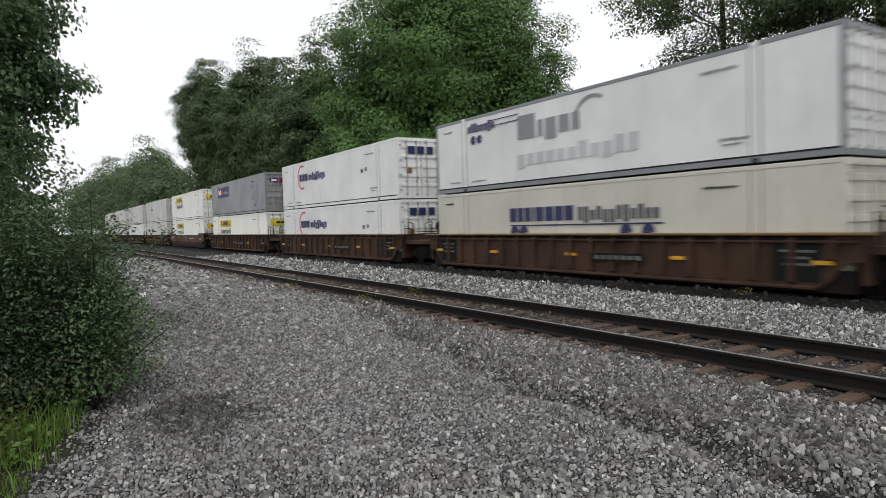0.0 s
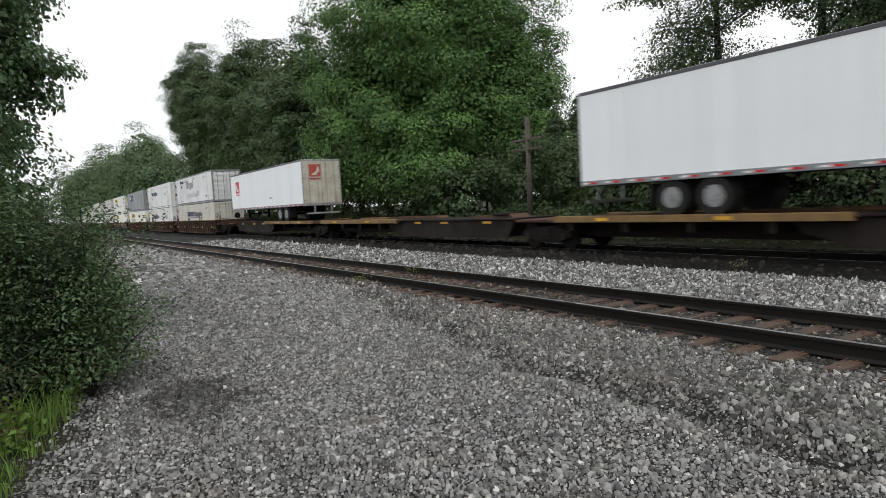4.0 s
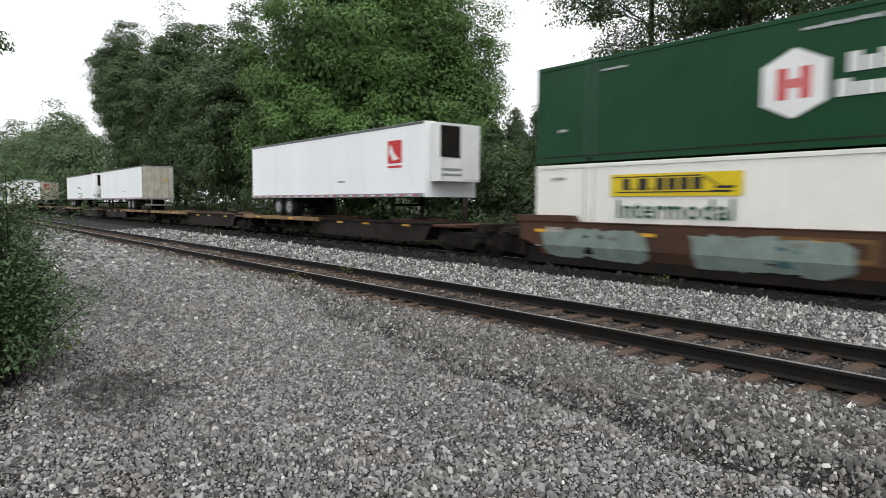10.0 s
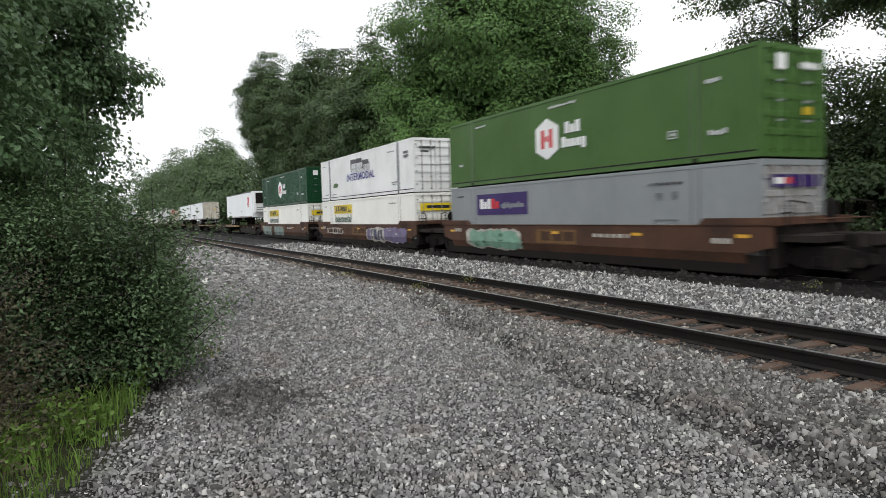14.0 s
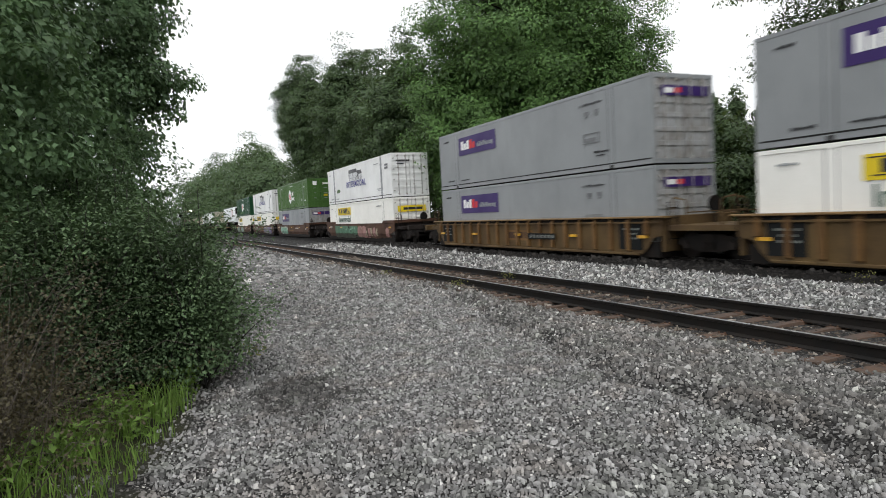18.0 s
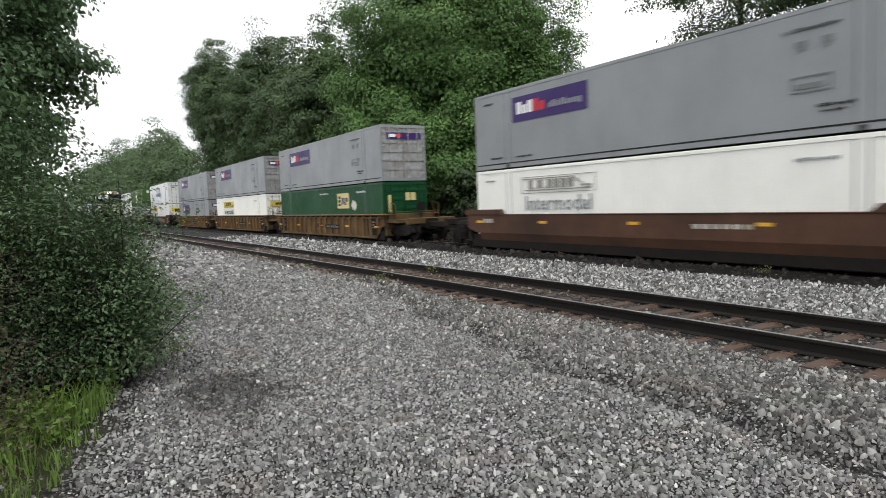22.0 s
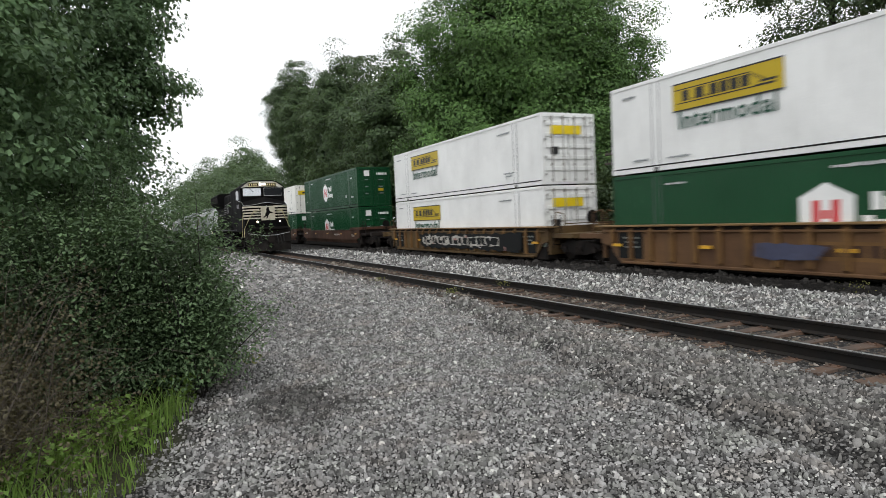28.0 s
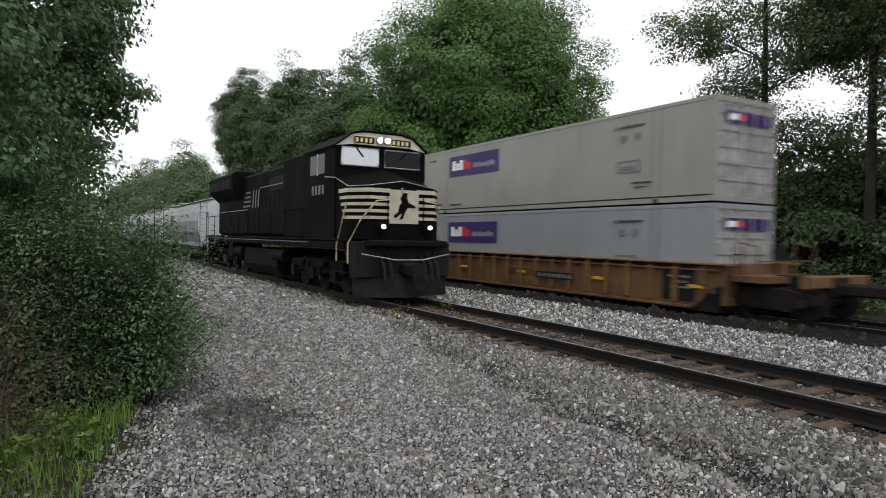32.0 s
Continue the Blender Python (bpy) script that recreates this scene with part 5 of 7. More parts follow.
def logo_cooler(root, rng):
    bars(root, "logo_shape", M["navy"], 2.3, 2.24, letter_bars(rng, 1.75, 0.34, 8))
    bars(root, "logo_rule", M["navy"], 3.6, 2.32, [(0, 1.8, 0, 0.03), (0, 1.8, 0.2, 0.23)])
    for u in (2.65, 3.05, 5.55, 5.95):
        part("logo_dot", arc_plate(u, 1.94, 0.17, 0.165, 0, 350), M["navy"], root)
    bars(root, "logo_shape", M["grey"], 5.35, 1.62, [(0, 0.9, 0.0, 0.82), (1.05, 1.3, 0, 0.55), (1.42, 1.95, -0.15, 0.55), (2.08, 2.55, 0, 0.55), (2.68, 3.0, 0, 0.55)])
    part("logo_shape", arc_plate(8.9, 1.75, 0.85, 0.11, 60, 170), M["grey"], root)
    bars(root, "logo_shape", M["ghost"], 5.3, 0.72, letter_bars(rng, 5.5, 0.52, 11))
    small_print(root, rng, "grey")


def logo_cream(root, rng):
    part("logo_panel", side_plate(10.3, 11.95, 1.58, 2.44), M["cream_vinyl"], root, "cream sign panel")
    bars(root, "logo_shape", M["black"], 10.45, 1.72, [(0, 0.36, 0, 0.14), (0, 0.36, 0.20, 0.35), (0, 0.36, 0.41, 0.56)])
    bars(root, "logo_shape", M["navy"], 10.95, 1.76, [(0, 0.12, 0, 0.42), (0.16, 0.28, 0.1, 0.42), (0.32, 0.44, 0, 0.42), (0.56, 0.66, 0, 0.42), (0.66, 0.86, 0.2, 0.42)])
    bars(root, "marking", M["ghost"], 7.6, 2.45, letter_bars(rng, 1.3, 0.08, 11))
    bars(root, "marking", M["ghost"], 13.0, 2.4, letter_bars(rng, 1.2, 0.10, 9))
    for u, z in ((12.5, 1.75), (12.75, 1.72)):
        part("logo_shape", side_outline([(u, z - 0.3), (u + 0.25, z), (u, z + 0.3), (u - 0.25, z)]), M["cream"], root)
    end_plate(root, "end_marking", M["cream_vinyl"], 0.0, 0.6, 1.9, 2.3)
    end_plate(root, "end_marking", M["cream_vinyl"], -1.0, -0.8, 1.3, 2.2)


def logo_plain(root, rng):
    bars(root, "logo_shape", M["grey"], 4.2, 1.6, letter_bars(rng, 2.0, 0.4, 7))
    small_print(root, rng, "grey")


def bogie(root, y, r=0.42):
    """Two axles, side frames, springs and a bolster under one end of a car."""
    b = part("bogie_bolster", Shape().rbox(-1.1, 1.1, y - 0.22, y + 0.22, 0.45, 0.75, 0.03, "x"), M["iron"], root)
    for sx in (-1, 1):
        s = Shape().prism([(y - 1.25, 0.42), (y - 1.15, 0.62), (y - 0.45, 0.74), (y + 0.45, 0.74), (y + 1.15, 0.62), (y + 1.25, 0.42), (y + 0.95, 0.38), (y + 0.4, 0.22), (y - 0.4, 0.22), (y - 0.95, 0.38)],
                          "x", sx * 1.0 - 0.06, sx * 1.0 + 0.06)
        fr = part("side_frame", s, M["iron"], b)
        for k in (-0.12, 0.12):
            part("spring", Shape().tube([(sx * 1.09, y + k, 0.30), (sx * 1.09, y + k, 0.52)], 0.08, 7), M["iron"], b)
        for k in (-0.88, 0.88):
            part("axle_cap", Shape().disc((sx * 1.08, y + k, r), "x", 0.12, 0.1, 10), M["sill"], b)
        for k in (-0.88, 0.88):
            w = Shape().disc((sx * 0.77, y + k, r), "x", r, 0.12, 20).disc((sx * 0.70, y + k, r), "x", r + 0.028, 0.03, 20).disc((sx * 0.85, y + k, r), "x", 0.16, 0.06, 12)
            part("wheel", w, M["iron"], b)
    for k in (-0.88, 0.88):
        part("axle", Shape().disc((0, y + k, r), "x", 0.08, 1.5, 8), M["iron"], b)


BLOTS = random.Random(77)


def blot(u, z, ru, rz, n=10):
    """An uneven, squarish, leaning patch outline with nicked corners."""
    lean = BLOTS.uniform(-0.2, 0.5)
    out = []
    for i in range(n):
        c, v = math.cos(2 * math.pi * (i + 0.5) / n), math.sin(2 * math.pi * (i + 0.5) / n)
        a = math.copysign(abs(c) ** 0.45, c) * BLOTS.uniform(0.70, 1.10)
        b = math.copysign(abs(v) ** 0.45, v) * BLOTS.uniform(0.70, 1.06)
        out.append((u + ru * a + lean * rz * b, z + rz * b))
    return out


def swath(u0, u1, base, marks=("panel",), z=0.66, tall=0.46):
    """One broad ragged field of a colour from u0 to u1, with small strokes over it."""
    out, u = [], u0
    while u < u1:
        w = BLOTS.uniform(0.42, 0.62)
        out.append((-(u + w / 2), z, w, tall * BLOTS.uniform(0.9, 1.06), base))
        u += w * 0.8
    for i in range(int((u1 - u0) * 2.2)):
        out.append((-BLOTS.uniform(u0 + 0.3, u1 - 0.3), z + BLOTS.uniform(-0.28, 0.3), BLOTS.uniform(0.05, 0.22), BLOTS.uniform(0.025, 0.10), BLOTS.choice(marks)))
    return tuple(out)


def tag(u0, u1, fill, rim, z=0.66, tall=0.46):
    """A run of sprayed shapes from u0 to u1: a pale rim with a fill over it."""
    out, u = [], u0
    while u < u1:
        w = BLOTS.uniform(0.34, 0.62)
        out += [(-(u + w / 2), z, w, tall * BLOTS.uniform(0.85, 1.1), rim), (-(u + w / 2), z, w * 0.72, tall * 0.74, BLOTS.choice(fill))]
        u += w * BLOTS.uniform(0.85, 1.15)
    return tuple(out)


M.update(
    spray_white=surface("pale_spray_paint", (0.55, 0.53, 0.48), (0.32, 0.28, 0.24), 2.0, 0.7, 0, 0.1, 20, 0.2, 0.4),
    spray_mint=surface("mint_spray_paint", (0.22, 0.42, 0.30), (0.14, 0.26, 0.20), 2.0, 0.7, 0, 0.1, 20, 0.2, 0.3),
    spray_mint_grey=surface("grey_mint_spray_paint", (0.24, 0.31, 0.28), (0.17, 0.21, 0.19), 2.0, 0.75, 0, 0.1, 20, 0.2, 0.4),
    spray_cream=surface("cream_spray_paint", (0.42, 0.37, 0.26), (0.30, 0.26, 0.18), 2.0, 0.75, 0, 0.1, 20, 0.2, 0.3),
    spray_olive=surface("olive_spray_paint", (0.050, 0.062, 0.036), (0.032, 0.038, 0.026), 2.0, 0.75, 0, 0.1, 20, 0.2, 0.3),
    spray_tan=surface("tan_spray_paint", (0.26, 0.14, 0.075), (0.17, 0.10, 0.055), 2.0, 0.75, 0, 0.1, 20, 0.2, 0.3),
    spray_mauve=surface("mauve_spray_paint", (0.20, 0.17, 0.30), (0.14, 0.11, 0.18), 2.0, 0.7, 0, 0.1, 20, 0.2, 0.3),
    spray_teal=surface("teal_spray_paint", (0.05, 0.20, 0.20), (0.05, 0.10, 0.10), 2.0, 0.7, 0, 0.1, 20, 0.2, 0.3),
    spray_grey=surface("grey_spray_paint", (0.20, 0.22, 0.20), (0.12, 0.12, 0.11), 2.0, 0.7, 0, 0.1, 20, 0.2, 0.3),
    spray_navy=surface("dark_blue_spray_paint", (0.05, 0.06, 0.12), (0.04, 0.04, 0.07), 2.0, 0.7, 0, 0.1, 20, 0.2, 0.3),
    spray_green=surface("green_spray_paint", (0.07, 0.20, 0.11), (0.05, 0.11, 0.07), 2.0, 0.7, 0, 0.1, 20, 0.2, 0.3),
    spray_pink=surface("dull_pink_spray_paint", (0.38, 0.20, 0.18), (0.24, 0.12, 0.10), 2.0, 0.7, 0, 0.1, 20, 0.2, 0.3),
    spine=surface("dark_spine_car_paint", (0.008, 0.0068, 0.0062), (0.020, 0.0125, 0.010), 1.2, 0.85, 0, 0.2, 20, 0.25, 0.4, (0.02, 0.015, 0.013), spec=0.2),
    sill=surface("brown_black_sill_paint", (0.026, 0.020, 0.017), (0.014, 0.011, 0.010), 1.0, 0.8, 0, 0.2, 20, 0.25, 0.5, (0.045, 0.030, 0.022), spec=0.2),
    deckwood=surface("worn_brown_deck", (0.125, 0.070, 0.040), (0.060, 0.036, 0.025), 1.6, 0.85, 0, 0.4, 20, 0.3, 0.3, (0.04, 0.03, 0.025), spec=0.15),
    reflect=surface("amber_reflector", (0.75, 0.42, 0.02), (0.6, 0.3, 0.02), 2, 0.35, 0, 0.1, 20, 0.1),
    panel=surface("black_stencil_panel", (0.010, 0.012, 0.012), (0.018, 0.018, 0.018), 2, 0.8, 0, 0.1, 20, 0.1, spec=0.1),
)


FOLD, LEAN = 0.56, 0.13      # where a smooth side bends, and how far its foot leans in


def well_car(style, col, ends, spray=(), label=""):
    """One well of a double-stack car; ends says which ends stand on their own bogie and coupler (f, r)."""
    root = thing("well_car", label, "railway car", "cars of the container train")
    m = M[col]
    ribbed = style == "ribbed"
    top = 1.29 if ribbed else 1.27
    x = 1.47
    for sx in (-1, 1):
        prof = [(-8.55, top), (-8.55, 0.72), (-8.1, 0.62), (-7.85, 0.30), (-7.6, 0.10), (7.6, 0.10), (7.85, 0.30), (8.1, 0.62), (8.55, 0.72), (8.55, top)]
        if not ribbed:
            prof = [(-8.55, top), (-8.55, 0.72), (-8.1, 0.62), (-8.0, FOLD), (8.0, FOLD), (8.1, 0.62), (8.55, 0.72), (8.55, top)]
        sd = part("well_side", Shape().prism(prof, "x", sx * x - 0.02, sx * x + 0.02), m, root)
        if not ribbed:
            part("side_skirt", Shape().prism([(sx * (x + 0.02), FOLD), (sx * (x - 0.02), FOLD), (sx * (x - LEAN - 0.03), 0.10), (sx * (x - LEAN), 0.10)], "y", -7.75, 7.75), m, sd, "inward-leaning lower side plate")
        part("top_chord", Shape().rbox(sx * x - (0.15 if ribbed else 0.04), sx * x + (0.15 if ribbed else 0.04), -8.7, 8.7, top - 0.03, top + (0.03 if ribbed else 0.006), 0.012), M["edge"] if ribbed else m, sd, "yellow-edged top chord" if ribbed else "")
        if sx < 0:
            part("bottom_chord", Shape().rbox(-x - 0.10 + (0 if ribbed else LEAN + 0.05), -x + 0.05 + (0 if ribbed else LEAN), -7.5, 7.5, 0.06, 0.14, 0.015), m, sd)
            if ribbed:
                for i in range(19):
                    y = -7.9 + i * 15.8 / 18
                    lo = 0.17 if abs(y) < 7.4 else 0.70
                    part("side_post", Shape().prism([(-x - 0.02, lo), (-x - 0.13, lo + 0.05), (-x - 0.13, top - 0.16), (-x - 0.02, top - 0.03)], "y", y - 0.07, y + 0.07), M["rib"] if col in ("ochre", "orange") else m, sd)
                # thin black plates paint the shadow below the chord between the posts
                gap = Shape().box(-x - 0.024, -x - 0.02, -0.37, 0.37, top - 0.135, top - 0.035).mesh("slot", M["iron"])
                for i in range(18):
                    part("slot", gap, None, sd).matrix_basis = pose(0, -7.9 + (i + 0.5) * 15.8 / 18, 0)
                part("lip", Shape().rbox(-x - 0.10, -x - 0.018, -8.4, 8.4, top - 0.20, top - 0.14, 0.01), m, sd)
            for k in (-7.7, -4.0, 0.0, 4.0, 7.7):
                part("reflector", Shape().box(-x - 0.03 - (0.062 if ribbed else 0), -x - 0.02, k - 0.20, k + 0.20, *((0.62, 0.71) if ribbed else (0.94, 1.03))), M["reflect"], sd)
            for y in ((7.1, -7.1) if ribbed else ()):
                pn = part("stencil_panel", Shape().box(-x - 0.045, -x - 0.021, y - 0.55, y + 0.55, 0.24, top - 0.10), M["panel"], sd, "black stencilled panel")
                rows = Shape()
                for j, (a, b) in enumerate(((-0.4, 0.4), (-0.3, 0.25), (-0.4, 0.3))):
                    for c in range(4):
                        w = (b - a) / 4
                        rows.box(-x - 0.05, -x - 0.045, y + a + c * w, y + a + c * w + w * 0.66, 0.88 - 0.15 * j, 0.94 - 0.15 * j)
                tagged(part("stencil_bars", rows, M["spray_grey"], pn), kind="stuff")
            if ribbed:
                plate = part("number_plate", Shape().box(-x - 0.135, -x - 0.131, -2.9, -0.9, 0.50, 0.74), M["panel"], sd, "black stencilled plate")
                rows = Shape()
                for c in range(7):
                    rows.box(-x - 0.139, -x - 0.136, -2.8 + c * 0.26, -2.66 + c * 0.26, 0.56, 0.68)
                tagged(part("stencil_bars", rows, M["spray_grey"], plate), kind="stuff")
            else:
                rows = Shape()
                for c in range(6):
                    rows.box(-x - 0.026, -x - 0.021, -2.2 - 0.30 * c, -2.0 - 0.30 * c, 0.86, 0.98)
                for c in range(3):
                    rows.box(-x - 0.026, -x - 0.021, 7.3 - 0.22 * c, 7.45 - 0.22 * c, 0.95, 1.10)
                    rows.box(-x - 0.026, -x - 0.021, -6.9 - 0.22 * c, -6.75 - 0.22 * c, 0.78, 0.92)
                part("car_lettering", rows, M["spray_white"], sd)
            if col in ("ochre", "orange") or (spray and spray[0][4] != "spray_cream"):
                lo, hi = (0.42, 0.86) if ribbed else (0.60, 1.10)
                lg = part("logo_panel", Shape().box(-x - 0.0235, -x - 0.0205, -1.15, 1.15, lo, hi), M["rib"], sd, "faded orange sign panel")
                for a in (0.30, -0.38, -1.04):
                    part("logo_shape", Shape().box(-x - 0.026, -x - 0.0236, a, a + 0.56, lo + 0.09, hi - 0.08), M["rustbrown"], lg)
            for j, (u, z, ru, rz, c) in enumerate(spray):
                edge = blot(u, z, ru, rz)
                out = 0.022 + 0.0012 * (j % 40) + (0.12 if ribbed else 0)
                upper = [(a, min(1.12, max(FOLD + 0.004, b))) for a, b in edge] if not ribbed else [(a, min(1.1, max(0.2, b))) for a, b in edge]
                pt = part("sprayed_patch", Shape().prism(upper, "x", -x - out, -x - out + 0.004), M[c], sd, "spray-painted patch")
                if not ribbed and min(b for a, b in edge) < FOLD - 0.05:
                    lower = [(a, min(FOLD, max(0.14, b))) for a, b in edge]
                    n = len(lower)
                    v = [(-x - out + d + LEAN * (FOLD - b) / (FOLD - 0.1), a, b) for d in (0.0, 0.004) for a, b in lower]
                    part("lower_patch", Shape().add(v, [tuple(range(n)), tuple(range(2 * n - 1, n - 1, -1))] + [(k, k + n, (k + 1) % n + n, (k + 1) % n) for k in range(n)]), M[c], pt)
    if not ribbed:
        for k in (-1, 1):
            part("raised_sill", Shape().prism([(k * 6.3, top), (k * 6.5, top + 0.18), (k * 8.7, top + 0.18), (k * 8.7, top)], "x", -x - 0.05, x + 0.05), M["brown"], root, "dark raised end sill")
    part("well_floor", Shape().box(-1.36, 1.36, -7.9, 7.9, -0.02, 0.02), M["iron"], root)
    for sx in (-1, 1):
        part("well_bottom", Shape().rbox(sx * 1.37 - 0.03, sx * 1.37 + 0.03, -8.3, 8.3, 0.0, 0.5, 0.01), M["iron"], root, "black inner well wall")
    for k in (-8.3, 8.3):
        part("well_end", Shape().rbox(-1.36, 1.36, k - 0.03, k + 0.03, 0.0, 0.8, 0.01, "x"), M["iron"], root)
    endm = m if ribbed else M["sill"]
    for k, own in ((1, "f" in ends), (-1, "r" in ends)):
        e = 9.6 if own else 9.95
        dk = part("end_platform", Shape().prism([(-1.35, 0.86), (1.35, 0.86), (1.35, 1.02), (-1.35, 1.02)], "y", min(k * 8.5, k * e), max(k * 8.5, k * e)), endm, root)
        part("bulkhead", Shape().rbox(-1.42, 1.42, k * 8.5 - 0.06, k * 8.5 + 0.06, 0.2, top + 0.02, 0.02, "x"), endm, root)
        for sx in (-1.25, 1.25):
            part("grab_rail", Shape().tube([(sx, k * 8.75, 0.95), (sx, k * 8.75, 1.83), (sx, k * 8.82, 1.86), (sx, k * 9.25, 1.78), (sx, k * 9.3, 1.72), (sx, k * 9.3, 0.95)], 0.022, 6), endm, root)
        part("cross_rail", Shape().tube([(-1.25, k * 9.3, 1.4), (1.25, k * 9.3, 1.4)], 0.02, 6), m, root)
        part("brake_wheel", Shape().disc((0.55, k * 8.72, 1.62), "y", 0.27, 0.05, 14).tube([(0.55, k * 8.72, 1.0), (0.55, k * 8.72, 1.62)], 0.03, 6), M["iron"], root)
        lad = Shape().tube([(-1.36, k * 8.68, 0.45), (-1.36, k * 8.68, 1.75)], 0.02, 5).tube([(-0.98, k * 8.68, 0.45), (-0.98, k * 8.68, 1.75)], 0.02, 5)
        for i in range(4):
            lad.tube([(-1.36, k * 8.68, 0.6 + i * 0.32), (-0.98, k * 8.68, 0.6 + i * 0.32)], 0.016, 5)
        part("end_ladder", lad, M["iron"], root)
        if own:
            bogie(root, k * 9.45)
            part("coupler", Shape().rbox(-0.18, 0.18, min(k * 9.5, k * 12.15), max(k * 9.5, k * 12.15), 0.62, 0.92, 0.05), M["iron"], root)
            part("end_beam", Shape().rbox(-1.3, 1.3, k * 10.55 - 0.12, k * 10.55 + 0.12, 0.8, 1.1, 0.03, "x"), endm, root)
            part("draft_sill", Shape().rbox(-0.35, 0.35, min(k * 9.2, k * 10.7), max(k * 9.2, k * 10.7), 0.6, 1.05, 0.03), M["iron"], root)
        elif k < 0:
            bogie(root, k * 9.95)
    return root


def spine_car(label, k=1):
    """A bare centre beam with a wheel platform towards one end (k), a deep sill towards the other and a hitch, carrying one trailer."""
    root = thing("spine_car", label, "railway car", "cars of the container train")

    def along(a, b):
        return tuple(sorted((k * a, k * b)))

    part("centre_beam", Shape().prism([(-0.42, 0.40), (0.42, 0.40), (0.46, 0.98), (-0.46, 0.98)], "y", -9.8, 9.8), M["spine"], root)
    part("side_sill", Shape().prism([(k * -8.1, 1.0), (k * -7.6, 0.36), (k * -6.8, 0.30), (k * 0.4, 0.30), (k * 1.4, 0.62), (k * 1.9, 1.0)], "x", -0.98, 0.98), M["sill"], root, "deep brown-black side sill")
    part("sill_flange", Shape().rbox(-1.06, 1.06, *along(-8.2, 1.6), 0.98, 1.05, 0.015), M["sill"], root)
    for y in (-1.2, -3.4, -6.4):
        part("reflector", Shape().box(-0.995, -0.98, *along(y - 0.26, y + 0.26), 0.86, 0.95), M["reflect"], root)
    part("wheel_deck", Shape().rbox(-1.30, 1.30, *along(0.2, 8.9), 0.98, 1.05, 0.02), M["deckwood"], root, "worn brown deck for the trailer's wheels")
    for sx in (-1, 1):
        a, b = sorted((sx * 1.34, sx * 1.24))
        part("deck_edge", Shape().rbox(a, b, *along(0.2, 9.3), 0.90, 1.10, 0.012), M["edge"], root, "rusty yellow deck edge")
    for y in (3.2, 7.2):
        part("deck_reflector", Shape().box(-1.352, -1.338, *along(y - 0.24, y + 0.24), 0.95, 1.04), M["reflect"], root)
    for y in (8.6, 6.4, 4.2, 2.0):
        part("cross_beam", Shape().rbox(-1.26, 1.26, k * y - 0.10, k * y + 0.10, 0.62, 0.96, 0.02, "x"), M["spine"], root)
    h = part("hitch", Shape().prism([(k * -4.6, 1.05), (k * -7.3, 1.05), (k * -7.1, 1.20), (k * -4.9, 1.14)], "x", -0.45, 0.45), M["rust"], root)
    part("hitch_plate", Shape().rbox(-0.55, 0.55, *along(-6.2, -7.1), 1.14, 1.22, 0.02), M["iron"], h)
    part("ramp_plate", Shape().prism([(k * 4.0, 1.055), (k * -1.0, 1.055), (k * -0.8, 1.15), (k * 3.6, 1.13)], "x", 0.2, 0.9), M["deckwood"], root, "folded brown bridge plate")
    for y in (-9.1, 9.1):
        part("end_platform", Shape().rbox(-1.2, 1.2, y - 0.7, y + 0.7, 0.9, 1.0, 0.02), M["brown"], root)
    bogie(root, -9.8)
    return root


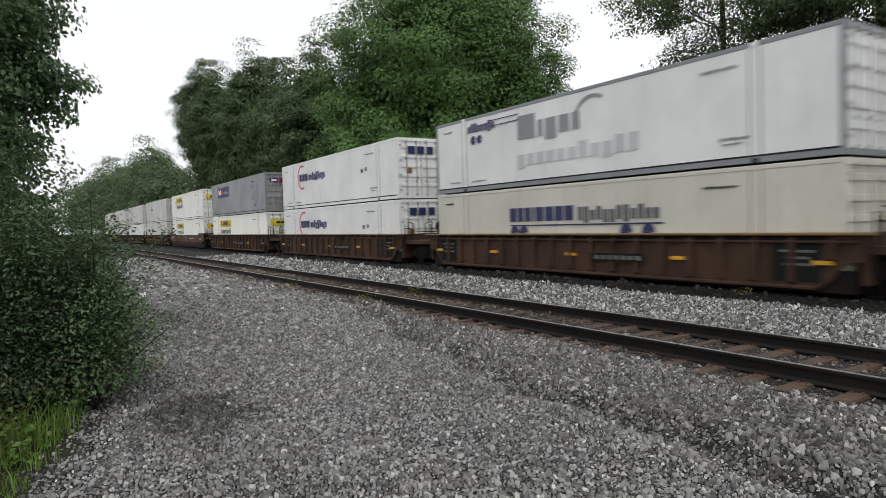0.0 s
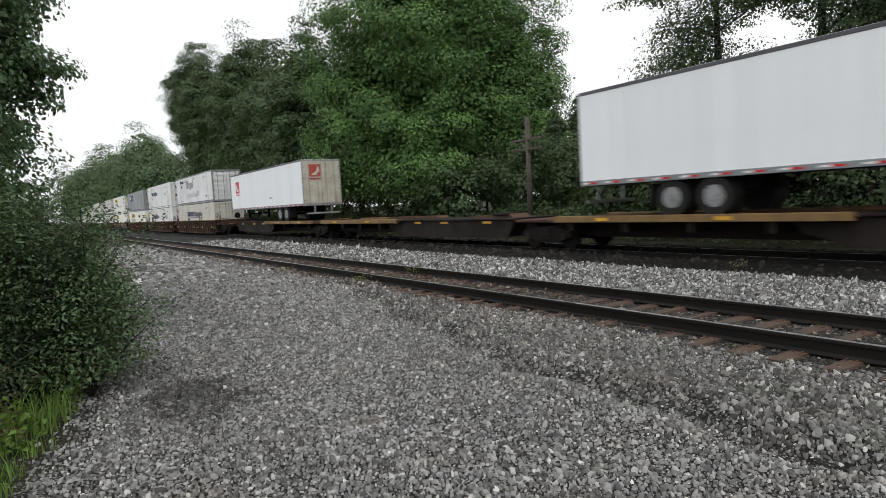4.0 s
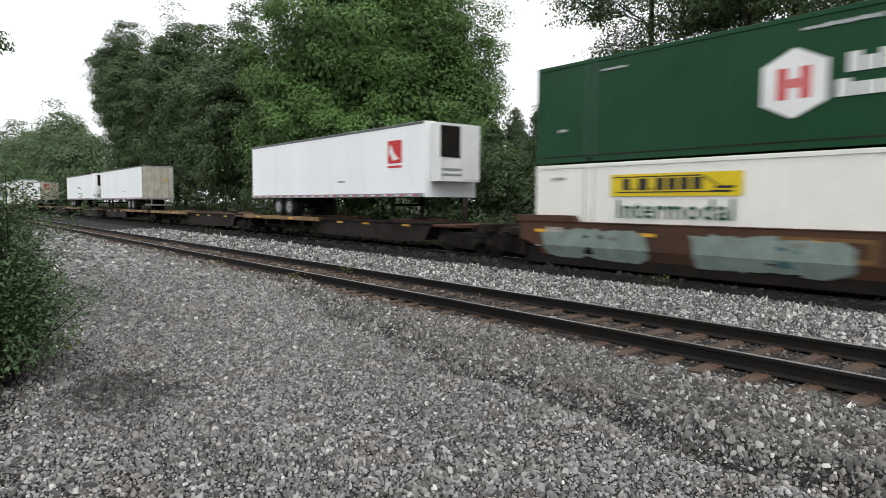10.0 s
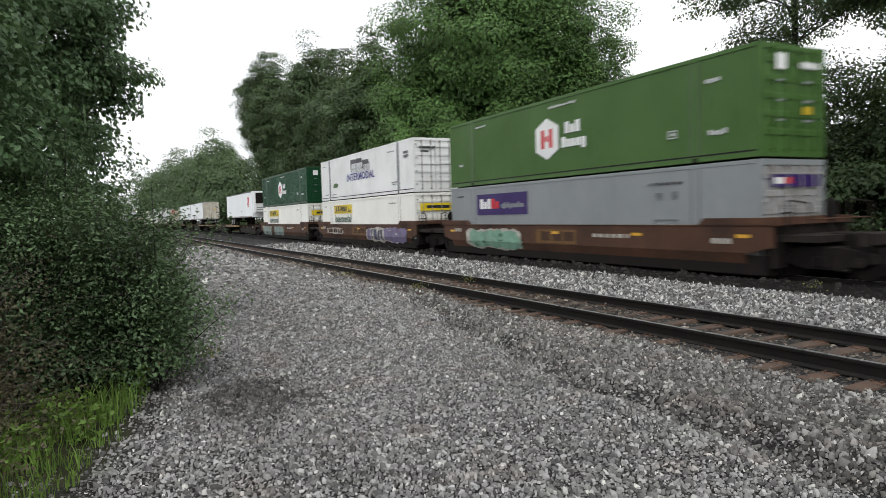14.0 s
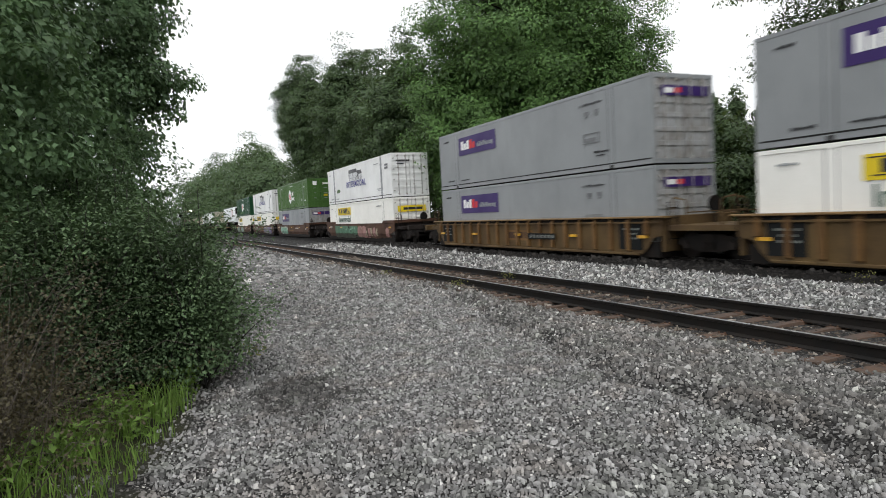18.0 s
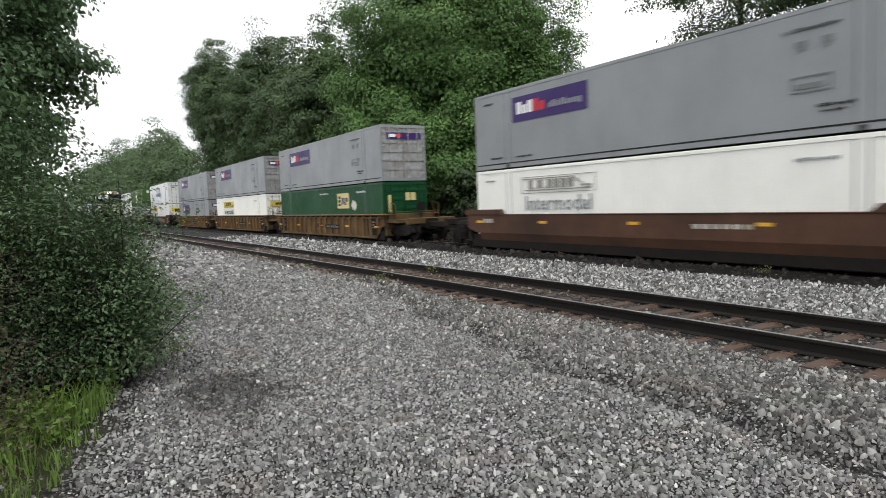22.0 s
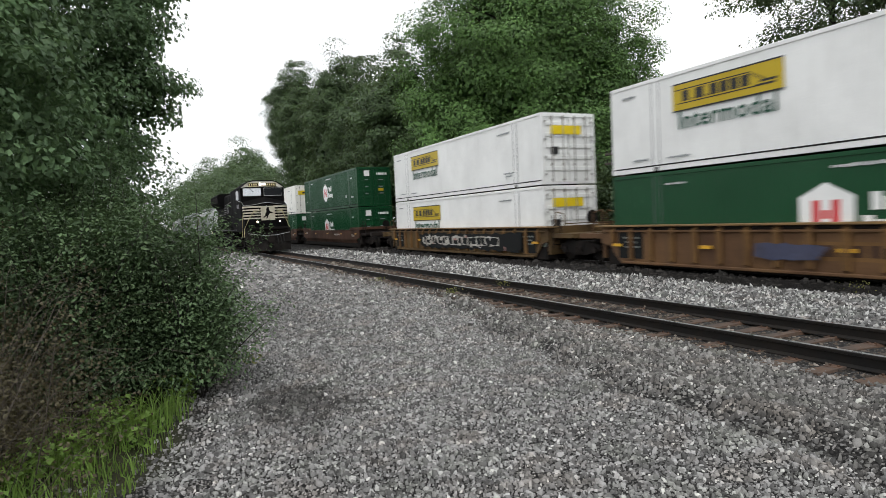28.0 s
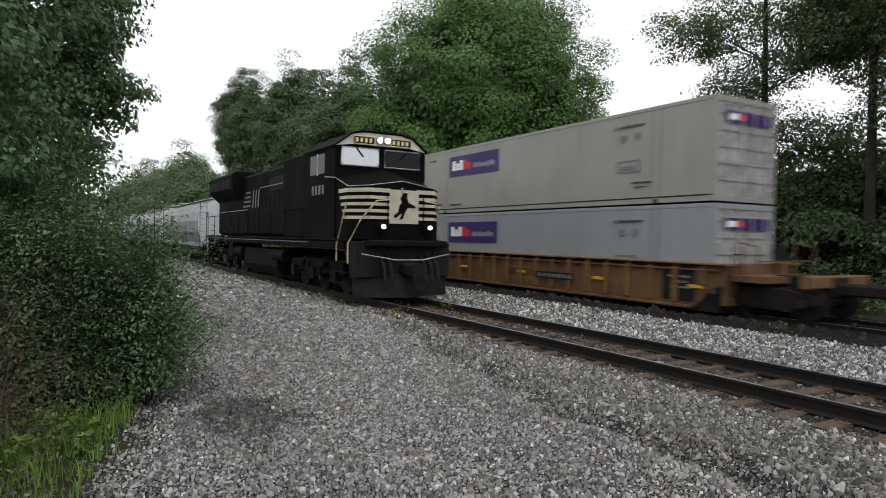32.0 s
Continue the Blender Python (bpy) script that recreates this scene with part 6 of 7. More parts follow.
def trailer(label, reefer_end=None, red=False, white="trailer_white"):
    """A road trailer: box, rails, landing legs, tandem wheels; reefer_end 'near' shows its cooling unit towards the camera."""
    rng = random.Random(label)
    root = thing("trailer", label, "semi-trailer", "road trailers on the train")
    turn = -1 if reefer_end == "near" else 1          # +1: doors at the near (-y) end
    b, t, x = 0.96, 3.80, 1.29
    ln = 16.0
    for sx in (-1, 1):
        v, k = [], 28
        s = Shape()
        if sx > 0:
            part("side_wall", s.box(x - 0.012, x + 0.012, -ln / 2, ln / 2, b + 0.14, t - 0.1), M[white], root)
        else:
            sheet = Shape().box(-x - 0.012, -x + 0.012, 0.0, ln / k - 0.006, b + 0.14, t - 0.1).mesh("side_panel", M[white])
            for i in range(k):
                part("side_panel", sheet, None, root).matrix_basis = pose(0, -ln / 2 + ln * i / k, 0)
        part("bottom_rail", Shape().rbox(sx * x - 0.03, sx * x + 0.03, -ln / 2, ln / 2, b, b + 0.15, 0.01), M["lightgrey"], root, "grey rail with red and white tape")
        part("top_rail", Shape().rbox(sx * x - 0.025, sx * x + 0.025, -ln / 2, ln / 2, t - 0.1, t, 0.01), M["grime"], root)
        if sx < 0:
            for i in range(18):
                y = -ln / 2 + 0.4 + i * 0.88
                part("red_tape", Shape().box(-x - 0.036, -x - 0.031, y, y + 0.30, b + 0.05, b + 0.10), M["red"], root)
                part("white_tape", Shape().box(-x - 0.036, -x - 0.031, y + 0.30, y + 0.55, b + 0.05, b + 0.10), M["white"], root)
    part("roof", Shape().box(-x + 0.02, x - 0.02, -ln / 2, ln / 2, t - 0.03, t + 0.01), M[white], root)
    part("floor", Shape().box(-x + 0.03, x - 0.03, -ln / 2, ln / 2, b + 0.02, b + 0.12), M["iron"], root)
    part("nose_wall", Shape().rbox(-x, x, turn * ln / 2 - 0.05, turn * ln / 2 + 0.05, b, t, 0.04, "z"), M[white], root)
    yd = -turn * ln / 2
    for sx in (-1, 1):
        a, c = sorted((sx * 0.012, sx * (x - 0.06)))
        d = part("door", Shape().rbox(a, c, yd - 0.03, yd + 0.03, b + 0.14, t - 0.1, 0.012, "z"), M["trailer_door"], root)
        for z in (0.18, 0.55, 0.95):
            part("door_rib", Shape().rbox(sx * z - 0.05, sx * z + 0.05, yd - 0.042, yd + 0.042, b + 0.2, t - 0.16, 0.01, "z"), M["trailer_door"], d)
        for u in (0.3, 0.85):
            part("lock_rod", Shape().tube([(sx * u, yd - turn * 0.05, b + 0.06), (sx * u, yd - turn * 0.05, t - 0.06)], 0.02, 6), M["steel"], d)
        for z in (1.25, 1.9, 2.6, 3.3):
            part("hinge", Shape().box(sx * (x - 0.12) - 0.06, sx * (x - 0.12) + 0.06, yd - 0.045, yd + 0.045, z, z + 0.07), M["rodsteel"], d)
    fr = Shape().rbox(-x, x, yd - 0.04, yd + 0.04, b - 0.02, b + 0.13, 0.01, "x").rbox(-x, x, yd - 0.04, yd + 0.04, t - 0.1, t, 0.01, "x")
    fr.rbox(-x, -x + 0.06, yd - 0.04, yd + 0.04, b, t, 0.01, "z").rbox(x - 0.06, x, yd - 0.04, yd + 0.04, b, t, 0.01, "z")
    part("door_frame", fr, M["steel"], root)
    part("underride_bar", Shape().rbox(-1.1, 1.1, yd - 0.04, yd + 0.04, 0.42, 0.52, 0.01, "x").box(-0.6, -0.52, yd - 0.03, yd + 0.03, 0.5, b).box(0.52, 0.6, yd - 0.03, yd + 0.03, 0.5, b), M["steel"], root)
    y0 = yd + turn * 3.9
    fm = part("wheel_frame", Shape().box(-0.55, -0.4, y0 - 1.4, y0 + 1.4, 0.62, 0.98).box(0.4, 0.55, y0 - 1.4, y0 + 1.4, 0.62, 0.98), M["iron"], root)
    for k in (-0.63, 0.63):
        part("axle", Shape().disc((0, y0 + k, 0.5), "x", 0.07, 2.3, 8), M["iron"], fm)
        for sx in (-1, 1):
            for off in (1.13, 0.80):
                w = part("tyre", Shape().disc((sx * off, y0 + k, 0.5), "x", 0.5, 0.27, 22), M["tyre"], root)
                if off > 1:
                    part("rim", Shape().disc((sx * 1.25, y0 + k, 0.5), "x", 0.29, 0.05, 16).disc((sx * 1.27, y0 + k, 0.5), "x", 0.12, 0.08, 10), M["alloy"], w, "bright metal wheel rim")
    for a in (-1.2, 0.8):
        part("mud_flap", Shape().box(a, a + 0.4, y0 - turn * 1.35 - 0.01, y0 - turn * 1.35 + 0.01, 0.3, 0.9), M["tyre"], root)
    yl = turn * (ln / 2 - 2.8)
    part("landing_legs", Shape().box(-0.85, -0.72, yl - 0.07, yl + 0.07, 0.28, b + 0.03).box(0.72, 0.85, yl - 0.07, yl + 0.07, 0.28, b + 0.03).rbox(-0.8, 0.8, yl - 0.04, yl + 0.04, 0.6, 0.7, 0.01, "x"), M["iron"], root)
    if reefer_end:
        yn = turn * (ln / 2 + 0.05)
        o = turn * 0.55
        lo, hi = sorted((yn, yn + o))
        u = part("cooling_unit", Shape().rbox(-1.05, 1.05, lo, hi, 1.55, 3.72, 0.08, "z"), M["white"], root, "white front-mounted cooling unit")
        ye = yn + o
        a, c = sorted((ye, ye + turn * 0.012))
        part("grille", Shape().rbox(-0.98, -0.02, a, c, 2.45, 3.62, 0.02, "x"), M["iron"], u, "dark square grille")
        part("unit_badge", Shape().box(0.30, 0.50, a, c, 3.30, 3.50), M["fadedred"], u)
        part("unit_door", Shape().rbox(0.06, 0.96, a - 0.004, c + 0.004, 1.62, 3.66, 0.02, "x"), M["white"], u)
        part("unit_vents", Shape().box(-0.9, 0.9, a, c, 1.75, 1.84).box(-0.9, 0.9, a, c, 1.95, 2.04).box(0.2, 0.9, a, c, 2.3, 2.5), M["grey"], u)
    mk = Shape().box(-x - 0.018, -x - 0.012, -2.2, -1.6, 1.62, 1.70)
    part("marking", mk, M["grey"], root)
    if red:
        yb = -6.1 if turn < 0 else 6.17
        z = 2.66
        part("logo_panel", Shape().box(-x - 0.02, -x - 0.012, yb - 0.48, yb + 0.48, z - 0.36, z + 0.54), M["red"], root, "red square emblem")
        part("logo_shape", Shape().prism([(yb - 0.30, z - 0.2), (yb + 0.05, z + 0.05), (yb + 0.28, z + 0.40), (yb + 0.38, z + 0.1), (yb + 0.1, z - 0.25)], "x", -x - 0.028, -x - 0.02), M["white"], root)
        part("logo_rule", Shape().box(-x - 0.02, -x - 0.012, yb - 0.48, yb + 0.48, z - 0.54, z - 0.45), M["red"], root)
        if turn > 0:
            part("door_emblem", Shape().box(-0.80, -0.05, yd - 0.05, yd - 0.04, 2.75, 3.5), M["fadedred"], root, "faded red square emblem")
            part("door_emblem_shape", Shape().prism([(-0.7, 2.85), (-0.4, 3.05), (-0.2, 3.4), (-0.12, 3.1), (-0.4, 2.82)], "y", yd - 0.056, yd - 0.05), M["cream"], root)
            part("door_rule", Shape().box(-0.80, -0.05, yd - 0.05, yd - 0.04, 2.56, 2.66), M["fadedred"], root)
    else:
        part("door_sticker", Shape().box(0.45, 0.75, yd - turn * 0.036, yd - turn * 0.03, 2.5, 2.7), M["yellow"], root)
    return root


# ---- the consist, front to back: where each box's far end stands at the first moment ----
SPEED = 13.35
KIND = dict(
    parcel=("grey", "grey 53-foot container with purple sign panels", "flat", logo_parcel, None, None, "dingy"),
    parcel_tan=("tan", "weathered tan-grey 53-foot container with faded purple panels", "flat", logo_parcel, None, None, "dingy"),
    parcel_pale=("lightgrey", "pale grey 53-foot container with purple sign panels", "flat", logo_parcel, None, None, "dingy"),
    bordered=("white", "white ribbed 53-foot container with a dark-bordered yellow sign", "ribbed", logo_haulier_bordered, None, None, None),
    haulier=("warm", "white ribbed 53-foot container with a yellow sign panel", "ribbed", logo_haulier, None, None, None),
    faded=("warm", "white ribbed 53-foot container with a worn-off sign", "ribbed", logo_haulier_faded, None, None, None),
    badge=("green", "dark green ribbed 53-foot container with a white six-sided badge", "ribbed", logo_hex, None, None, None),
    badge_old=("lime", "sun-faded green ribbed 53-foot container with a white badge", "ribbed", logo_hex, None, None, None),
    logistics=("white", "white smooth-sided 53-foot container with a red ring and navy bars", "flat", logo_logistics, None, None, None),
    posted=("white", "white 53-foot container with grey stacking posts", "flat", logo_posted, "grey", "white", None),
    shipper=("cream", "cream 53-foot container with navy shipper's lettering bars", "flat", logo_shipper, None, None, None),
    cooler=("white", "white 53-foot cooling container with ghosted grey lettering", "flat", logo_cooler, None, "lightgrey", None),
    creamsign=("emerald", "green ribbed 53-foot container with a cream sign panel", "ribbed", logo_cream, None, None, None),
    plain=("offwhite", "dirty white 53-foot container", "flat", logo_plain, None, None, None),
)
MADE, MOVERS = {}, []


def put_on_train(make, key, y, z):
    """Builds a thing the first time it is asked for, copies it after that, and notes its place on the train."""
    if key not in MADE:
        MADE[key] = make()
        MADE[key].matrix_basis = pose(FAR, y, z)
        ob = MADE[key]
    else:
        ob = copy_thing(MADE[key], pose(FAR, y, z))
    MOVERS.append((ob, y, z))
    return ob


def box_on_train(kind, front, z):
    body, label, style, logo, post, frame_mat, doors = KIND[kind]
    put_on_train(lambda: container(body, label, style, logo, post, frame_mat, doors), ("box", kind), front - L / 2, z)


SPRAY_A = swath(-7.4, -4.6, "spray_mint_grey", ("panel", "brown", "spray_grey")) + swath(-2.6, 0.2, "spray_mint_grey", ("spray_grey", "brown", "spray_teal"))
SPRAY_B = tag(-6.4, -3.4, ("brown",), "spray_white", 0.82, 0.22) + tag(1.6, 5.6, ("spray_mauve", "spray_navy", "spray_mauve"), "spray_white", 0.66, 0.48) + swath(4.6, 7.0, "spray_mauve", ("spray_white", "spray_navy", "spray_white"))
SPRAY_C = swath(-6.2, -2.6, "spray_white", ("spray_mint",), 0.68, 0.46) + swath(-5.9, -3.0, "spray_mint", ("spray_white", "spray_mint_grey", "spray_green"), 0.66, 0.40)
SPRAY_D = swath(-5.6, 0.4, "spray_green", ("spray_mint", "panel", "spray_teal", "spray_mint"), 0.80, 0.36) + swath(-5.6, 1.0, "spray_olive", ("panel", "spray_green"), 0.34, 0.20) + swath(0.8, 3.0, "spray_pink", ("brown", "spray_cream")) + tag(2.8, 7.0, ("spray_pink", "brown", "spray_cream", "brown"), "brown", 0.66, 0.46)
SPRAY_E = swath(-5.9, -4.2, "spray_cream", ("spray_white", "brown"), 0.70, 0.40) + swath(-1.6, 2.6, "spray_tan", ("brown",), 0.72, 0.16) + swath(-1.6, 2.6, "spray_cream", ("spray_cream",), 0.50, 0.05)
SPRAY_F = tag(-2.2, -1.2, ("spray_navy",), "spray_navy", 0.6, 0.24) + swath(2.0, 3.2, "spray_green", ("spray_mint",), 0.66, 0.40) + swath(3.9, 5.4, "spray_green", ("spray_mint",), 0.62, 0.40)
SPRAY_G = swath(-3.6, 6.4, "panel", ("spray_white", "spray_white", "spray_white", "spray_pink"), 0.66, 0.44) + tag(-3.2, 6.0, ("panel",), "spray_white", 0.68, 0.26)
RB, RR, RO, RG = ("smooth", "brown"), ("ribbed", "rustbrown"), ("ribbed", "ochre"), ("ribbed", "orange")
STACKS = [
    # front, upper box, lower box, car, ends on their own bogie, spray paint
    (162.6, "plain", "plain", RR, "", ()), (142.6, "plain", "plain", RR, "", ()), (122.6, "plain", "logistics", RR, "", ()),
    (102.6, "plain", "plain", RR, "r", ()), (82.6, "haulier", "haulier", RB, "", ()), (62.6, "parcel", "haulier", RR, "f", ()), (42.6, "logistics", "logistics", RR, "", ()), (23.0, "cooler", "shipper", RR, "r", ()),
    (-119.9, "badge", "haulier", RB, "f", SPRAY_A), (-140.0, "posted", "haulier", RB, "", SPRAY_B), (-160.2, "badge_old", "parcel_pale", RB, "r", SPRAY_C),
    (-184.5, "posted", "haulier", RB, "fr", SPRAY_D),
    (-208.4, "parcel", "parcel", RO, "f", ()), (-228.3, "parcel", "haulier", RO, "", ()), (-248.1, "parcel", "creamsign", RO, "r", ()),
    (-272.6, "parcel", "faded", RB, "f", ()), (-292.2, "haulier", "badge", RB, "", SPRAY_E), (-312.4, "badge", "badge", RB, "r", ()),
    (-336.1, "bordered", "bordered", RO, "f", SPRAY_G), (-356.4, "bordered", "badge", RG, "", SPRAY_F), (-376.4, "logistics", "haulier", RG, "r", ()),
    (-400.0, "parcel_tan", "parcel_pale", RG, "fr", ()),
]
for front, upper, lower, (style, col), ends, spray in STACKS:
    mid = front - L / 2
    put_on_train(lambda: well_car(style, col, ends, spray, {"brown": "dark brown smooth-sided container well car", "rustbrown": "rusty brown ribbed container well car",
                                                              "ochre": "faded yellow ribbed container well car", "orange": "weathered orange-yellow ribbed container well car"}[col] + (" with spray-painted patches" if spray else "")),
                 ("car", style, col, ends, spray), mid, FAR_RAIL)
    box_on_train(lower, front, FAR_RAIL + 0.075)
    box_on_train(upper, front, FAR_RAIL + 0.075 + H + 0.055)

for mid, k in ((-7.2, -1), (-27.2, 1), (-47.0, 1), (-66.8, -1), (-86.6, 1), (-106.2, 1)):
    put_on_train(lambda: spine_car("dark brown spine car with a yellow-edged deck for trailers", k), ("spine", k), mid, FAR_RAIL)
DECK = FAR_RAIL + 1.06
put_on_train(lambda: trailer("white road trailer with a red square emblem, doors trailing", None, True), ("trailer", 0), -7.3, DECK)
put_on_train(lambda: trailer("white refrigerated road trailer with its cooling unit showing", "near"), ("trailer", 1), -47.0, DECK)
put_on_train(lambda: trailer("plain white road trailer with cream rear doors"), ("trailer", 2), -66.7, DECK)
put_on_train(lambda: trailer("white refrigerated road trailer with a red square emblem", "near", True), ("trailer", 3), -106.2, DECK)

# ---- locomotive and its cars on the near track ----
TRAIN_B = []
M.update(
    loco=surface("black_locomotive_paint", (0.0045, 0.0045, 0.005), (0.008, 0.0075, 0.007), 0.8, 0.75, 0, 0.05, 25, 0.15, 0.3, (0.012, 0.011, 0.010), 0.03),
    stripe=surface("cream_stripe_paint", (0.60, 0.56, 0.44), (0.45, 0.41, 0.32), 1.5, 0.5, 0, 0.05, 25, 0.15, 0.3),
    handrail=surface("yellow_white_handrail", (0.62, 0.55, 0.28), (0.45, 0.40, 0.22), 2, 0.5, 0, 0.05, 25, 0.15),
    pilot=surface("dusty_black_pilot", (0.007, 0.0066, 0.0062), (0.014, 0.0125, 0.0115), 1.2, 0.9, 0, 0.2, 25, 0.3, 0.4, (0.020, 0.018, 0.016), 0.06),
    plow=surface("dusty_brown_black_steel", (0.024, 0.021, 0.019), (0.012, 0.011, 0.010), 1.6, 0.9, 0, 0.3, 25, 0.3, 0.5, (0.04, 0.034, 0.029), 0.1),
    brow=surface("whitish_brow_paint", (0.72, 0.71, 0.64), (0.55, 0.53, 0.45), 1.5, 0.45, 0, 0.05, 25, 0.12, 0.2),
    board=glow("lit_cream_number_board", (0.50, 0.43, 0.22), 0.25),
    # cab glass in a dark copy and a pale one that carries sky reflection
    darkglass=glass_mat("shaded_cab_glass", (0.012, 0.014, 0.016), 0.0),
    windshield=glass_mat("sky_lit_cab_glass", (0.50, 0.52, 0.54), 0.75),
    lamp=glow("lit_headlight", (1.0, 0.86, 0.66), 12.0),
    ditch=glow("lit_ditch_light", (1.0, 0.84, 0.60), 4.0),
    hopper=paint("pale_grey_car_paint", (0.15, 0.165, 0.162), 0.5), hopper_end=paint("whitish_car_paint", (0.60, 0.63, 0.64), 0.3),
)


def slab(quad, thick=0.012):
    """A thin plate over four corners, pushed out along its normal."""
    q = [Vector(p) for p in quad]
    n = (q[1] - q[0]).cross(q[3] - q[0]).normalized() * thick
    v = [p for p in q] + [p + n for p in q]
    return Shape().add(v, [(0, 1, 2, 3), (7, 6, 5, 4), (0, 4, 5, 1), (1, 5, 6, 2), (2, 6, 7, 3), (3, 7, 4, 0)])


def six_wheel_bogie(root, y):
    b = part("bogie_frame", Shape().rbox(-0.9, 0.9, y - 0.3, y + 0.3, 0.55, 0.9, 0.03, "x"), M["pilot"], root)
    for sx in (-1, 1):
        prof = [(y - 2.55, 0.62), (y - 2.4, 0.95), (y - 1.2, 1.02), (y + 1.2, 1.02), (y + 2.4, 0.95), (y + 2.55, 0.62), (y + 1.9, 0.50), (y + 1.2, 0.62), (y + 0.5, 0.50), (y - 0.5, 0.50), (y - 1.2, 0.62), (y - 1.9, 0.50)]
        part("side_frame", Shape().prism(prof, "x", sx * 1.08 - 0.09, sx * 1.08 + 0.09), M["pilot"], b)
        for k in (-1.95, 0.0, 1.95):
            w = part("wheel", Shape().disc((sx * 0.77, y + k, 0.53), "x", 0.53, 0.13, 24).disc((sx * 0.7, y + k, 0.53), "x", 0.56, 0.03, 24), M["iron"], b)
            part("axle_box", Shape().rbox(sx * 1.2 - 0.1, sx * 1.2 + 0.1, y + k - 0.2, y + k + 0.2, 0.36, 0.74, 0.04, "x"), M["pilot"], w)
        for k in (-1.0, 1.0):
            part("brake_cylinder", Shape().tube([(sx * 1.25, y + k - 0.25, 0.86), (sx * 1.25, y + k + 0.25, 0.86)], 0.1, 9), M["pilot"], b)
            part("coil_spring", Shape().tube([(sx * 1.2, y + k * 0.55, 0.55), (sx * 1.2, y + k * 0.55, 0.95)], 0.09, 8), M["iron"], b)


def locomotive():
    root = thing("locomotive", "black six-axle diesel locomotive with cream nose stripes and lit headlights", "locomotive")
    bl = M["loco"]
    part("underframe", Shape().rbox(-1.5, 1.5, 1.6, 21.4, 1.38, 1.62, 0.03), bl, root)
    part("walkway", Shape().rbox(-1.53, 1.53, 1.5, 21.5, 1.62, 1.67, 0.01), M["pilot"], root)
    part("sill_stripe", Shape().box(-1.512, -1.503, 4.6, 21.2, 1.53, 1.56), M["grime"], root)
    # nose with cut-back corners and a roof that slopes up to the windshields
    f, s, c = 0.98, 1.42, 0.62
    lo = [(-s, 2.9), (-s, f + 0.55), (-1.0, f), (1.0, f), (s, f + 0.55), (s, 2.9)]
    nose = Shape()
    zl, zf, zb = 1.67, 3.14, 3.66
    top = [(-s, 2.9, zb - 0.12), (-s, f + 0.55, zf - 0.02), (-1.0, f + 0.04, zf), (0, f + 0.04, zf + 0.16), (1.0, f + 0.04, zf), (s, f + 0.55, zf - 0.02), (s, 2.9, zb - 0.12), (0, 2.9, zb + 0.22)]
    v = [(x, y, zl) for x, y in lo] + top
    nose.add(v, [(0, 1, 7, 6), (1, 2, 8, 7), (2, 3, 10, 9, 8), (3, 4, 11, 10), (4, 5, 12, 11), (5, 4, 3, 2, 1, 0), (6, 7, 8, 9, 13), (9, 10, 11, 12, 13), (0, 6, 13, 12, 5)])
    n = part("nose", nose, bl, root)
    part("nose_door", Shape().rbox(-0.30, 0.34, f - 0.012, f + 0.02, 1.75, 3.12, 0.02, "z"), bl, n)
    # pale tube stands in for the sky's highlight on the nose edge
    part("nose_trim", Shape().tube([(-s, 2.9, zb - 0.11), (-s, f + 0.55, zf - 0.01), (-1.0, f + 0.03, zf + 0.01), (0, f + 0.03, zf + 0.17), (1.0, f + 0.03, zf + 0.01), (s, f + 0.55, zf - 0.01), (s, 2.9, zb - 0.11)], 0.014, 5), M["steel"], n, "pale tube painting the sky's glint along the nose's upper edge")
    # five cream stripes round each corner, a broad one above
    for i in range(5):
        z0 = 2.97 - i * 0.185
        z1 = z0 + (0.085 if i else 0.11)
        for sx in (-1, 1):
            e = 0.40
            q = [slab(((sx * 1.0, f - 0.004, z0), (sx * e, f - 0.004, z0), (sx * e, f - 0.004, z1), (sx * 1.0, f - 0.004, z1)) if sx > 0 else ((sx * e, f - 0.004, z0), (sx * 1.0, f - 0.004, z0), (sx * 1.0, f - 0.004, z1), (sx * e, f - 0.004, z1)), -0.008),
                 slab(((sx * s, f + 0.55, z0), (sx * 1.0, f, z0), (sx * 1.0, f, z1), (sx * s, f + 0.55, z1)), 0.010 * sx * -1),
                 Shape().box(min(sx * s, sx * (s + 0.01)), max(sx * s, sx * (s + 0.01)), f + 0.56, f + 1.25 - 0.10 * i, z0, z1)]
            st = Shape()
            for o in q:
                st.add(o.v, o.f)
            part("nose_stripe", st, M["stripe"], n, "cream painted stripe")
    part("emblem_panel", Shape().box(-0.42, 0.48, f - 0.022, f - 0.013, 2.12, 3.06), M["stripe"], n, "cream emblem panel")
    part("emblem_shape", Shape().prism([(x, z + 0.11) for x, z in ((-0.30, 2.22), (-0.16, 2.34), (-0.13, 2.5), (-0.05, 2.62), (-0.10, 2.70), (0.0, 2.88), (0.13, 2.86), (0.10, 2.74), (0.16, 2.60), (0.36, 2.52), (0.40, 2.46), (0.14, 2.46), (0.06, 2.34), (-0.02, 2.14), (-0.12, 2.12), (-0.04, 2.3), (-0.12, 2.26), (-0.24, 2.16))], "y", f - 0.036, f - 0.024), bl, n, "dark emblem shape")
    for x in (-0.5, 0.62):
        part("nose_grab", Shape().tube([(x, f - 0.05, 2.0), (x, f - 0.08, 2.4), (x, f - 0.05, 2.9)], 0.016, 6), bl, n)
    part("bell_post", Shape().tube([(-0.05, f - 0.04, 2.95), (-0.05, f - 0.04, 3.12)], 0.03, 6), M["steel"], n)
    # cab
    cy0, cy1, cw = 2.45, 5.1, 1.46
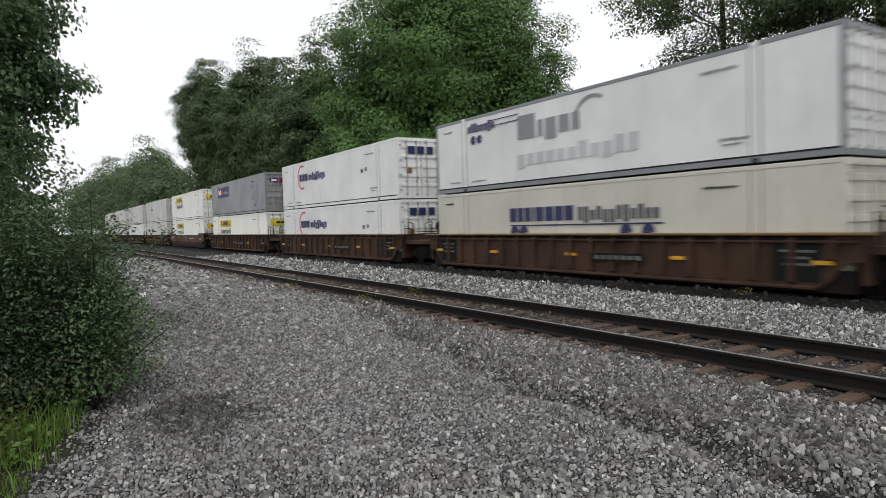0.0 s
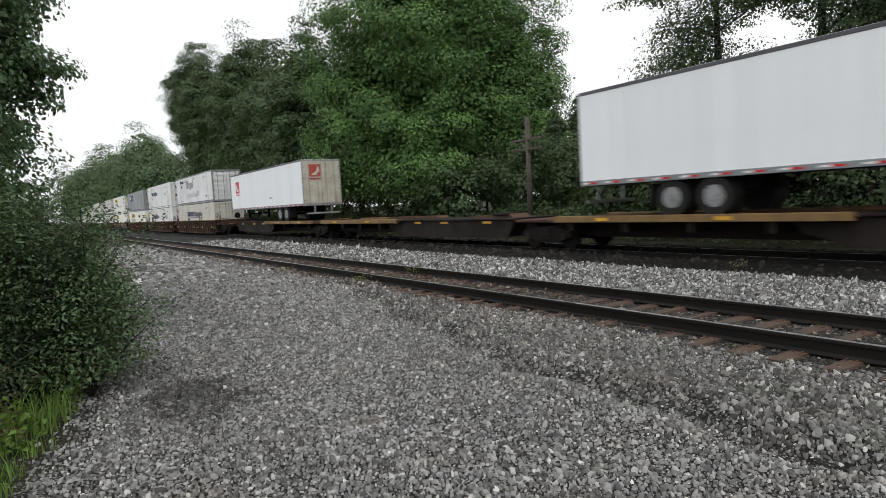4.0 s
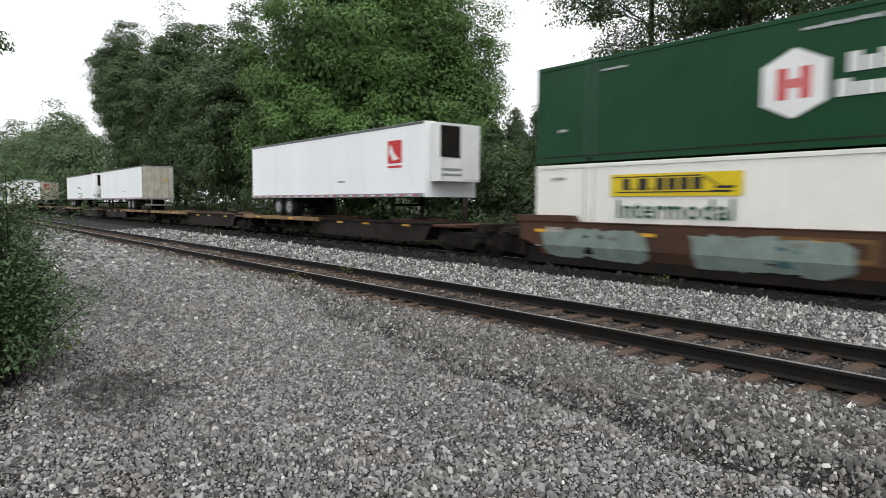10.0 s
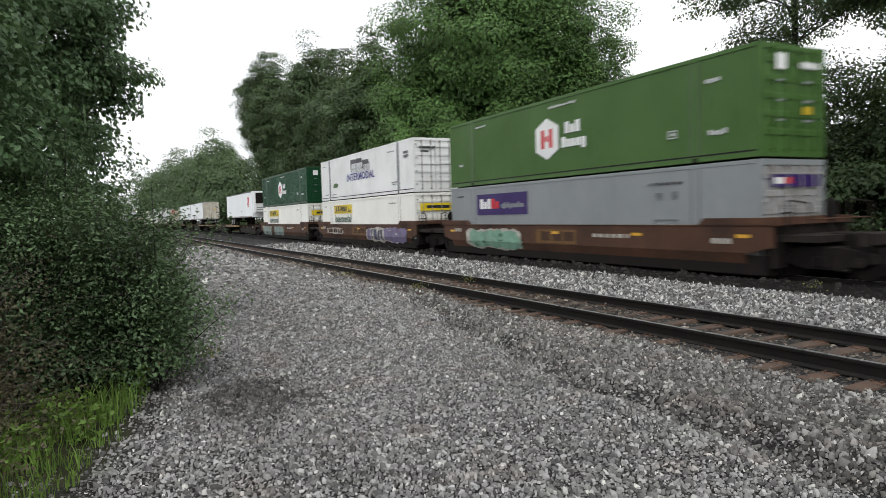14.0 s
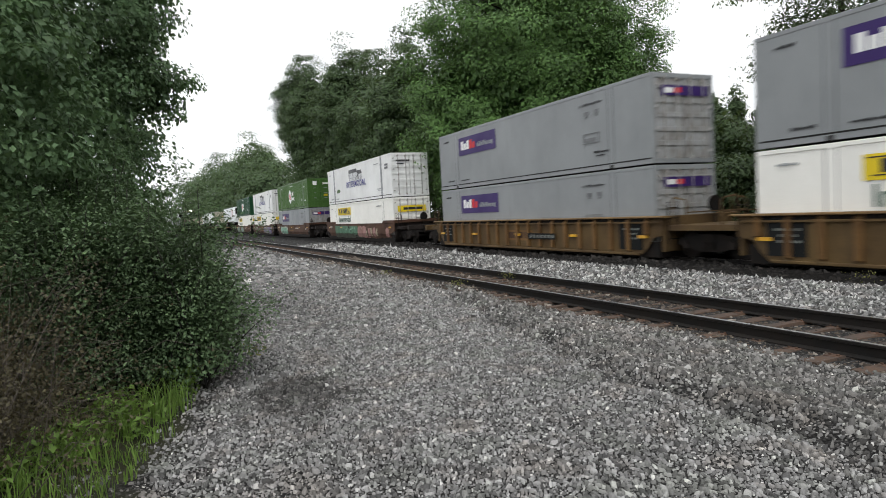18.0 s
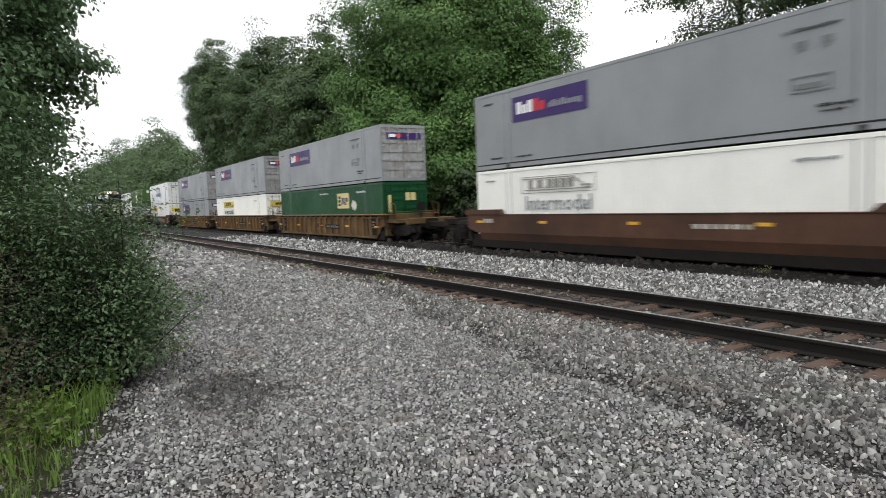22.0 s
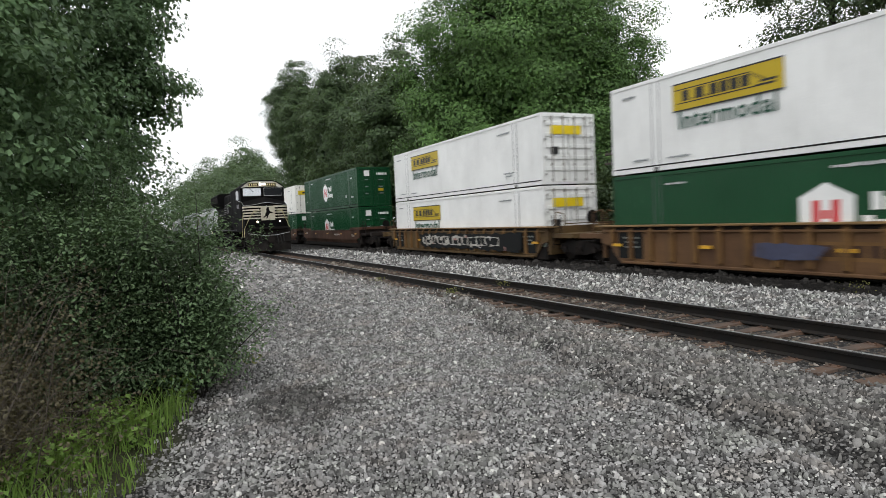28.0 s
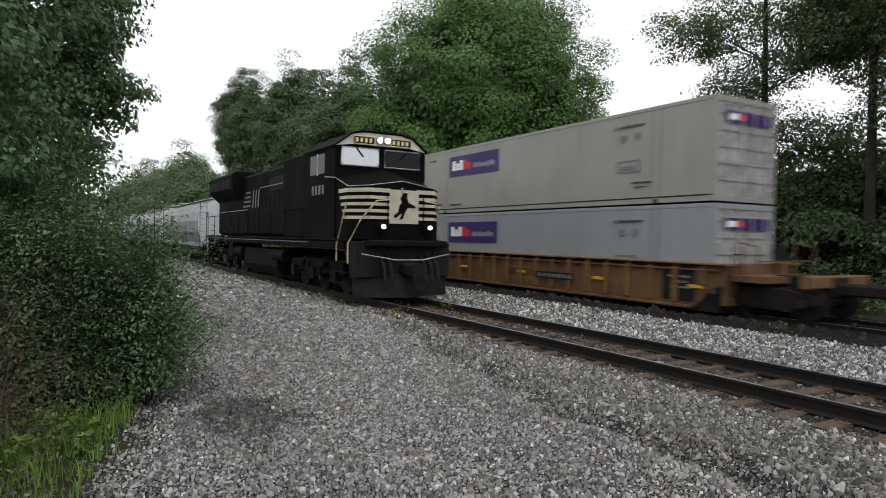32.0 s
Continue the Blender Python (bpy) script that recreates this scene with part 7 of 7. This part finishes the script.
    prof = [(-cw, 1.67), (cw, 1.67), (cw, 4.36), (0.95, 4.74), (0.6, 4.82), (-0.6, 4.82), (-0.95, 4.74), (-cw, 4.36)]
    cab = part("cab", Shape().prism(prof, "y", cy0, cy1), bl, root)
    part("cab_roof", Shape().prism([(x, z + 0.12) for x, z in ((-cw - 0.05, 4.22), (-cw - 0.05, 4.27), (-0.97, 4.66), (-0.6, 4.745), (0.6, 4.745), (0.97, 4.66), (cw + 0.05, 4.27), (cw + 0.05, 4.22), (0.95, 4.63), (0.6, 4.705), (-0.6, 4.705), (-0.95, 4.63))], "y", cy0 - 0.12, cy1 + 0.05), bl, cab)
    part("brow", Shape().prism([(-cw, 4.36), (-0.95, 4.44), (0.95, 4.44), (cw, 4.36), (0.95, 4.73), (0.6, 4.80), (-0.6, 4.80), (-0.95, 4.73)], "y", cy0 - 0.05, cy0 - 0.006), M["brow"], cab, "cream band above the windshields")
    for sx in (-1, 1):
        a, b = sorted((sx * 0.10, sx * 1.28))
        # the panes' differing reflections are put in as two glass colours
        w = part("windshield", Shape().rbox(a, b, cy0 - 0.03, cy0 - 0.008, 3.84, 4.32, 0.06, "y"), M["windshield"] if sx < 0 else M["darkglass"], cab, "cab windshield made pale and mirror-like for the reflected sky" if sx < 0 else "cab windshield coloured dark where no sky is reflected")
        fr = Shape().tube([(a, cy0 - 0.02, 3.82), (b, cy0 - 0.02, 3.82), (b, cy0 - 0.02, 4.34), (a, cy0 - 0.02, 4.34), (a, cy0 - 0.02, 3.82)], 0.022, 5)
        part("window_frame", fr, M["steel"], w)
        part("wiper", Shape().tube([(sx * 0.9, cy0 - 0.06, 4.42), (sx * 0.6, cy0 - 0.06, 4.08)], 0.016, 5), bl, w)
        nb = part("number_board", Shape().rbox(min(sx * 0.27, sx * 0.92), max(sx * 0.27, sx * 0.92), cy0 - 0.10, cy0 - 0.04, 4.46, 4.68, 0.02, "y"), M["iron"], cab, "dark board with lit cream bars")
        nbar = Shape()
        for k in range(4):
            nbar.box(sx * 0.595 - 0.28 + k * 0.145, sx * 0.595 - 0.28 + k * 0.145 + 0.075, cy0 - 0.106, cy0 - 0.1, 4.51, 4.63)
        part("number_bars", nbar, M["board"], nb)
        part("board_rim", Shape().tube([(sx * 0.27, cy0 - 0.1, 4.46), (sx * 0.92, cy0 - 0.1, 4.46), (sx * 0.92, cy0 - 0.1, 4.68), (sx * 0.27, cy0 - 0.1, 4.68), (sx * 0.27, cy0 - 0.1, 4.46)], 0.014, 5), M["board"], nb)
        part("side_window", Shape().box(sx * cw - 0.01, sx * cw + 0.012, cy0 + 0.85, cy0 + 1.45, 3.62, 4.22), M["darkglass"], cab)
        part("side_window", Shape().box(sx * cw - 0.01, sx * cw + 0.012, cy0 + 1.55, cy0 + 2.15, 3.62, 4.22), M["darkglass"], cab)
        part("window_trim", Shape().box(sx * cw - 0.012, sx * cw + 0.018, cy0 + 1.46, cy0 + 1.54, 3.58, 4.26), M["steel"], cab)
        hl = part("headlight_housing", Shape().disc((sx * 0.125, cy0 - 0.08, 4.60), "y", 0.105, 0.14, 14), M["steel"], cab)
        part("headlight", Shape().disc((sx * 0.125, cy0 - 0.16, 4.60), "y", 0.075, 0.02, 14), M["lamp"], hl, "lit headlight")
        dl = part("ditch_light_housing", Shape().disc((sx * 0.72, f - 0.18, 2.02), "y", 0.12, 0.2, 14), bl, root)
        part("ditch_light", Shape().disc((sx * 0.72, f - 0.29, 2.02), "y", 0.06, 0.02, 14), M["ditch"], dl, "lit ditch light")
    for k in range(4):
        t = Shape().box(-cw - 0.012, -cw - 0.006, 3.35 + k * 0.3, 3.52 + k * 0.3, 3.0, 3.28)
        part("cab_number_bar", t, M["grime"], cab)
    part("cab_side_rail", Shape().tube([(-cw - 0.04, 2.3, 3.42), (-cw - 0.04, 3.2, 3.5)], 0.015, 5), M["steel"], cab)
    # long hood: equipment doors, radiator wings, roof gear
    part("long_hood", Shape().rbox(-0.98, 0.98, 5.1, 20.9, 1.67, 4.46, 0.14), bl, root)
    part("inverter_cabinet", Shape().rbox(-1.44, -0.9, 5.1, 7.6, 1.67, 4.42, 0.05), bl, root)
    part("inverter_cabinet", Shape().rbox(0.9, 1.44, 5.1, 7.6, 1.67, 4.42, 0.05), bl, root)
    for i in range(17):
        y = 7.8 + i * 0.62
        part("hood_door", Shape().rbox(-1.0, -0.975, y, y + 0.57, 1.8, 3.35, 0.01, "x"), bl, root)
    part("hood_grille", Shape().rbox(-1.005, -0.97, 8.2, 11.0, 3.5, 4.05, 0.01), M["iron"], root)
    part("radiator_wing", Shape().prism([(-0.95, 3.35), (-1.46, 3.85), (-1.5, 4.50), (-1.3, 4.66), (1.3, 4.66), (1.5, 4.50), (1.46, 3.85), (0.95, 3.35)], "y", 15.6, 21.0), bl, root)
    for sx in (-1, 1):
        g = part("radiator_grille", Shape().box(sx * 1.49 - 0.01, sx * 1.49 + 0.01, 15.9, 20.7, 3.92, 4.36), M["iron"], root)
        sl = Shape()
        for i in range(12):
            sl.box(sx * 1.505 - 0.006, sx * 1.505 + 0.006, 15.9 + i * 0.4, 15.94 + i * 0.4, 3.92, 4.36)
        part("grille_bars", sl, bl, g)
    part("exhaust_stack", Shape().rbox(-0.35, 0.35, 12.0, 13.2, 4.44, 4.62, 0.04), M["iron"], root)
    part("roof_hatch", Shape().rbox(-0.7, 0.7, 8.2, 11.2, 4.45, 4.56, 0.04), bl, root)
    part("air_horn", Shape().tube([(0.3, 5.6, 4.45), (0.3, 5.6, 4.68), (0.3, 5.2, 4.73)], 0.04, 7), M["steel"], root)
    part("hood_rear_panel", Shape().rbox(-0.9, 0.9, 20.88, 20.96, 1.75, 4.1, 0.03, "x"), bl, root)
    # side emblem drawn as plain slanted shapes
    for a in (12.5, 12.95, 13.4):
        part("side_emblem", Shape().prism([(a + 0.30, 2.92), (a + 0.14, 2.92), (a - 0.04, 3.68), (a + 0.12, 3.68)], "x", -1.024, -1.018), M["grime"], root, "pale slanted emblem shape")
    part("hood_grab_rail", Shape().tube([(-1.06, 5.2, 3.72), (-1.06, 8.6, 3.72), (-1.06, 12.2, 3.72)], 0.016, 5), M["rodsteel"], root)
    part("rear_hood_rail", Shape().tube([(-1.06, 14.4, 2.86), (-1.06, 17.6, 2.86), (-1.06, 20.6, 2.86)], 0.016, 5), M["rodsteel"], root)
    for k in range(4):
        part("emblem_bar", Shape().box(-1.024, -1.018, 14.0, 15.3 - 0.15 * k, 2.98 + k * 0.2, 3.06 + k * 0.2), M["grime"], root)
    # handrails and steps
    for sx in (-1, 1):
        path = [(sx * 1.5, 1.25 + 0.9, 1.0), (sx * 1.5, 1.25 + 0.9, 1.9)]
        part("step_rail", Shape().tube([(sx * 1.5, 1.3, 1.0), (sx * 1.5, 1.3, 1.55), (sx * 1.22, 1.12, 2.2), (sx * 0.92, 0.72, 2.72), (sx * 0.55, 0.70, 2.76)], 0.022, 6), M["handrail"], root, "pale yellow handrail")
        part("step_rail", Shape().tube([(sx * 1.5, 2.15, 1.05), (sx * 1.5, 2.15, 1.5), (sx * 1.5, 1.75, 2.2), (sx * 1.48, 1.5, 2.65)], 0.022, 6), M["handrail"], root, "pale yellow handrail")
        for k in range(4):
            part("step", Shape().rbox(min(sx * 1.1, sx * 1.52), max(sx * 1.1, sx * 1.52), 1.3, 2.15, 0.42 + k * 0.3, 0.45 + k * 0.3, 0.005), M["pilot"], root)
        part("side_handrail", Shape().tube([(sx * 1.5, 5.3, 2.65), (sx * 1.5, 13.0, 2.65), (sx * 1.5, 21.2, 2.65)], 0.018, 5), M["pilot"], root)
        for i in range(10):
            part("stanchion", Shape().tube([(sx * 1.5, 5.4 + i * 1.75, 1.64), (sx * 1.5, 5.4 + i * 1.75, 2.65)], 0.018, 5), M["pilot"], root)
        part("rear_step_rail", Shape().tube([(sx * 1.5, 21.3, 0.8), (sx * 1.5, 21.3, 2.6)], 0.02, 5), M["handrail"], root)
    # pilot, plow, coupler
    part("pilot_plate", Shape().rbox(-1.45, 1.45, 0.85, 1.3, 0.62, 1.62, 0.04, "x"), M["plow"], root)
    part("anticlimber", Shape().rbox(-1.2, 1.2, 0.55, 0.98, 1.48, 1.66, 0.04, "x"), M["pilot"], root)
    part("plow", Shape().add([(-1.42, 0.95, 0.10), (0, 0.42, 0.10), (1.42, 0.95, 0.10), (-1.46, 1.05, 0.85), (-0.4, 0.80, 0.72), (0.4, 0.80, 0.72), (1.46, 1.05, 0.85), (-1.4, 1.2, 0.10), (1.4, 1.2, 0.10), (-1.4, 1.2, 0.85), (1.4, 1.2, 0.85)],
                            [(0, 1, 4, 3), (1, 5, 4), (1, 2, 6, 5), (0, 3, 9, 7), (2, 8, 10, 6), (3, 4, 5, 6, 10, 9), (0, 7, 8, 2, 1), (7, 9, 10, 8)]), M["plow"], root, "dusty black snow plow")
    part("coupler", Shape().rbox(-0.16, 0.16, 0.25, 1.0, 0.72, 1.02, 0.05).rbox(-0.2, 0.2, 0.0, 0.3, 0.66, 1.06, 0.08), M["iron"], root)
    part("uncoupling_bar", Shape().tube([(-1.35, 0.7, 1.28), (-0.4, 0.55, 1.12), (0.4, 0.55, 1.12), (1.35, 0.7, 1.28)], 0.018, 5), M["steel"], root)
    for x in (-0.75, -0.55, 0.5, 0.7, 0.9):
        part("air_hose", Shape().tube([(x, 0.85, 1.3), (x, 0.58, 1.0), (x + 0.05, 0.55, 0.55)], 0.04, 6), M["tyre"], root)
    # tank, reservoirs, running gear
    part("fuel_tank", Shape().prism([(-1.35, 0.55), (-1.1, 0.22), (1.1, 0.22), (1.35, 0.55), (1.35, 1.2), (-1.35, 1.2)], "y", 8.6, 13.6), M["pilot"], root)
    for y in (7.6, 13.9):
        part("air_reservoir", Shape().tube([(-1.25, y, 1.0), (-1.25, y + 1.4, 1.0)], 0.22, 12), M["pilot"], root)
    part("equipment_box", Shape().rbox(-1.42, -1.05, 15.6, 16.4, 0.75, 1.36, 0.03), M["pilot"], root)
    six_wheel_bogie(root, 4.9)
    six_wheel_bogie(root, 17.4)
    part("rear_coupler", Shape().rbox(-0.16, 0.16, 21.3, 22.6, 0.7, 1.0, 0.05), M["iron"], root)
    part("rear_plate", Shape().rbox(-1.4, 1.4, 21.2, 21.5, 0.6, 1.62, 0.04, "x"), M["pilot"], root)
    return root


def hopper_car(label, white):
    """A covered hopper with bowed sides, end ladders, a roof walk and sloping discharge bays."""
    root = thing("hopper_car", label, "railway car", "freight cars behind the locomotive")
    ln = 7.6
    prof = [(-1.28, 1.15), (-1.46, 1.85), (-1.50, 2.5), (-1.42, 3.0), (-1.18, 3.42), (-0.7, 3.70), (0, 3.80), (0.7, 3.70), (1.18, 3.42), (1.42, 3.0), (1.50, 2.5), (1.46, 1.85), (1.28, 1.15)]
    part("body", Shape().prism(prof, "y", -ln, ln), M["hopper"], root, smooth=False)
    for k in (-1, 1):
        part("end_sheet", Shape().prism([(x * 0.985, 1.17 + (z - 1.15) * 0.985) for x, z in prof], "y", min(k * ln, k * (ln + 0.05)), max(k * ln, k * (ln + 0.05))), M["hopper_end"], root, "whitish end sheet")
        for sx in (-1, 1):
            part("end_post", Shape().rbox(sx * 1.1 - 0.06, sx * 1.1 + 0.06, k * (ln + 0.75) - 0.06, k * (ln + 0.75) + 0.06, 1.1, 3.0, 0.02, "z"), M["hopper"], root)
            lad = Shape().tube([(sx * 1.42, k * (ln + 0.35), 1.0), (sx * 1.42, k * (ln + 0.35), 3.6)], 0.018, 5).tube([(sx * 1.05, k * (ln + 0.35), 1.0), (sx * 1.05, k * (ln + 0.35), 3.6)], 0.018, 5)
            for i in range(7):
                lad.tube([(sx * 1.05, k * (ln + 0.35), 1.2 + i * 0.35), (sx * 1.42, k * (ln + 0.35), 1.2 + i * 0.35)], 0.014, 5)
            part("ladder", lad, M["iron"], root)
        part("end_platform", Shape().rbox(-1.4, 1.4, min(k * ln, k * (ln + 1.3)), max(k * ln, k * (ln + 1.3)), 0.95, 1.12, 0.02), M["iron"], root)
        part("roof_hoop", Shape().tube([(-0.45, k * (ln - 0.3), 3.72), (-0.4, k * (ln - 0.3), 4.12), (0.4, k * (ln - 0.3), 4.12), (0.45, k * (ln - 0.3), 3.72)], 0.025, 6), M["hopper_end"], root)
        bogie(root, k * (ln - 0.6), 0.46)
        part("coupler", Shape().rbox(-0.15, 0.15, min(k * ln, k * (ln + 1.75)), max(k * ln, k * (ln + 1.75)), 0.7, 0.95, 0.04), M["iron"], root)
    for sx in (-1, 1):
        part("roof_walk", Shape().rbox(sx * 0.62 - 0.22, sx * 0.62 + 0.22, -ln, ln, 3.80, 3.83, 0.005), M["hopper_end"], root)
        part("side_sill", Shape().rbox(sx * 1.36 - 0.06, sx * 1.36 + 0.06, -ln - 1.2, ln + 1.2, 1.0, 1.2, 0.02), M["hopper"], root)
    for y in (-5.0, -1.7, 1.7, 5.0):
        part("roof_hatch", Shape().disc((0, y, 3.84), "z", 0.35, 0.16, 16), M["hopper_end"], root)
    for y in (-3.6, 0.0, 3.6):
        part("discharge_bay", Shape().prism([(-1.25, 1.15), (1.25, 1.15), (0.5, 0.35), (-0.5, 0.35)], "y", y - 1.2, y + 1.2), M["hopper"], root)
    part("car_marking", Shape().box(-1.512, -1.502, 2.6, 3.4, 2.2, 3.0), M["orange"], root, "small orange marking")
    return root


loco = locomotive()
TRAIN_B.append((loco, -2.55, NEAR_RAIL))
first = hopper_car("pale grey covered hopper car with a whitish end", True)
TRAIN_B.append((first, -2.55 + 22.6 + 9.4, NEAR_RAIL))
for i in range(1, 4):
    TRAIN_B.append((copy_thing(first, pose(NEAR, 0, NEAR_RAIL)), -2.55 + 22.6 + 9.4 + 18.7 * i, NEAR_RAIL))


def motions():
    for ob, y, z in MOVERS:
        walk(ob, [(t, pose(FAR, y + SPEED * t, z)) for t in (0.0, 8.0, 16.0, 24.0, 32.0)])
    for ob, y, z in TRAIN_B:
        walk(ob, [(t, pose(NEAR, y + 17.6 + 6.3 * (32 - t) + 0.16 * (32 - t) ** 2, z)) for t in (0.0, 4.0, 8.0, 12.0, 15.0, 18.0, 20.0, 22.0, 24.0, 26.0, 28.0, 30.0, 32.0)])


motions()
